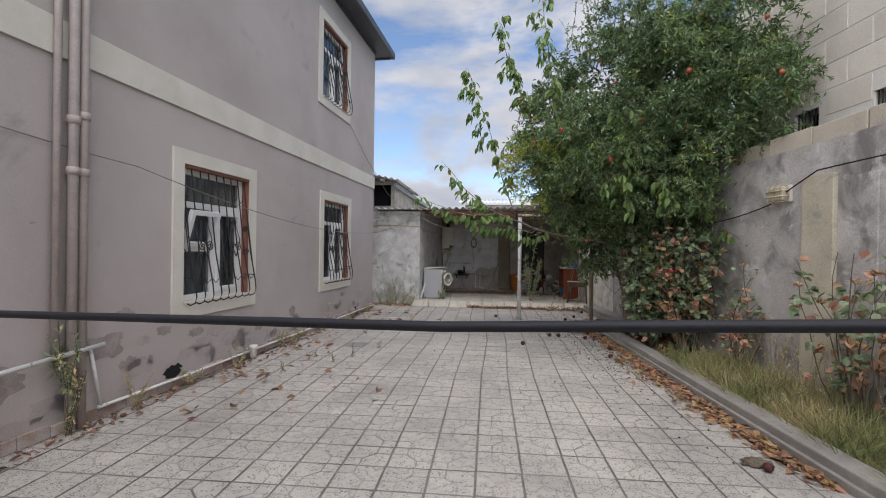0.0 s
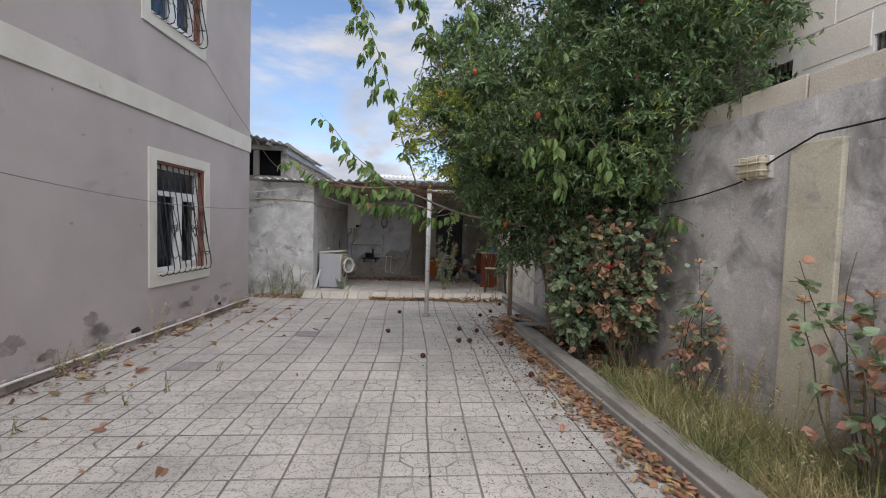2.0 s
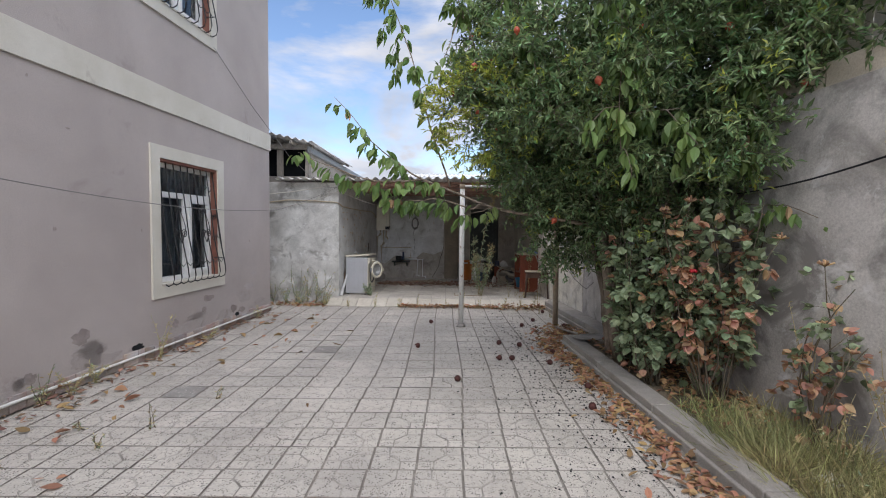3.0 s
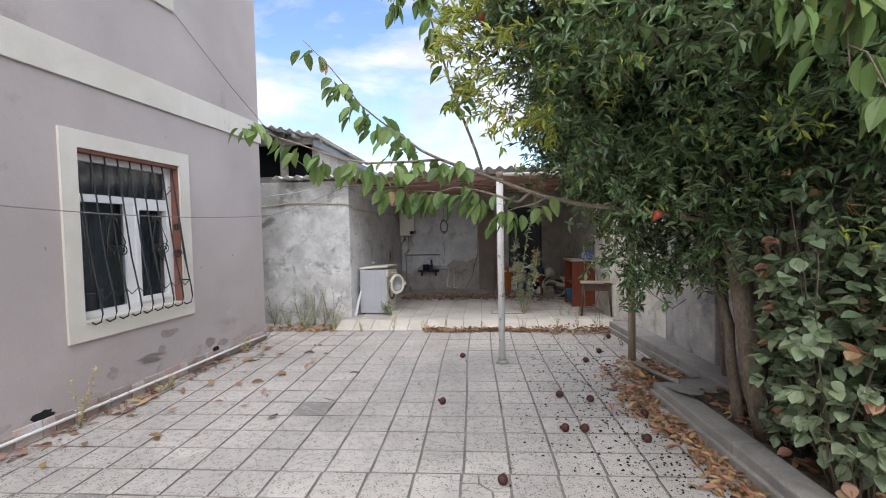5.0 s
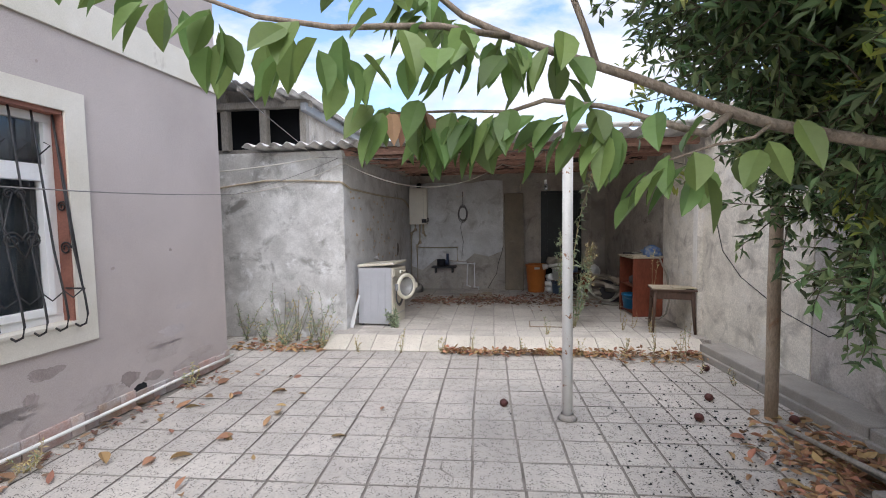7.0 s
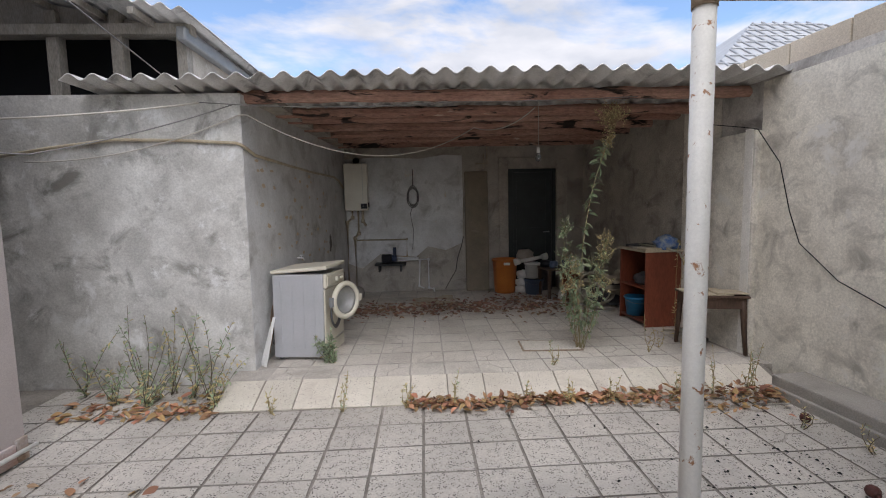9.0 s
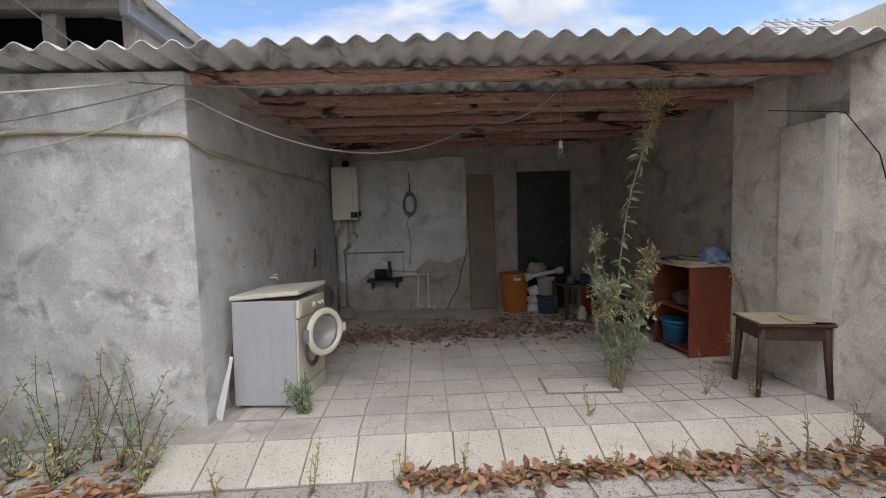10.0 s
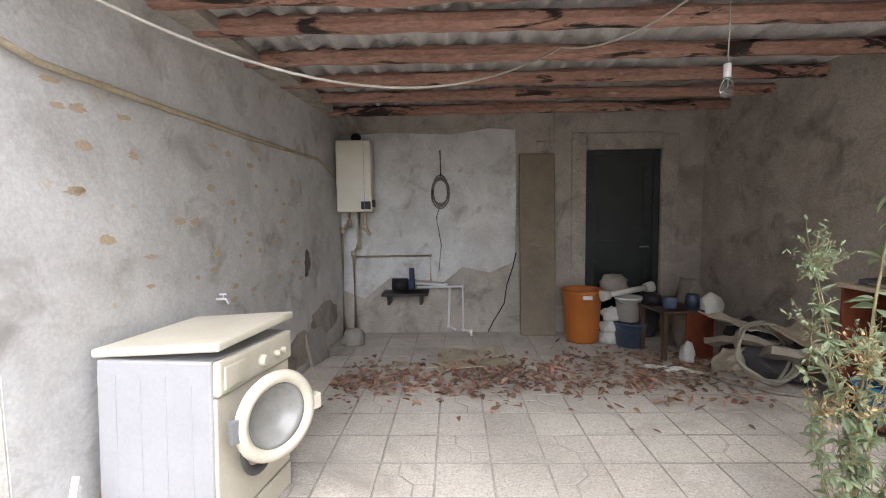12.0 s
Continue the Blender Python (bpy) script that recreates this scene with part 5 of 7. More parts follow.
lumpy("plastic_bag", 1.86, 14.9, 0.107, 0.06, 0.06, 0.12, M["white_plastic"], "small white bag on the floor", "bag", 42, 0.3)


def sheet_pack(x, y, z, sx, sy, h, rx, ry, rz, mt, lab, seed, name="cardboard_sheet"):
    bm = B()
    n_ = 8
    top, bot = [], []
    for j in range(n_ + 1):
        for i in range(n_ + 1):
            u, w = i / n_ - 0.5, j / n_ - 0.5
            b = 0.05 * noise.noise((u * 3 + seed, w * 3, seed * 1.3))
            top.append(bm.verts.new((u * sx * (1 + 0.08 * noise.noise((w * 4, seed, 0))), w * sy, b + h)))
            bot.append(bm.verts.new((u * sx * (1 + 0.08 * noise.noise((w * 4, seed, 0))), w * sy, b)))
    q = n_ + 1
    for j in range(n_):
        for i in range(n_):
            a_ = j * q + i
            bm.faces.new((top[a_], top[a_ + 1], top[a_ + q + 1], top[a_ + q]))
            bm.faces.new((bot[a_ + q], bot[a_ + q + 1], bot[a_ + 1], bot[a_]))
    rim = [j for j in range(q)] + [j * q + n_ for j in range(1, q)] + [n_ * q + n_ - j for j in range(1, q)] + [(n_ - j) * q for j in range(1, n_)]
    for a_, b_ in zip(rim, rim[1:] + rim[:1]):
        bm.faces.new((top[b_], top[a_], bot[a_], bot[b_]))
    return solo(name, bm, M[mt], lab, "sheet", matrix=pose(x, y, z, rx, ry, rz))


sheet_pack(2.22, 14.72, 0.48, 0.55, 0.45, 0.012, 8, 14, 25, "beige_plastic", "dusty brown cardboard sheet on the heap", 1)
sheet_pack(2.25, 14.62, 0.34, 0.6, 0.4, 0.05, -14, 6, 10, "cloth", "crumpled dusty fabric sheet on the heap", 2, "fabric_sheet")
sheet_pack(2.12, 14.62, 0.20, 0.4, 0.3, 0.03, -60, 0, 15, "beige_plastic", "slanting beige panel leaning in the heap", 3)
sheet_pack(2.36, 14.35, 0.30, 0.4, 0.35, 0.06, -25, 10, -20, "cloth", "folded dusty fabric in the heap", 6, "fabric_sheet")
sheet_pack(2.42, 14.25, 0.52, 0.36, 0.4, 0.02, 6, -8, 5, "worn_board", "worn plywood sheet on the heap", 7)
sheet_pack(1.62, 14.66, 0.112, 0.12, 0.42, 0.006, 0, 0, 48, "white_plastic", "pale plastic offcut on the floor", 8, "plastic_offcut")
lumpy("junk_sack", 2.36, 14.72, 0.107, 0.26, 0.36, 0.25, M["dark_cloth"], "dark bundle of junk along the side wall", "bundle", 50, 0.4)
hose = thing("garden_hose", "coiled greyish garden hose in the heap", "hose", pose(2.12, 14.34, 0.36, 64, 0, 20))
M["hose"] = mat("old_hose", (0.36, 0.34, 0.27), (0.27, 0.25, 0.2), scale=8, fine=60, grain=0.1, rough=0.6, bump=0.1)
for k in range(4):
    bm = B()
    tube(bm, [Vector(((0.24 + 0.02 * k) * math.cos(a_ * math.pi / 14), (0.21 + 0.02 * math.sin(k)) * math.sin(a_ * math.pi / 14), 0.018 * k + 0.02 * math.sin(a_ + k))) for a_ in range(29)], 0.0125, 7)
    part("loop", bm, M["hose"], hose)
cable("garden_hose", wobble([(2.3, 14.1, 0.13), (2.1, 14.2, 0.12), (1.9, 14.4, 0.12), (1.85, 14.55, 0.12), (2.0, 14.7, 0.13), (2.2, 14.7, 0.2)], 0.01, 9), 0.0125, M["hose"], "loose end of the garden hose on the floor")
cable("garden_hose", [(2.36, 13.60, 1.015), (2.48, 13.30, 1.005), (2.62, 13.22, 0.95), (2.70, 13.16, 0.72), (2.71, 13.10, 0.40), (2.66, 13.08, 0.2), (2.56, 13.06, 0.125), (2.40, 13.12, 0.122)], 0.0125, M["hose"], "garden hose hanging over the cabinet")
sheet_pack(-0.04, 15.0, 0.109, 0.62, 0.6, 0.008, 0, 0, 2, "worn_board", "flat board lying on the shed floor", 10, "floor_board")
bm = B()
box(bm, -0.15, 0.15, -0.015, 0.015, 0, 0.30, bevel=0.006)
solo("floor_tile", bm, M["concrete"], "spare tile leaning in the corner", "tile", matrix=pose(-1.42, 14.95, 0.108, -12, 0, 78))
lumpy("stone", -1.24, 15.5, 0.105, 0.11, 0.09, 0.11, M["concrete"], "rough stone lump in the corner", "stone", 61, 0.3)
cover = thing("drain_cover", "square drain cover set in the shed floor", "drain cover", pose(1.06, 12.76, 0.105, 0, 0, -3))
bm = B()
box(bm, -0.27, 0.27, -0.14, 0.14, 0, 0.012, bevel=0.003)
part("plate", bm, M["dusty_tile"], cover)
bm = B()
for q in ((-0.29, 0.29, -0.16, -0.145), (-0.29, 0.29, 0.145, 0.16), (-0.29, -0.275, -0.145, 0.145), (0.275, 0.29, -0.145, 0.145)):
    box(bm, *q, 0, 0.009)
part("frame", bm, M["rusty_post"], cover)
shovel = thing("shovel", "old shovel with a long pale handle on the kerb", "shovel")
bm = B()
tube(bm, [(2.33, 10.06, 0.02), (2.36, 9.4, 0.10), (2.36, 8.98, 0.17)], 0.018, 8)
part("handle", bm, M["wood_grey"], shovel)
bm = B()
sh = [(-0.05, 0.16), (0.05, 0.16), (0.11, 0.12), (0.11, -0.06), (0.06, -0.15), (0, -0.18), (-0.06, -0.15), (-0.11, -0.06), (-0.11, 0.12)]
vt = [bm.verts.new((x, y, 0.012 - 0.9 * x * x + 0.003)) for x, y in sh]
vb = [bm.verts.new((x, y, 0.012 - 0.9 * x * x)) for x, y in sh]
bm.faces.new(vt)
bm.faces.new(vb[::-1])
for k in range(len(sh)):
    bm.faces.new((vt[k], vb[k], vb[(k + 1) % len(sh)], vt[(k + 1) % len(sh)]))
part("blade", bm, M["concrete"], shovel, "dusty steel blade", pose(2.38, 8.82, 0.15, -3, 0, 8))


# stains on the shed's side wall
SIDE = pose(-1.656, 12.372, 0, 0, 0, -ang)
M["ochre"] = mat("ochre_stain", (0.58, 0.45, 0.31), (0.56, 0.47, 0.36), scale=8, fine=90, grain=0.1, bump=0.3)
M["soot"] = mat("dark_stain", (0.13, 0.12, 0.11), (0.2, 0.185, 0.17), scale=9, fine=90, grain=0.1, bump=0.3)


def side_patch(y, z, w, h, material, seed, label, slant=0.0):
    bm = B()
    n_ = 30
    pts = []
    for k in range(n_):
        a_ = 2 * math.pi * k / n_
        q = 1 + 0.5 * noise.noise((math.cos(a_) * 1.8 + seed, math.sin(a_) * 1.8, seed * 0.7)) + 0.25 * noise.noise((math.cos(a_) * 5 + seed, math.sin(a_) * 5, 3))
        pts.append((y + math.cos(a_) * w * q + slant * math.sin(a_) * h, z + math.sin(a_) * h * q))
    hi = [bm.verts.new((0.0025, a_, b_)) for a_, b_ in pts]
    lo = [bm.verts.new((-0.001, a_, b_)) for a_, b_ in pts]
    bm.faces.new(hi)
    for k in range(n_):
        bm.faces.new((lo[k], lo[(k + 1) % n_], hi[(k + 1) % n_], hi[k]))
    solo("wall_stain", bm, material, label, "stain", group="stains on the shed wall", kind="structure", matrix=SIDE)


M["rust_streak"] = mat("rust_streak", (0.40, 0.27, 0.19), (0.46, 0.34, 0.25), scale=8, fine=90, grain=0.1, bump=0.3)
side_patch(0.40, 0.42, 0.05, 0.24, M["rust_streak"], 3, "rust-brown streak on the plaster", 0.35)
side_patch(2.55, 1.02, 0.07, 0.11, M["soot"], 5, "dark broken patch in the plaster")
side_patch(3.0, 0.42, 0.35, 0.14, M["dark_plaster"], 6, "grey bare plaster near the floor")
side_patch(2.1, 0.3, 0.5, 0.13, M["dark_plaster"], 16, "grey bare plaster near the floor")
side_patch(0.55, 0.2, 0.16, 0.10, M["soot"], 9, "dark damp patch near the floor")
for k in range(48):
    r_ = random.Random(900 + k)
    side_patch(r_.uniform(0.25, 2.4), r_.uniform(0.8, 1.95), r_.uniform(0.015, 0.045), r_.uniform(0.01, 0.022), M["ochre"], 30 + k, "small ochre fleck on the plaster")
cable("cable", [(-0.10, 7.4, 2.25), (-0.09, 6.95, 2.14), (-0.09, 6.8, 2.1), (-0.04, 6.62, 1.8), (-0.03, 6.52, 1.4), (-0.03, 6.42, 1.15), (-0.03, 6.1, 0.9), (-0.03, 5.5, 0.66), (-0.03, 5.0, 0.56), (-0.03, 4.7, 0.72)], 0.004, M["cable"], "black cable hanging down the garden wall", YARD)

# ---- plants ----
def leaf_material(name, a_, b_, tr=0.25, rough=0.45, isl=0.4):
    return mat(name, a_, b_, scale=1.2, fine=40, grain=0.05, rough=rough, bump=0.0, island=isl, translucent=tr, spec=0.5)


M["pom_leaf"] = leaf_material("pomegranate_leaf", (0.20, 0.285, 0.125), (0.11, 0.175, 0.07), 0.28, 0.36, 0.65)
M["pom_light"] = leaf_material("young_and_glint_leaf", (0.40, 0.42, 0.08), (0.28, 0.36, 0.07), 0.4)
M["cherry_leaf"] = leaf_material("cherry_leaf", (0.19, 0.28, 0.085), (0.14, 0.22, 0.065), 0.4, 0.5, 0.3)
M["rose_leaf"] = leaf_material("rose_leaf", (0.33, 0.40, 0.24), (0.21, 0.28, 0.15), 0.35, 0.5, 0.4)
M["brown_leaf"] = leaf_material("withered_leaf", (0.55, 0.34, 0.21), (0.46, 0.27, 0.17), 0.35, 0.7, 0.5)
M["weed_leaf"] = leaf_material("weed_leaf", (0.34, 0.41, 0.26), (0.25, 0.32, 0.19), 0.25, 0.55)
M["dry_weed"] = leaf_material("dry_weed", (0.56, 0.48, 0.26), (0.44, 0.35, 0.18), 0.2, 0.8)
M["grass"] = leaf_material("dry_grass", (0.54, 0.45, 0.24), (0.25, 0.29, 0.11), 0.3, 0.7, 0.55)
M["bark"] = mat("bark", (0.29, 0.235, 0.18), (0.17, 0.135, 0.10), scale=9, fine=60, grain=0.25, rough=0.9, bump=0.7, stretch=(1, 1, 0.4))
M["twig"] = mat("twig", (0.16, 0.13, 0.09), (0.11, 0.09, 0.06), scale=9, fine=60, grain=0.15, rough=0.9, bump=0.2)
M["fruit"] = mat("pomegranate_skin", (0.36, 0.06, 0.035), (0.38, 0.105, 0.045), scale=12, fine=60, grain=0.08, rough=0.4, bump=0.08, local=True)
M["old_fruit"] = mat("withered_fruit", (0.10, 0.028, 0.022), (0.05, 0.02, 0.016), scale=14, fine=60, grain=0.15, rough=0.6, bump=0.5, local=True)


class Leaves:
    """Gathers many small folded leaves into one mesh."""

    def __init__(self, seed):
        self.v, self.f, self.r = [], [], random.Random(seed)

    def add(self, p, d, length, width, fold=0.25, roll=None, curl=0.15):
        d = Vector(d).normalized()
        up = Vector((0, 0, 1)) if abs(d.z) < 0.95 else Vector((1, 0, 0))
        side = d.cross(up).normalized()
        nrm = side.cross(d)
        roll = self.r.uniform(-0.7, 0.7) if roll is None else roll
        side, nrm = side * math.cos(roll) + nrm * math.sin(roll), nrm * math.cos(roll) - side * math.sin(roll)
        p = Vector(p)
        k = len(self.v)
        lift = nrm * fold * width
        mid = [p + d * length * f_ - nrm * curl * length * f_ * f_ for f_ in (0.16, 0.38, 0.62, 0.84)]
        wide = [width * w_ for w_ in (0.33, 0.5, 0.44, 0.22)]
        tip = p + d * length - nrm * curl * length
        self.v += [tuple(p), tuple(tip)] + [tuple(q) for m_, w_ in zip(mid, wide) for q in (m_, m_ + side * w_ + lift * w_ * 2 / width, m_ - side * w_ + lift * w_ * 2 / width)]
        c, l_, r_ = [k + 2 + 3 * i for i in range(4)], [k + 3 + 3 * i for i in range(4)], [k + 4 + 3 * i for i in range(4)]
        self.f += [(k, l_[0], c[0]), (k, c[0], r_[0]), (l_[3], k + 1, c[3]), (c[3], k + 1, r_[3])]
        for i in range(3):
            self.f += [(l_[i], l_[i + 1], c[i + 1], c[i]), (c[i], c[i + 1], r_[i + 1], r_[i])]

    def small(self, p, d, length, width):
        """A plain small leaf of two triangles."""
        d = Vector(d).normalized()
        side = d.cross(Vector((self.r.uniform(-1, 1), self.r.uniform(-1, 1), 1))).normalized() * width * 0.5
        p = Vector(p)
        k = len(self.v)
        nrm = side.cross(d).normalized() * min(length * 0.12, width * 0.45)
        self.v += [tuple(q) for q in (p, p + d * length * 0.45 + side + nrm, p + d * length, p + d * length * 0.45 - side + nrm)]
        self.f += [(k, k + 1, k + 2), (k, k + 2, k + 3)]

    def done(self, name, material, parent=None, label=""):
        return tagged(raw(name, self.v, self.f, material, parent), label)


def rand_dir(r):
    while True:
        v = Vector((r.uniform(-1, 1), r.uniform(-1, 1), r.uniform(-1, 1)))
        if 0.1 < v.length < 1:
            return v.normalized()


def limb(bm, pts, r0, r1, seg=7):
    tube(bm, pts, r0, seg, r1)


def bent(a_, b_, bend, seed, n=7):
    r = random.Random(seed)
    a_, b_ = Vector(a_), Vector(b_)
    off = rand_dir(r) * bend
    return [a_.lerp(b_, i / n) + off * math.sin(math.pi * i / n) + rand_dir(r) * bend * 0.12 for i in range(n + 1)]


# pomegranate tree: several stems, a dense dark crown of small leaves
pom = thing("pomegranate_tree", "dense dark green pomegranate tree with red fruit", "tree")
R = random.Random(21)
BLOBS = [((2.6, 7.95, 3.25), (1.65, 1.6, 1.75), 1500), ((3.2, 7.3, 3.9), (0.85, 1.1, 1.2), 480), ((2.0, 8.4, 2.4), (0.9, 0.9, 0.75), 640), ((1.65, 8.85, 2.65), (0.55, 0.5, 0.55), 320), ((2.2, 9.1, 3.0), (0.7, 0.6, 0.7), 320), ((2.7, 7.9, 4.5), (1.2, 1.1, 0.95), 480),
         ((2.9, 7.2, 2.6), (0.8, 0.8, 0.8), 420), ((2.1, 8.75, 1.7), (0.45, 0.5, 0.7), 230), ((1.55, 8.2, 3.2), (0.7, 0.8, 0.9), 360), ((2.6, 8.9, 2.8), (0.8, 0.7, 0.9), 380), ((2.5, 9.2, 2.2), (0.6, 0.5, 0.8), 330),
         ((3.35, 6.45, 3.4), (0.6, 0.75, 0.75), 210), ((3.3, 6.5, 4.1), (0.5, 0.6, 0.5), 80)]
for k, (bx, by, tx, ty, tz, r0) in enumerate(((2.62, 8.10, 2.3, 8.2, 3.4, 0.085), (2.78, 8.35, 2.9, 8.6, 3.6, 0.06), (2.9, 8.05, 3.5, 7.7, 3.8, 0.065), (2.60, 8.4, 2.05, 8.6, 2.6, 0.045), (2.85, 8.25, 3.1, 7.3, 3.2, 0.05), (2.95, 9.3, 2.7, 9.0, 2.9, 0.045), (2.66, 8.2, 2.6, 7.9, 4.6, 0.06))):
    pts = bent((bx, by, 0.0), (tx, ty, tz), 0.16, 100 + k, 9)
    bm = B()
    limb(bm, pts, r0, r0 * 0.35, 9)
    part("trunk", bm, M["bark"], pom, "grey-brown crooked stem")
leaves, light_l = Leaves(31), Leaves(32)
bm = B()
tips = []


def twig_of(c, centre, L_):
    out = (c - Vector(centre)).normalized()
    d = (out + rand_dir(R) * 0.75 + Vector((0, 0, 0.15))).normalized()
    pts = [c]
    for q in range(4):
        d = (d + rand_dir(R) * 0.22 - Vector((0, 0, 0.12))).normalized()
        pts.append(pts[-1] + d * L_ / 4)
    return pts


for centre, rad, count in BLOBS:
    clump = None
    for q in range(count):
        if q % 9 == 0:
            d = rand_dir(R)
            k = R.uniform(0.6, 1.0) ** 0.5 * (1 + 0.22 * noise.noise(d * 2.3 + Vector(centre)))
            clump = Vector(centre) + Vector((d.x * rad[0], d.y * rad[1], d.z * rad[2])) * k
        c = clump + rand_dir(R) * R.uniform(0.02, 0.13)
        if c.z < 1.05 or (c.x < 1.15 and c.z < 2.3):
            continue
        pts = twig_of(c, clump.lerp(Vector(centre), 0.12), R.uniform(0.20, 0.40))
        tube(bm, pts, 0.004, 3, 0.0015, cap=False)
        tips.append(pts[-1])
        for s_ in range(12):
            f_ = s_ / 11
            i_ = min(3, int(f_ * 4))
            p = pts[i_].lerp(pts[i_ + 1], f_ * 4 - i_)
            ax = (pts[i_ + 1] - pts[i_]).normalized()
            leaves.small(p, ax * 0.5 + rand_dir(R) + Vector((0, 0, -0.1)), R.uniform(0.06, 0.098), R.uniform(0.022, 0.033))
            leaves.small(p, ax * 0.5 + rand_dir(R), R.uniform(0.05, 0.08), R.uniform(0.02, 0.028))
# larger leaves deep inside the crown, added to block light and deepen its shade
for centre, rad, count in BLOBS:
    for _ in range(count // 3 if centre[2] > 2 else 0):
        d = rand_dir(R)
        c = Vector(centre) + Vector((d.x * rad[0], d.y * rad[1], d.z * rad[2])) * R.uniform(0.2, 0.68)
        for s_ in range(12):
            leaves.small(c + rand_dir(R) * 0.12, rand_dir(R), R.uniform(0.07, 0.11), R.uniform(0.03, 0.042))
# long shoots on top of the crown
for k in range(70):
    a_ = R.uniform(0, 2 * math.pi)
    c = Vector((2.9 + 1.5 * math.cos(a_) * R.uniform(0.2, 1), 7.9 + 1.2 * math.sin(a_), 4.6 + R.uniform(-0.5, 0.6)))
    pts = [c]
    d = Vector((R.uniform(-0.35, 0.35), R.uniform(-0.3, 0.3), 1)).normalized()
    for q in range(6):
        d = (d + rand_dir(R) * 0.12).normalized()
        pts.append(pts[-1] + d * R.uniform(0.08, 0.14))
    tube(bm, pts, 0.004, 3, 0.0015, cap=False)
    for s_ in range(26):
        i_ = R.randrange(6)
        p = pts[i_].lerp(pts[i_ + 1], R.random())
        leaves.small(p, (pts[i_ + 1] - pts[i_]).normalized() * 0.8 + rand_dir(R) * 0.8, R.uniform(0.045, 0.07), 0.018)
# pale young growth
for k in range(120):
    d = rand_dir(R)
    c = Vector((0.98 + d.x * 0.42, 7.85 + d.y * 0.35, 2.72 + d.z * 0.42))
    pts = twig_of(c, (1.3, 8.0, 2.6), 0.26)
    tube(bm, pts, 0.003, 3, 0.001, cap=False)
    for s_ in range(20):
        i_ = R.randrange(4)
        p = pts[i_].lerp(pts[i_ + 1], R.random())
        light_l.small(p, (pts[i_ + 1] - pts[i_]).normalized() + rand_dir(R) * 0.9, R.uniform(0.05, 0.085), 0.02)
# pale leaves scattered at twig tips: painted glints as well as new growth
for k in range(330):
    t0 = R.choice(tips)
    for s_ in range(10):
        light_l.small(t0 + rand_dir(R) * 0.06, rand_dir(R) + Vector((0, 0, 0.4)), R.uniform(0.045, 0.075), 0.019)
tagged(part("fine_twig", bm, M["twig"], pom), kind="stuff")
leaves.done("crown", M["pom_leaf"], pom, "crown of small glossy dark leaves")
light_l.done("young_leaves", M["pom_light"], pom, "pale yellow-green young leaves, scattered tips painted as glints")

bm = B()
lathe(bm, [(0, -0.042), (0.02, -0.039), (0.036, -0.02), (0.041, 0.0), (0.036, 0.022), (0.02, 0.036), (0.012, 0.041), (0.016, 0.058), (0.008, 0.05), (0, 0.044)], 14)
me_f = bpy.data.meshes.new("fruit")
bm.to_mesh(me_f)
bm.free()
me_f.materials.append(M["fruit"])
visible = sorted((p for p in tips if (p.y < 8.1 or p.x < 1.9) and (p.z > 2.6 or p.y > 7.7)), key=lambda p: (p.y + 0.6 * p.x))
R2 = random.Random(4)
for p in R2.sample(visible[: len(visible) * 2 // 3], 46):
    ob = new("fruit", me_f)
    ob.parent = pom
    s_ = R2.uniform(0.62, 0.9)
    ob.matrix_basis = pose(p.x, p.y, p.z - 0.05, R2.uniform(140, 220), R2.uniform(-30, 30), R2.uniform(0, 360)) @ Matrix.Scale(s_, 4)

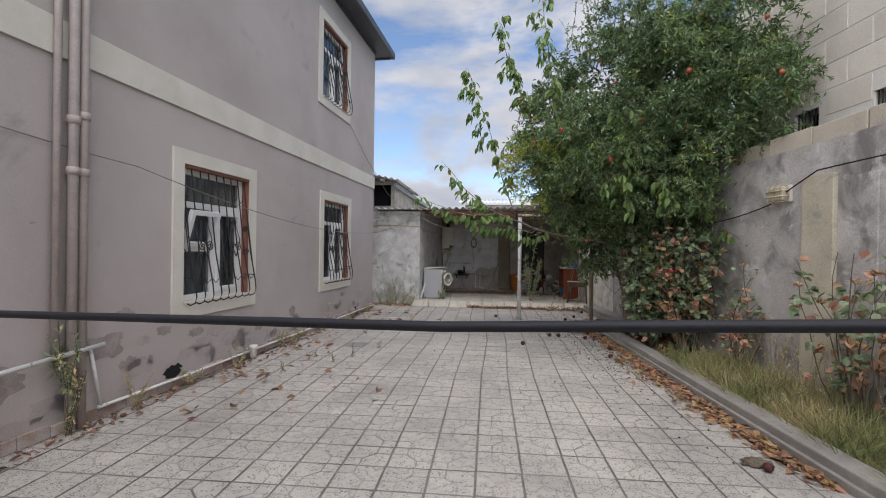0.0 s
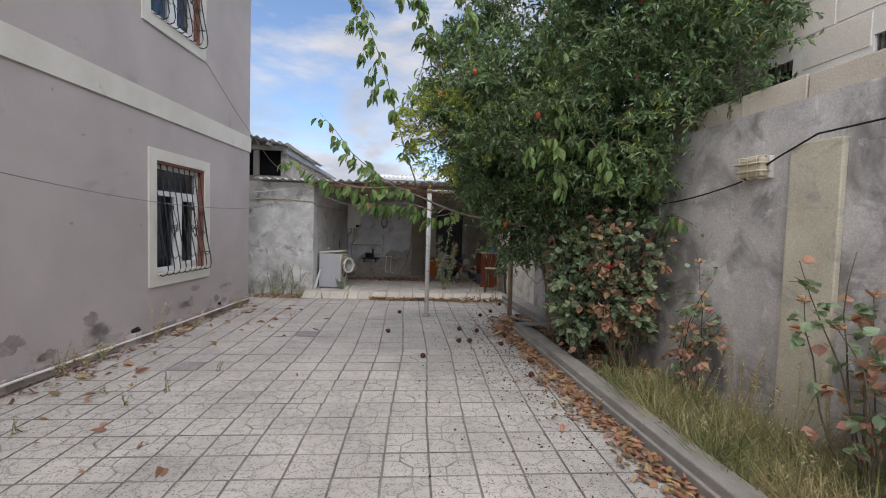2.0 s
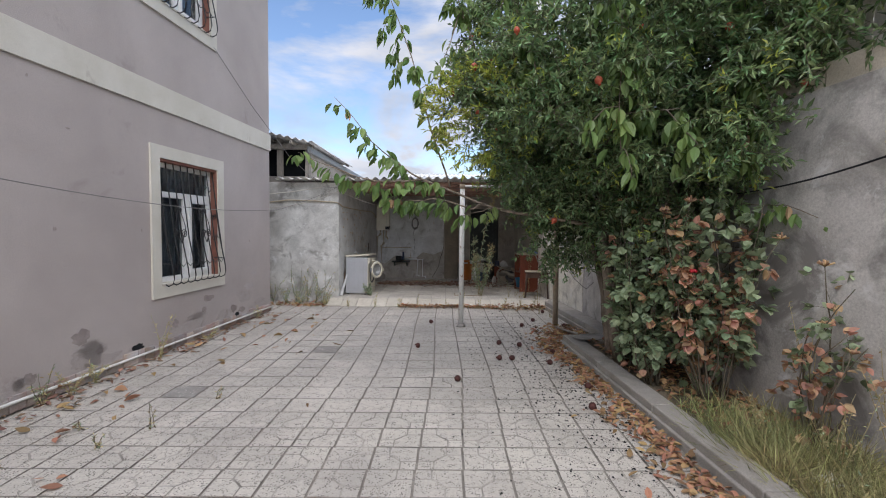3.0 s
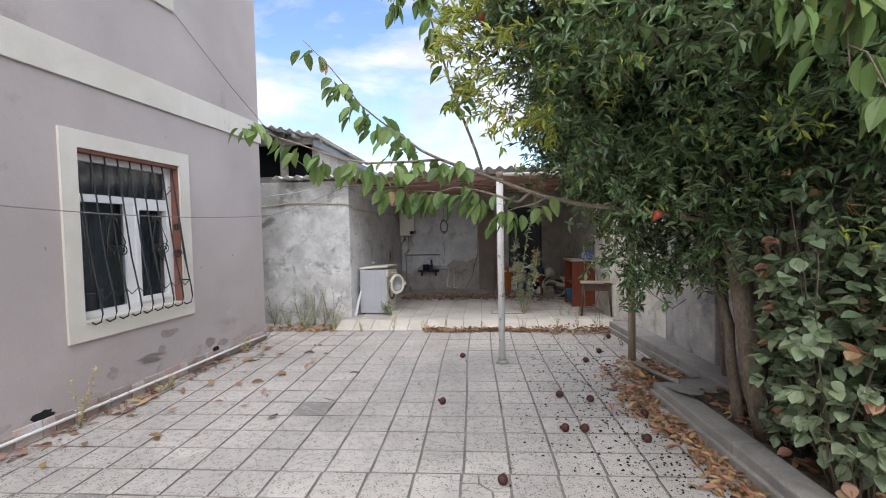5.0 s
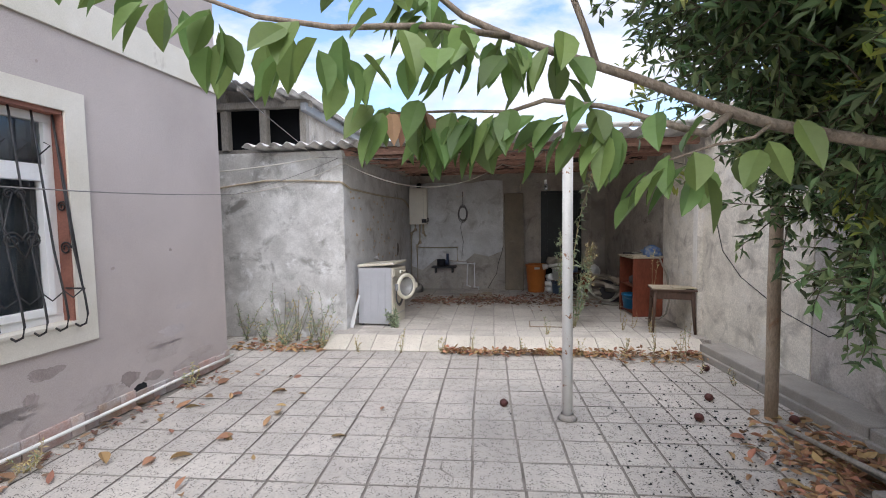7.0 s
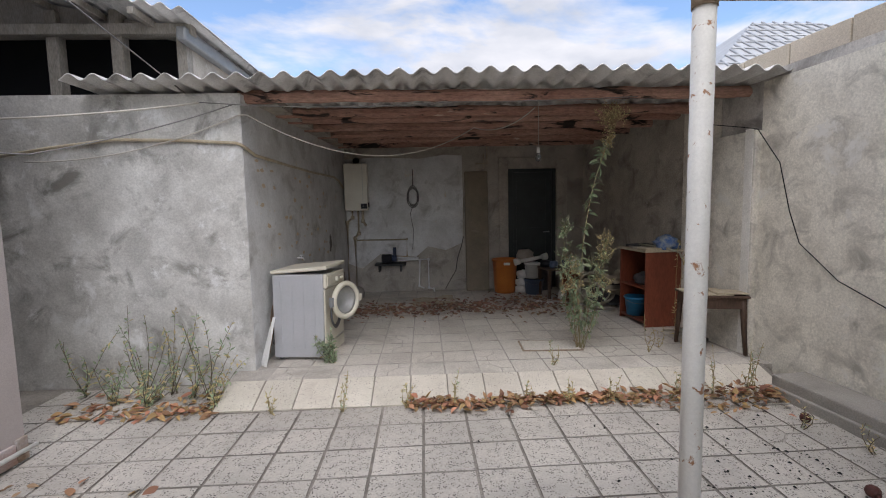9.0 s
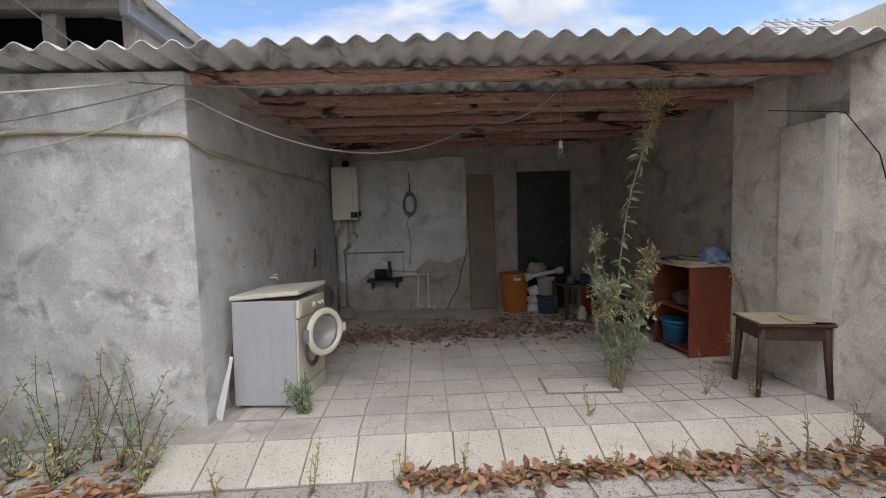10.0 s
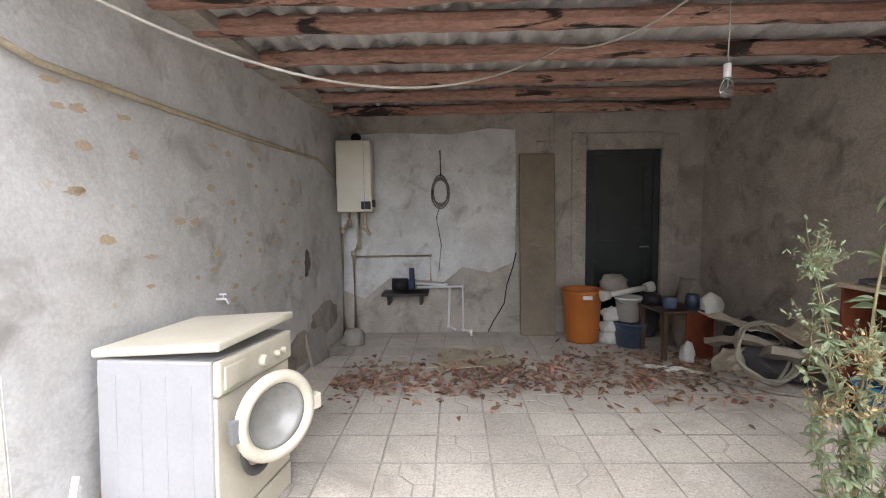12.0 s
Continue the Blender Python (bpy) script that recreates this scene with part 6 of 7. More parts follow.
# cherry tree: long arching branches with large hanging leaves
che = thing("cherry_tree", "young cherry tree with long arching branches", "tree")
bm = B()
limb(bm, bent((2.72, 8.15, 0.0), (2.55, 8.2, 1.5), 0.04, 5), 0.075, 0.055, 9)
part("trunk", bm, M["bark"], che)
BR = [[(2.55, 8.2, 1.45), (2.2, 8.12, 1.60), (1.94, 8.1, 1.65), (1.42, 8.1, 1.72), (1.11, 8.1, 1.79), (0.85, 8.1, 1.89), (0.60, 8.1, 1.985), (0.35, 8.1, 2.08), (0.21, 8.1, 2.15), (0.02, 8.05, 2.29), (-0.22, 8.05, 2.49), (-0.43, 8.05, 2.77), (-0.63, 8.05, 2.97)],
      [(0.35, 8.1, 2.08), (0.16, 7.9, 2.04), (-0.11, 7.85, 2.03), (-0.33, 7.85, 2.08), (-0.58, 7.85, 2.18), (-0.75, 7.85, 2.24), (-0.96, 7.85, 2.34)],
      [(1.0, 8.1, 1.83), (0.91, 8.05, 1.76), (0.75, 8.05, 1.80), (0.61, 8.05, 1.84), (0.45, 8.05, 1.87), (0.35, 8.05, 1.84), (0.18, 8.05, 1.85), (-0.01, 8.05, 1.86)],
      [(0.65, 8.25, 2.02), (0.42, 8.3, 2.7), (0.2, 8.3, 3.5), (-0.05, 8.3, 4.15), (-0.2, 8.3, 4.6)],
      [(1.7, 8.3, 1.74), (1.2, 8.1, 2.7), (0.75, 8.0, 3.9), (0.45, 8.0, 4.7), (0.3, 8.0, 5.35)],
      [(2.3, 8.0, 1.9), (1.6, 7.7, 2.9), (1.15, 7.6, 4.1), (0.95, 7.6, 5.6)],
      [(2.5, 8.1, 1.9), (2.3, 7.4, 3.2), (2.05, 6.8, 3.55), (1.97, 6.65, 3.1), (1.95, 6.6, 2.5), (1.98, 6.6, 2.05)],
      [(2.6, 8.1, 2.0), (2.9, 7.3, 3.3), (3.0, 6.8, 3.6), (3.0, 6.65, 3.1), (2.96, 6.6, 2.5), (2.9, 6.6, 2.1)],
      [(2.6, 8.1, 2.0), (3.3, 7.1, 2.6), (3.55, 6.5, 2.75), (3.6, 6.2, 2.5)],
      [(2.2, 8.0, 2.2), (2.2, 7.2, 2.6), (2.35, 6.7, 2.5), (2.5, 6.5, 2.2)],
      [(2.7, 8.1, 1.6), (3.1, 7.2, 1.8), (3.25, 6.6, 1.75), (3.25, 6.3, 1.65)],
      [(0.75, 8.0, 3.9), (0.6, 7.9, 3.4), (0.45, 7.9, 3.1), (0.3, 7.9, 3.0)],
      [(1.11, 8.1, 1.79), (1.02, 8.02, 1.74), (0.9, 7.98, 1.72), (0.78, 7.98, 1.68)]]
LF = Leaves(51)
R3 = random.Random(6)
for k, pts in enumerate(BR):
    fine = []
    for a_, b_ in zip(pts, pts[1:]):
        n_ = max(2, int((Vector(b_) - Vector(a_)).length / 0.12))
        fine += [Vector(a_).lerp(Vector(b_), i / n_) for i in range(n_)]
    fine.append(Vector(pts[-1]))
    fine = [p + 0.012 * Vector((noise.noise(p * 3), noise.noise(p * 3 + Vector((5, 0, 0))), noise.noise(p * 3 + Vector((0, 7, 0))))) for p in fine]
    bm = B()
    limb(bm, fine, (0.026, 0.01, 0.012, 0.012, 0.014, 0.016, 0.016, 0.016, 0.014, 0.012, 0.01, 0.006, 0.006)[k], 0.003, 6)
    part("branch", bm, M["bark"], che)
    if k in (3, 4, 5, 6, 7, 8, 9):
        for i in range(len(fine) // 4, len(fine), 2):
            e_ = fine[i] + Vector((R3.uniform(-0.28, 0.28), R3.uniform(-0.2, 0.2), R3.uniform(-0.2, 0.2)))
            tw = [fine[i], fine[i].lerp(e_, 0.5) + Vector((0, 0, 0.05)), e_, e_ + Vector((0, 0, -0.08))]
            bm = B()
            tube(bm, tw, 0.004, 4, 0.002)
            part("twig", bm, M["bark"], che)
            for q in range(14):
                f_ = R3.random()
                p = tw[1].lerp(tw[2], f_) if q % 2 else tw[2].lerp(tw[3], f_)
                out = rand_dir(R3)
                LF.add(p + out * 0.02, (out * 0.5 + Vector((0, 0, -0.85))).normalized(), R3.uniform(0.09, 0.15), R3.uniform(0.05, 0.07), 0.2, None, R3.uniform(0.05, 0.3))
    n_ = len(fine)
    start = {0: 0.60, 2: 0.1, 1: 0.0, 3: 0.22, 4: 0.25, 5: 0.3, 6: 0.42, 7: 0.42, 8: 0.4, 9: 0.4, 10: 0.4}.get(k, 0.0)
    for i in range(int(n_ * start), n_):
        p = fine[i]
        ax = (fine[min(i + 1, n_ - 1)] - fine[max(i - 1, 0)]).normalized()
        lush = noise.noise(p * 3.3 + Vector((k * 3.1, 0, 0))) > -0.08
        dens = (9 if k == 0 else 6 if k == 1 else 8 if k in (2, 12) else 9 if k in (6, 7, 9) else 6) if lush else 2 if k == 0 else 1
        for q in range(dens):
            out = rand_dir(R3)
            out.z *= 0.3
            d = (out * R3.uniform(0.3, 1.1) + ax * 0.2 + Vector((0, 0, -0.8))).normalized()
            base = p + out * R3.uniform(0.01, 0.10) + Vector((0, 0, R3.uniform(-0.09, 0.02)))
            LF.add(base, d, R3.uniform(0.11, 0.17), R3.uniform(0.062, 0.088), 0.2, None, R3.uniform(0.05, 0.3))
LF.done("leaves", M["cherry_leaf"], che, "large drooping toothed green leaves")
wl = Leaves(52)
for _ in range(26):
    pts = R3.choice(BR[:11])
    p = Vector(pts[-1]).lerp(Vector(pts[-2]), R3.random())
    wl.add(p, (R3.uniform(-0.4, 0.4), R3.uniform(-0.4, 0.4), -1), 0.11, 0.05)
wl.done("withered_leaves", M["brown_leaf"], che, "a few yellow-brown leaves")


def rose_bush(x, y, height, spread, canes, leaf_n, brown, label, seed, lean=(0, 0), flowers=3, leaf=0.055, up=0.25):
    b = thing("rose_bush", label, "bush", pose(x, y, 0.03))
    r = random.Random(seed)
    g, br_, bm = Leaves(seed + 1), Leaves(seed + 2), B()
    ends = []
    for c in range(canes):
        a_ = r.uniform(0, 2 * math.pi)
        top = Vector((math.cos(a_) * spread * r.uniform(0.3, 1) + lean[0], math.sin(a_) * spread * r.uniform(0.3, 1) + lean[1], height * r.uniform(0.55, 1.0)))
        pts = bent((math.cos(a_) * 0.07, math.sin(a_) * 0.07, 0.0), top, 0.14, seed * 7 + c, 8)
        cb = B()
        tube(cb, pts, 0.008, 5, 0.003)
        part("cane", cb, M["twig"], b)
        ends.append(pts[-1])
        for s_ in range(leaf_n):
            f_ = r.uniform(up, 1.0)
            i_ = min(7, int(f_ * 8))
            p = pts[i_].lerp(pts[i_ + 1], f_ * 8 - i_)
            side = rand_dir(r)
            st = p + side * r.uniform(0.03, 0.16)
            if r.random() < 0.4:
                tube(bm, [p, st], 0.002, 3, 0.001, cap=False)
            low_ = 1.0 - f_
            target = br_ if r.random() < brown * (0.4 + 1.4 * low_) else g
            for q in range(r.choice((3, 5, 5))):
                d = (side + rand_dir(r) * 0.8 + Vector((0, 0, -0.1))).normalized()
                target.add(st + rand_dir(r) * 0.02, d, leaf * r.uniform(0.8, 1.25), leaf * r.uniform(0.75, 1.0), 0.12, None, 0.15)
    tagged(part("leaf_stalk", bm, M["twig"], b), kind="stuff")
    g.done("leaves", M["rose_leaf"], b, "grey-green rose leaves")
    br_.done("withered_leaves", M["brown_leaf"], b, "orange-brown withered leaves")
    for k in range(flowers):
        bm = B()
        p = r.choice(ends)
        for q in range(16):
            tube(bm, [p, p + Vector((r.uniform(-1, 1), r.uniform(-1, 1), r.uniform(0.2, 1))).normalized() * r.uniform(0.03, 0.06)], 0.004, 4, 0.007)
        part("seed_head", bm, M["brown_leaf"], b, "dried orange-brown flower head")
    return b


rose_bush(2.62, 7.4, 1.9, 0.40, 18, 26, 0.06, "tall rose bush with grey-green leaves", 301, flowers=2, leaf=0.075)
rose_bush(2.92, 6.9, 1.95, 0.46, 22, 26, 0.36, "tall rose bush with many withered orange leaves", 302, flowers=9, leaf=0.075)
rose_bush(2.68, 7.95, 1.35, 0.2, 10, 18, 0.05, "rose bush with broad grey-green leaves at the trunk", 306, lean=(-0.05, -0.3), flowers=0, leaf=0.075, up=0.2)
rose_bush(3.12, 6.1, 1.3, 0.34, 9, 10, 0.65, "thin rose bush with reddish withered leaves", 303, flowers=3, leaf=0.055, up=0.4)
rose_bush(3.2, 4.45, 1.6, 0.5, 14, 9, 0.45, "sparse rose bush with long bare canes and reddish leaves", 304, flowers=5, leaf=0.07, up=0.3)
b = thing("rose_flower", "single red rose on the bush", "flower", pose(2.62, 6.72, 1.22))
bm = B()
for k in range(14):
    a_ = k * 2.4
    rr_ = 0.006 + 0.0018 * k
    tube(bm, [(rr_ * math.cos(a_) * 0.6, rr_ * math.sin(a_) * 0.6, -0.01), (rr_ * math.cos(a_), rr_ * math.sin(a_), 0.02 - 0.0008 * k)], 0.008, 6, 0.010)
M["red_petal"] = mat("red_petal", (0.5, 0.02, 0.03), (0.4, 0.015, 0.03), grain=0.05, rough=0.5, bump=0)
part("petals", bm, M["red_petal"], b)
bm = B()
tube(bm, [(0, 0, -0.01), (0.02, 0.02, -0.12), (0.06, 0.03, -0.3)], 0.003, 5)
part("stem", bm, M["twig"], b)

# dry grass in the strip
G = Leaves(71)
r = random.Random(72)
for _ in range(42000):
    y = r.uniform(-1.0, 6.9)
    x0, x1 = kerb_x(y) + 0.19, 3.42 - 0.088 * (y - 5.5)
    x = r.uniform(x0, x1)
    dens = 0.5 + 0.7 * noise.noise((x * 1.8, y * 1.8, 3))
    if y > 5.6 and r.random() < (y - 5.6) / 1.3:
        continue
    if r.random() > dens + 0.3:
        continue
    h = r.uniform(0.08, 0.34) * (0.6 + dens)
    d = Vector((r.uniform(-0.9, 0.9), r.uniform(-0.9, 0.9), r.uniform(0.12, 1.0)))
    G.small((x, y, 0.04), d, h, r.uniform(0.0035, 0.008))
tagged(G.done("grass", M["grass"]), "half-dry grass in the planted strip", "grass", kind="stuff")


def weed(x, y, z, h, label, seed, dry=0.3, n=5, leafy=1.0, spread=0.12, lean=(0, 0), leaf=0.03):
    w = thing("weed", label, "weed", pose(x, y, z))
    r = random.Random(seed)
    g, d_ = Leaves(seed), Leaves(seed + 1)
    for c in range(n):
        a_ = r.uniform(0, 6.28)
        hh = h * r.uniform(0.5, 1.0)
        pts = bent((r.uniform(-0.02, 0.02), r.uniform(-0.02, 0.02), 0), (math.cos(a_) * spread * hh / h + lean[0] * hh / h, math.sin(a_) * spread * hh / h + lean[1] * hh / h, hh), 0.03, seed * 3 + c, 8)
        bm = B()
        tube(bm, pts, 0.0035, 4, 0.0015)
        part("stem", bm, M["twig"] if dry < 0.8 else M["dry_weed"], w)
        for s_ in range(int(22 * leafy)):
            f_ = r.random()
            i_ = min(7, int(f_ * 8))
            p = pts[i_].lerp(pts[i_ + 1], f_ * 8 - i_)
            tgt = d_ if r.random() < dry else g
            q = rand_dir(r) + Vector((0, 0, 0.3))
            tgt.small(p, q, leaf * r.uniform(0.6, 1.4), leaf * 0.35)
    if g.v:
        g.done("leaves", M["weed_leaf"], w)
    if d_.v:
        d_.done("dry_leaves", M["dry_weed"], w)
    return w


def tall_weed():
    """The tall lettuce-like weed growing from the shed floor."""
    w = thing("tall_weed", "tall green and yellow weed growing through the floor", "weed", pose(1.33, 12.66, 0.105))
    r = random.Random(88)
    bm, g, d_ = B(), Leaves(89), Leaves(90)
    knee = [Vector(p) for p in ((0, 0, 0), (-0.01, 0, 0.5), (0.02, 0, 1.0), (0.10, 0.0, 1.5), (0.20, -0.03, 1.85), (0.27, -0.06, 2.1))]
    main = [a_.lerp(b_, f_) + rand_dir(r) * 0.008 for a_, b_ in zip(knee, knee[1:]) for f_ in (0.0, 0.33, 0.67)][:14] + [knee[-1]]
    tube(bm, main, 0.007, 6, 0.003)
    for p in main[5:13]:
        for q in range(6):
            dd = rand_dir(r)
            dd.z *= 0.3
            g.add(p + Vector((0, 0, r.uniform(-0.06, 0.06))), dd + Vector((0, 0, -0.2)), r.uniform(0.07, 0.13), r.uniform(0.03, 0.05), 0.2, None, 0.3)

    def spray(p, size, count, tgt):
        for q in range(count):
            e_ = p + rand_dir(r) * size * r.uniform(0.4, 1) + Vector((0, 0, size * 0.5))
            tube(bm, [p, p.lerp(e_, 0.6) + rand_dir(r) * 0.01, e_], 0.0018, 3, 0.001, cap=False)
            for k in range(6):
                tgt.small(p.lerp(e_, r.uniform(0.5, 1.0)) + rand_dir(r) * 0.012, rand_dir(r) + Vector((0, 0, 0.5)), r.uniform(0.016, 0.03), 0.011)

    spray(main[-1], 0.19, 95, d_)
    spray(main[-2], 0.13, 30, d_)
    spray(main[-3], 0.09, 14, g)
    for c in range(18):
        a_ = r.uniform(0, 6.28)
        hh = r.uniform(0.45, 1.15)
        pts = bent((r.uniform(-0.04, 0.04), r.uniform(-0.03, 0.03), 0.0), (math.cos(a_) * 0.2 + 0.03, math.sin(a_) * 0.16, hh), 0.05, 300 + c, 9)
        tube(bm, pts, 0.003, 5, 0.0015)
        for i in range(3, 10):
            for q in range(6):
                dd = rand_dir(r)
                g.add(pts[i], dd + Vector((0, 0, -0.1)), r.uniform(0.03, 0.065), r.uniform(0.014, 0.026), 0.2, None, 0.3)
        spray(pts[-1], 0.12, 14, d_ if r.random() < 0.65 else g)
    part("stem", bm, M["weed_stem"], w)
    g.done("leaves", M["weed_leaf"], w)
    d_.done("flower_plume", M["dry_weed"], w, "yellow dry seed heads")


M["weed_stem"] = mat("weed_stem", (0.36, 0.36, 0.20), (0.36, 0.24, 0.14), scale=4, fine=60, grain=0.1, rough=0.7, bump=0.1)
tall_weed()
weed(2.42, 12.92, 0.105, 1.42, "dry yellow weed stalk beside the low table", 401, 0.95, 2, 1.6, 0.05, (0.08, 0), 0.035)
weed(1.92, 12.49, 0.10, 0.35, "dry broken weed stalk on the shed floor", 402, 0.9, 3, 0.6, 0.06)
weed(2.25, 12.40, 0.10, 0.16, "low dry weed between the floor tiles", 403, 0.9, 5, 0.7, 0.12)
weed(2.10, 12.62, 0.10, 0.30, "thin dry weed between the floor tiles", 404, 0.95, 2, 0.5, 0.06)
w_ = weed(-1.02, 12.50, 0.105, 0.30, "fresh green weed at the washing machine", 405, 0.05, 7, 1.6, 0.10, (-0.10, -0.02), 0.05)
for k, (x, y, h, dry, n) in enumerate(((-2.95, 12.15, 0.62, 0.3, 4), (-2.45, 12.1, 0.80, 0.35, 7), (-2.25, 12.15, 0.95, 0.7, 5), (-2.05, 12.05, 0.50, 0.4, 5), (-1.9, 12.02, 0.72, 0.5, 5), (-2.62, 12.0, 0.42, 0.3, 6), (-2.35, 11.95, 0.35, 0.4, 8), (-1.78, 11.85, 0.35, 0.6, 5))):
    weed(x, y, 0.0, h, "scraggly green weed at the shed wall", 420 + k, dry, n, 1.3, 0.24, (0.08, 0), 0.045)
for k, (x, y, h) in enumerate(((-0.78, 11.70, 0.42), (0.05, 11.72, 0.30), (-0.3, 11.74, 0.22), (0.9, 11.73, 0.3), (1.25, 11.72, 0.22), (2.05, 11.74, 0.4), (2.3, 11.74, 0.32), (2.42, 11.8, 0.5), (0.95, 12.25, 0.25), (0.62, 11.75, 0.18), (1.7, 11.73, 0.2), (-1.3, 11.72, 0.2))):
    weed(x, y, 0.0 if y < 12 else 0.105, h, "dry weed growing at the ramp edge", 440 + k, 0.8, 3, 0.7, 0.06, (0.02, 0), 0.03)
for k, (u, h, dry, n) in enumerate(((-7.6, 0.75, 0.75, 7), (-7.0, 0.35, 0.9, 6), (-8.3, 0.7, 0.9, 7), (-4.45, 0.32, 0.3, 4), (-3.05, 0.55, 0.8, 5), (-5.6, 0.25, 0.8, 6), (-3.9, 0.25, 0.8, 5), (-4.2, 0.22, 0.8, 4), (-2.2, 0.18, 0.8, 4), (-6.3, 0.2, 0.9, 6), (-0.7, 0.2, 0.9, 4))):
    p = HOUSE @ Vector((0.10 + 0.03 * (k % 3), u, 0))
    weed(p.x, p.y, 0.0, h, "dry weed at the foot of the house wall", 470 + k, dry, n, 1.0, 0.14, (0.05, 0), 0.035)
p = HOUSE @ Vector((0.14, -7.62, 0.0))
weed(p.x, p.y, 0.35, 0.62, "green-yellow weed clump hanging on the wall pipes", 490, 0.35, 7, 1.8, 0.22, (0, 0.0), 0.055)
for k, (x, y, h) in enumerate(((-1.6, 6.4, 0.22), (-1.75, 6.1, 0.16), (-2.1, 6.35, 0.10), (-1.4, 7.0, 0.12), (-2.2, 5.6, 0.14), (2.3, 11.2, 0.14), (2.45, 10.9, 0.16))):
    weed(x, y, 0.0, h, "small dry weed in a paving joint", 500 + k, 0.7, 3, 0.6, 0.05, (0, 0), 0.025)
for k, (x, y, h) in enumerate(((3.15, 5.5, 0.9), (3.2, 5.1, 0.7), (2.95, 5.7, 0.6), (3.25, 6.2, 1.1), (3.0, 4.6, 0.5), (3.2, 3.4, 0.6), (2.9, 3.2, 0.4), (3.3, 4.9, 0.75), (3.1, 5.3, 0.55), (2.8, 5.2, 0.35), (3.35, 4.2, 0.6), (2.75, 4.4, 0.3), (3.15, 4.0, 0.5), (3.3, 5.7, 0.8), (2.85, 6.1, 0.5))):
    weed(x, y, 0.05, h, "tall dry straw-coloured weed in the strip", 520 + k, 0.9, 6, 1.2, 0.22, (0, 0), 0.03)


# ---- fallen leaves, fruit and litter ----
def litter(name, label, seed, count, place, size, material, z=0.004, group=""):
    L_ = Leaves(seed)
    r = random.Random(seed)
    for _ in range(count):
        x, y, zz = place(r)
        d = Vector((r.uniform(-1, 1), r.uniform(-1, 1), r.uniform(-0.12, 0.2)))
        s_ = size * r.uniform(0.6, 1.35)
        L_.add((x, y, zz + z + r.uniform(0, 0.012)), d, s_, s_ * r.uniform(0.35, 0.6), r.uniform(0.0, 0.5), r.uniform(-0.5, 0.5), r.uniform(-0.3, 0.3))
    return tagged(L_.done(name, material), label, "leaf litter", group, "stuff")


M["litter"] = leaf_material("fallen_leaf", (0.42, 0.245, 0.125), (0.26, 0.15, 0.08), 0.1, 0.8, 0.5)
M["litter_dark"] = leaf_material("fallen_leaf_dark", (0.32, 0.19, 0.13), (0.22, 0.13, 0.09), 0.1, 0.85, 0.45)


def by_kerb(r):
    y = r.uniform(3.6, 9.3)
    w = 0.34 * (0.35 + 0.75 * max(0, noise.noise((y * 1.3, 4.0, 0)) + 0.5)) * (0.4 if y < 4.6 else 1)
    return kerb_x(y) - abs(r.gauss(0.0, w * 0.55)) - 0.04, y, 0


litter("leaf_litter", "drift of orange-brown fallen leaves along the kerb", 601, 1500, by_kerb, 0.065, M["litter"])


def by_post(r):
    return r.gauss(2.45, 0.22), r.gauss(9.55, 0.28), 0.01


litter("leaf_litter", "fallen leaves round the tree trunk", 602, 600, by_post, 0.075, M["litter"])


def in_bed(r):
    y = r.uniform(6.2, 9.0)
    return r.uniform(kerb_x(y) + 0.3, 3.3), y, 0.09


litter("leaf_litter", "fallen leaves under the rose bushes", 603, 900, in_bed, 0.07, M["litter"])


def at_ramp(r):
    x = r.uniform(-0.3, 2.65)
    w = 0.03 + 0.05 * max(0, noise.noise((x * 1.7, 1, 0)) + 0.45) + (0.10 if x > 1.6 else 0)
    yy_ = 11.76 - abs(r.gauss(0, w)) + (0.05 if r.random() < 0.3 else 0)
    return x, yy_, max(0, (yy_ - 11.77) * 0.34) + r.uniform(0, 0.06 if x > 1.6 else 0.03)


litter("leaf_litter", "brown leaves gathered at the foot of the ramp", 604, 900, at_ramp, 0.06, M["litter"])


def at_ramp_left(r):
    return r.uniform(-2.9, -1.75), 11.7 + abs(r.gauss(0, 0.2)), 0.0


litter("leaf_litter", "brown leaves at the shed wall", 605, 170, at_ramp_left, 0.08, M["litter"])


def in_shed(r):
    x = r.uniform(-1.15, 2.1)
    return x, 14.55 + 0.05 * x + r.gauss(0, 0.23 if x < 0.7 else 0.32), 0.106


litter("leaf_litter", "dry brown leaves blown over the shed floor", 606, 1250, in_shed, 0.066, M["litter_dark"])


def at_house(r):
    u = r.uniform(-8.2, -0.3)
    p = HOUSE @ Vector((0.06 + abs(r.gauss(0, 0.12)), u, 0))
    return p.x, p.y, 0


litter("leaf_litter", "dry leaves along the foot of the house", 607, 420, at_house, 0.06, M["litter_dark"])
litter("leaf_litter", "single dry leaves scattered over the paving", 608, 95, lambda r: (house_x(8) + 0.2 + abs(r.gauss(0, 0.8)), r.uniform(4.0, 11.0), 0), 0.10, M["litter"])

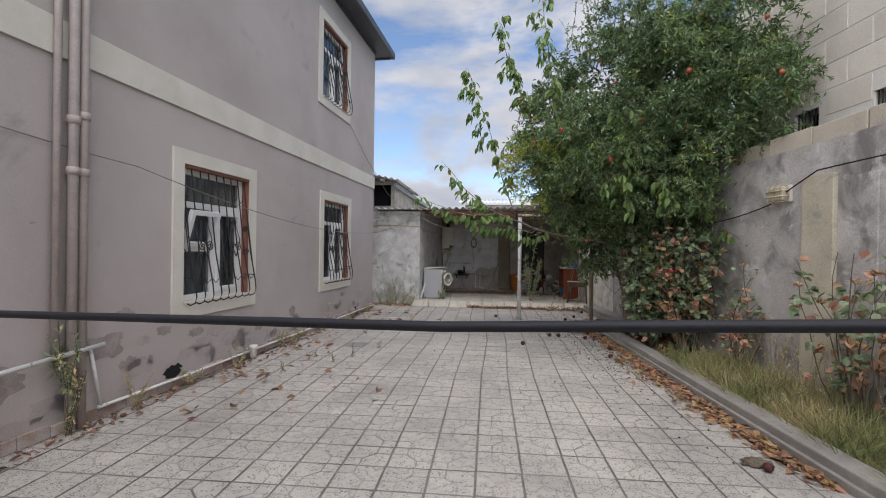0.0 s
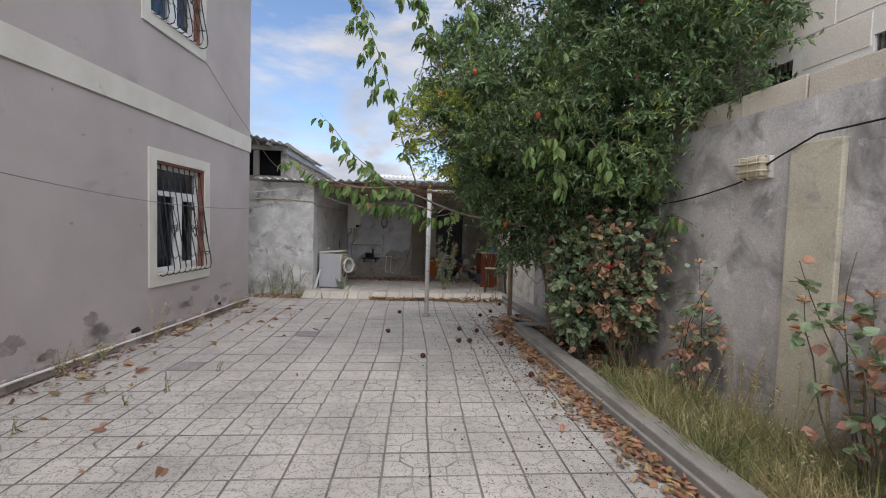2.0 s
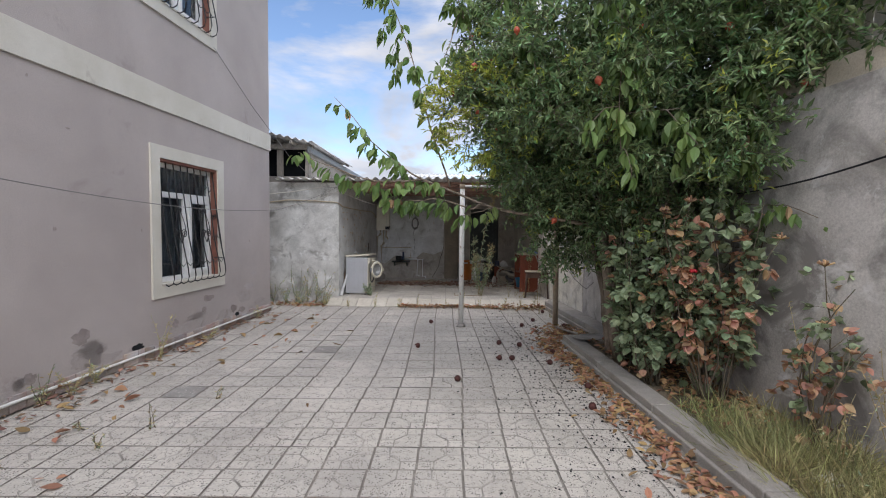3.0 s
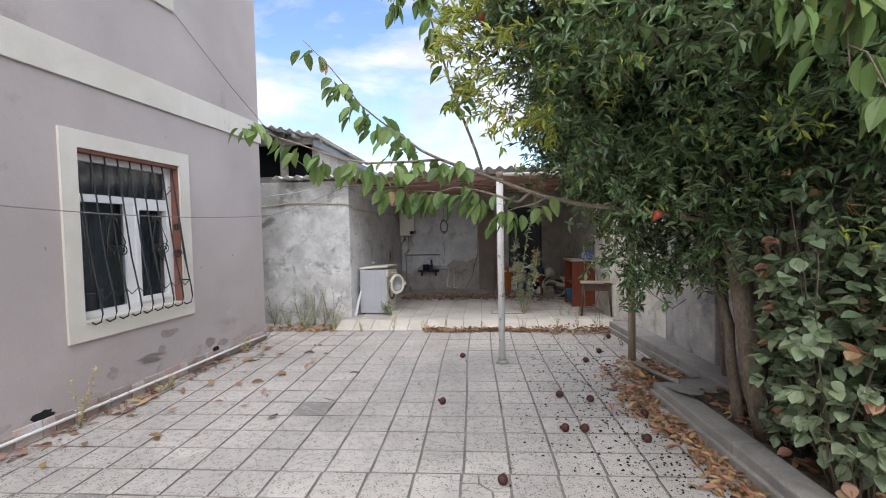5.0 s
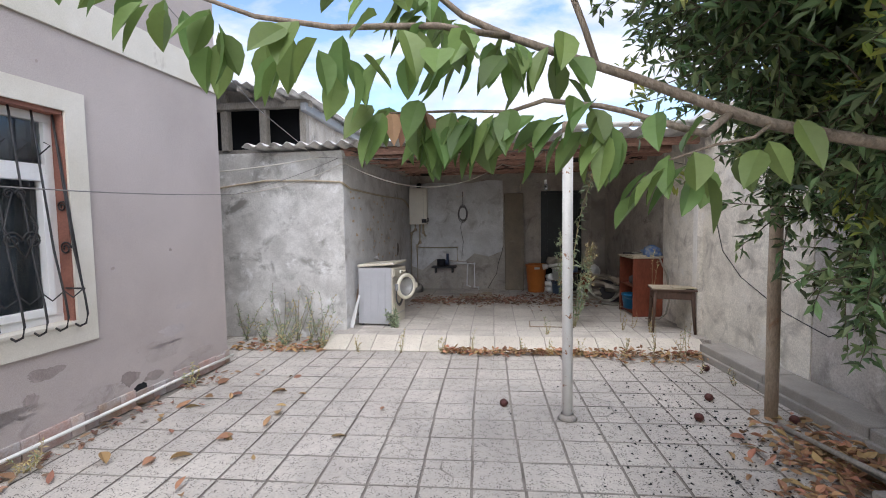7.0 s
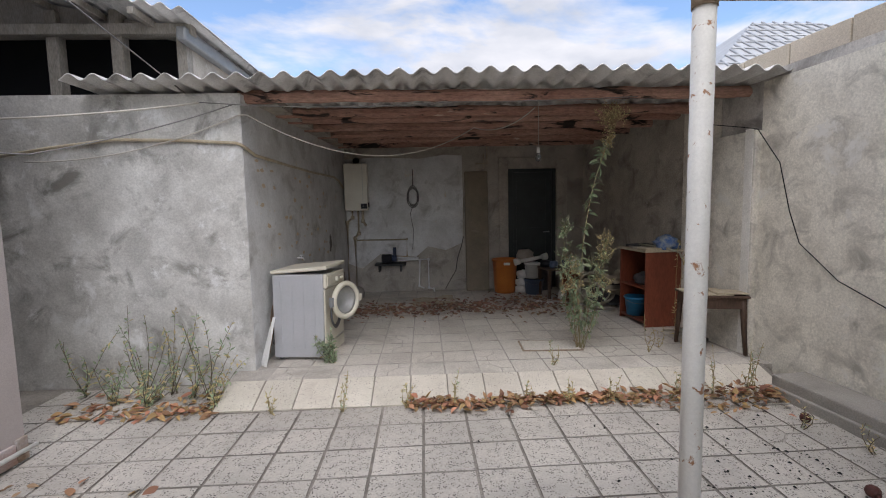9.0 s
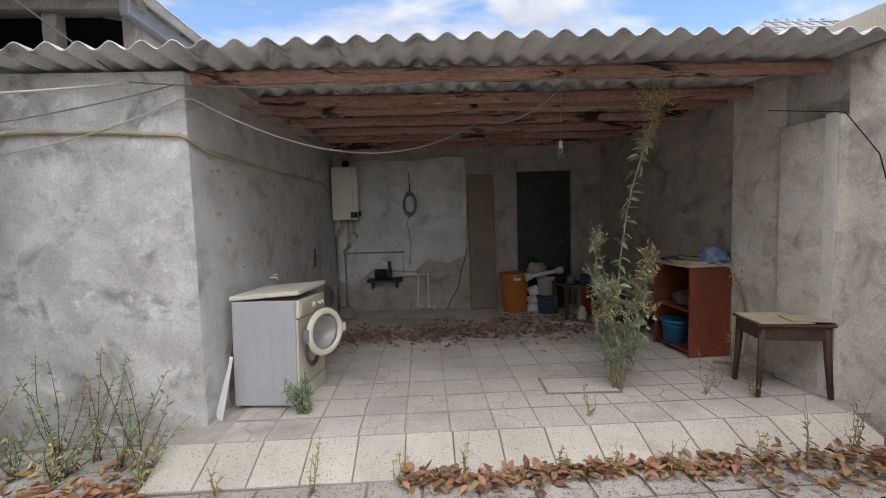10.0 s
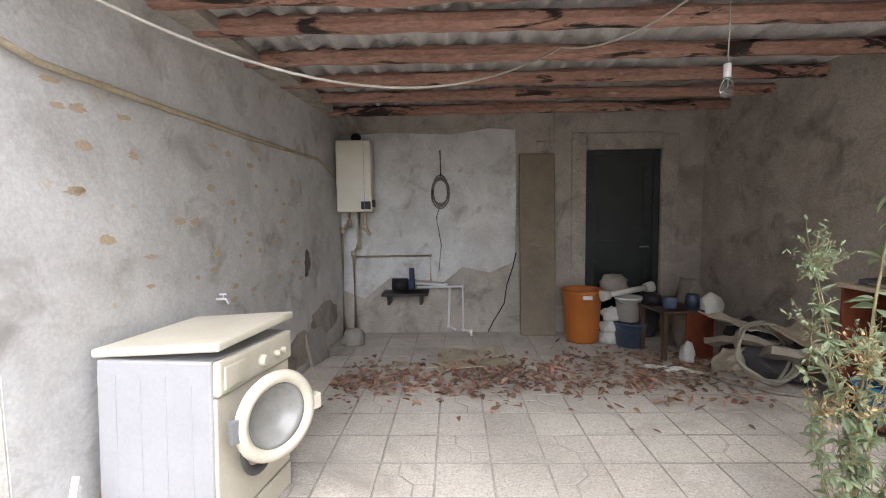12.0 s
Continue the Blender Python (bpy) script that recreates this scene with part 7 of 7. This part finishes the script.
# dark dried blossoms under the tree
v_, f_ = [], []
r = random.Random(77)
for _ in range(1150):
    x, y = 2.15 - abs(r.gauss(0, 0.55)), r.gauss(8.2, 1.6)
    if y > 11.5 or y < 3.6 or x < -1.2:
        continue
    s_ = r.uniform(0.004, 0.009)
    k = len(v_)
    a_ = r.uniform(0, 6.28)
    c_, n_ = math.cos(a_), math.sin(a_)
    v_ += [(x + (px * c_ - py * n_) * s_, y + (px * n_ + py * c_) * s_, pz * s_) for px, py, pz in ((-1.5, -0.6, 0), (1.5, -0.6, 0), (1.2, 0.8, 0), (-1.2, 0.7, 0), (0, 0, 1.2))]
    f_ += [(k, k + 1, k + 4), (k + 1, k + 2, k + 4), (k + 2, k + 3, k + 4), (k + 3, k, k + 4)]
tagged(raw("dried_blossoms", v_, f_, M["shade_and_blossom"]), "dark dried blossoms scattered on the paving", "debris", kind="stuff")

me_o = me_f.copy()
me_o.materials.clear()
me_o.materials.append(M["old_fruit"])
for k, (x, y) in enumerate(((0.26, 8.81), (0.37, 10.29), (1.33, 9.02), (1.26, 8.31), (1.41, 8.31), (1.59, 8.92), (1.82, 10.13), (2.07, 10.53), (1.82, 8.16), (2.39, 11.29), (2.49, 10.14), (0.75, 7.56), (2.12, 3.78), (1.9, 6.9), (2.02, 7.4), (1.95, 8.6))):
    ob = new("fallen_fruit", me_o)
    ob.matrix_basis = pose(x, y, 0.026, R2.uniform(60, 120), R2.uniform(0, 360), R2.uniform(0, 360)) @ Matrix.Diagonal((0.8, 0.85, 0.72, 1))
    tagged(ob, "shrivelled dark red pomegranate fallen on the paving", "fruit", "fallen fruit")

lumpy("plastic_bag", 2.87, 5.66, 0.06, 0.07, 0.06, 0.05, M["white_plastic"], "crumpled white plastic scrap in the grass", "bag", 71, 0.5)
lumpy("dirt_clump", 2.10, 3.88, 0.0, 0.09, 0.06, 0.025, M["soil"], "clump of dirt on the paving by the kerb", "dirt", 72, 0.5)

# ---- neighbouring buildings ----
M["mortar"] = mat("pale_mortar", (0.78, 0.74, 0.67), (0.7, 0.66, 0.6), scale=3, fine=80, grain=0.1, bump=0.3)
M["facade_block"] = mat("facade_block", (0.74, 0.68, 0.585), (0.66, 0.60, 0.51), scale=2.2, fine=80, grain=0.1, bump=0.3, rand=0.07)
FAC = YARD @ pose(0.80, 0, 0)
VENTS = [(0.79, 1.16, 3.0, 3.26), (-0.20, 0.09, 3.0, 3.20)]
nb = thing("stone_house", "tall limestone-block house behind the garden wall", "house", FAC)
bm = B()
wall_with_openings(bm, 0.02, 0.35, -8.0, 2.4, -0.1, 6.6, VENTS)
part("front_wall", bm, M["mortar"], nb)
for q in ((0.352, 6.0, 2.1, 2.4), (0.352, 6.0, -8.0, -7.7), (5.7, 6.0, -7.698, 2.098)):
    bm = B()
    box(bm, *q, -0.1, 6.6)
    part("wall", bm, M["mortar"], nb)
bm = B()
box(bm, -0.1, 6.2, -8.2, 2.6, 6.6, 6.75, bevel=0.02)
part("roof", bm, M["concrete"], nb)
me_b = plain_tile(0.582, 0.282, 0.006, M["facade_block"], "block", 0.004)
row = 0
z = 2.36
while z < 6.5:
    y = -7.7 + (0.3 if row % 2 else 0)
    while y < 2.15:
        if not any(v0 - 0.28 < y < v1 + 0.28 and w0 - 0.13 < z < w1 + 0.13 for v0, v1, w0, w1 in VENTS):
            ob = new("block", me_b)
            ob.parent = nb
            ob.matrix_basis = pose(0.0205, y, z, 90, 0, -90)
        y += 0.6
    z += 0.3
    row += 1
for v0, v1, w0, w1 in VENTS:
    vent = part("vent_window", B(), M["black_iron"], nb, "small barred basement window")
    bm = B()
    # near-black sheet, painted shade behind the bars
    box(bm, 0.26, 0.30, v0, v1, w0, w1)
    part("pane", bm, M["shade_and_blossom"], vent)
    for k in range(7):
        bm = B()
        yy_ = v0 + (v1 - v0) * (k + 0.5) / 7
        tube(bm, [(0.05, yy_, w0), (0.05, yy_, w1)], 0.008, 5)
        part("bar", bm, M["black_iron"], vent)

# outbuilding above the shed, with open window holes and a corrugated roof
ob_ = thing("outbuilding", "weathered outbuilding with open window holes", "house")
def gable_z(x):
    return 3.40 + 0.2 * (-2.44 - x)


for x0, x1, z0, z1 in ((-6.6, -2.62, -0.1, 2.72), (-2.72, -2.62, 2.72, 3.36), (-5.2, -5.1, 2.72, 3.36)):
    bm = B()
    box(bm, x0, x1, 13.5, 13.62, z0, z1)
    part("wall", bm, M["wood_grey"], ob_)
bm = B()
for y in (13.5, 13.62):
    bm.verts.new((-6.6, y, 3.36)), bm.verts.new((-2.62, y, 3.36)), bm.verts.new((-2.62, y, gable_z(-2.62) - 0.03)), bm.verts.new((-6.6, y, gable_z(-6.6) - 0.03))
bm.verts.ensure_lookup_table()
for q in ((0, 1, 2, 3), (7, 6, 5, 4), (0, 4, 5, 1), (1, 5, 6, 2), (2, 6, 7, 3), (3, 7, 4, 0)):
    bm.faces.new([bm.verts[i] for i in q])
part("gable", bm, M["wood_grey"], ob_)
for q in ((-2.74, -2.62, 13.622, 20, -0.1, 3.36), (-6.6, -6.5, 13.622, 20, -0.1, 4.1)):
    bm = B()
    box(bm, *q)
    part("wall", bm, M["dark_plaster"], ob_)
for x in (-3.95, -3.30):
    bm = B()
    box(bm, x - 0.06, x + 0.06, 13.44, 13.56, 2.70, 3.6, bevel=0.008)
    part("post", bm, M["wood_grey"], ob_, "grey weathered timber post")
bm = B()
box(bm, -6.6, -2.5, 13.38, 13.5, 3.33, 3.44, bevel=0.01)
part("lintel", bm, M["wood_grey"], ob_, "grey weathered timber beam")
bm = B()
box(bm, -2.62, -2.52, 13.3, 20.0, 3.24, 3.38, bevel=0.02)
part("fascia", bm, M["grey_metal"], ob_, "grey sheet-metal fascia")
# near-black sheet behind the window holes, painting in the shaded interior
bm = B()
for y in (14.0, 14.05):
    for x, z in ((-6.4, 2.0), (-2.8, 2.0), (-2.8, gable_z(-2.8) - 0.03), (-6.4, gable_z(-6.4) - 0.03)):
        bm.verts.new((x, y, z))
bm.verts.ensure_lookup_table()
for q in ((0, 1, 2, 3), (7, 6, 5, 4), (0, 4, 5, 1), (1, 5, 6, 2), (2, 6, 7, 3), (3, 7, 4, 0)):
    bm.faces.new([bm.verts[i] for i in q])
part("inner_wall", bm, M["shade_and_blossom"], ob_)
for k in range(3):
    bm = B()
    xr = -2.9 - 0.55 * k
    box(bm, xr - 0.03, xr + 0.03, 13.05, 13.5, gable_z(xr) - 0.1, gable_z(xr) - 0.03, bevel=0.005)
    part("rafter", bm, M["wood_grey"], ob_)
v, f = corrugated(-6.7, -2.36, 13.05, 17.0, lambda x, y: gable_z(x) + 0.03, ny=2)
raw("roof_sheet", v, f, M["asbestos"], ob_, True)

far = thing("far_house", "far house with a pale metal hip roof", "house", pose(2.3, 0, -0.3))
bm = B()
box(bm, 5.0, 15, 20, 28, 0.2, 4.9)
part("wall", bm, M["limestone"], far)
bm = B()
vs = [bm.verts.new(p) for p in ((4.7, 19.7, 4.9), (15.3, 19.7, 4.9), (15.3, 28.3, 4.9), (4.7, 28.3, 4.9), (9.0, 24, 7.9), (11.0, 24, 7.9), (4.7, 19.7, 4.75), (15.3, 19.7, 4.75), (15.3, 28.3, 4.75), (4.7, 28.3, 4.75))]
for q in ((0, 1, 5, 4), (1, 2, 5), (2, 3, 4, 5), (3, 0, 4), (0, 6, 7, 1), (1, 7, 8, 2), (2, 8, 9, 3), (3, 9, 6, 0), (6, 9, 8, 7)):
    bm.faces.new([vs[i] for i in q])
hip = part("roof", bm, M["metal_roof"], far, "pale grey metal roof")
for k in range(26):
    bm = B()
    x = 4.9 + 0.4 * k
    top = min(1.0, (x - 4.7) / 4.3, (15.3 - x) / 4.3)
    tube(bm, [(x, 19.7, 4.93), (x, 19.7 + 4.3 * top, 4.93 + 3.0 * top)], 0.03, 5)
    part("seam", bm, M["metal_roof"], hip)
for k in range(8):
    bm = B()
    t0 = (k + 0.5) / 8
    tube(bm, [(4.7 + 4.3 * t0, 19.7 + 4.3 * t0, 4.93 + 3.0 * t0), (15.3 - 4.3 * t0, 19.7 + 4.3 * t0, 4.93 + 3.0 * t0)], 0.025, 5)
    part("step_line", bm, M["metal_roof"], hip)
low_b = thing("low_outhouse", "low outhouse with a white sheet roof", "house")
bm = B()
box(bm, -0.9, 4.2, 20.5, 24, -0.1, 3.45)
part("wall", bm, M["limestone"], low_b)
v, f = corrugated(-1.2, 4.4, 20.2, 24.2, lambda x, y: 3.52 + 0.14 * (y - 20.2), amp=0.03, ny=2)
raw("roof_sheet", v, f, M["white_metal"], low_b, True)
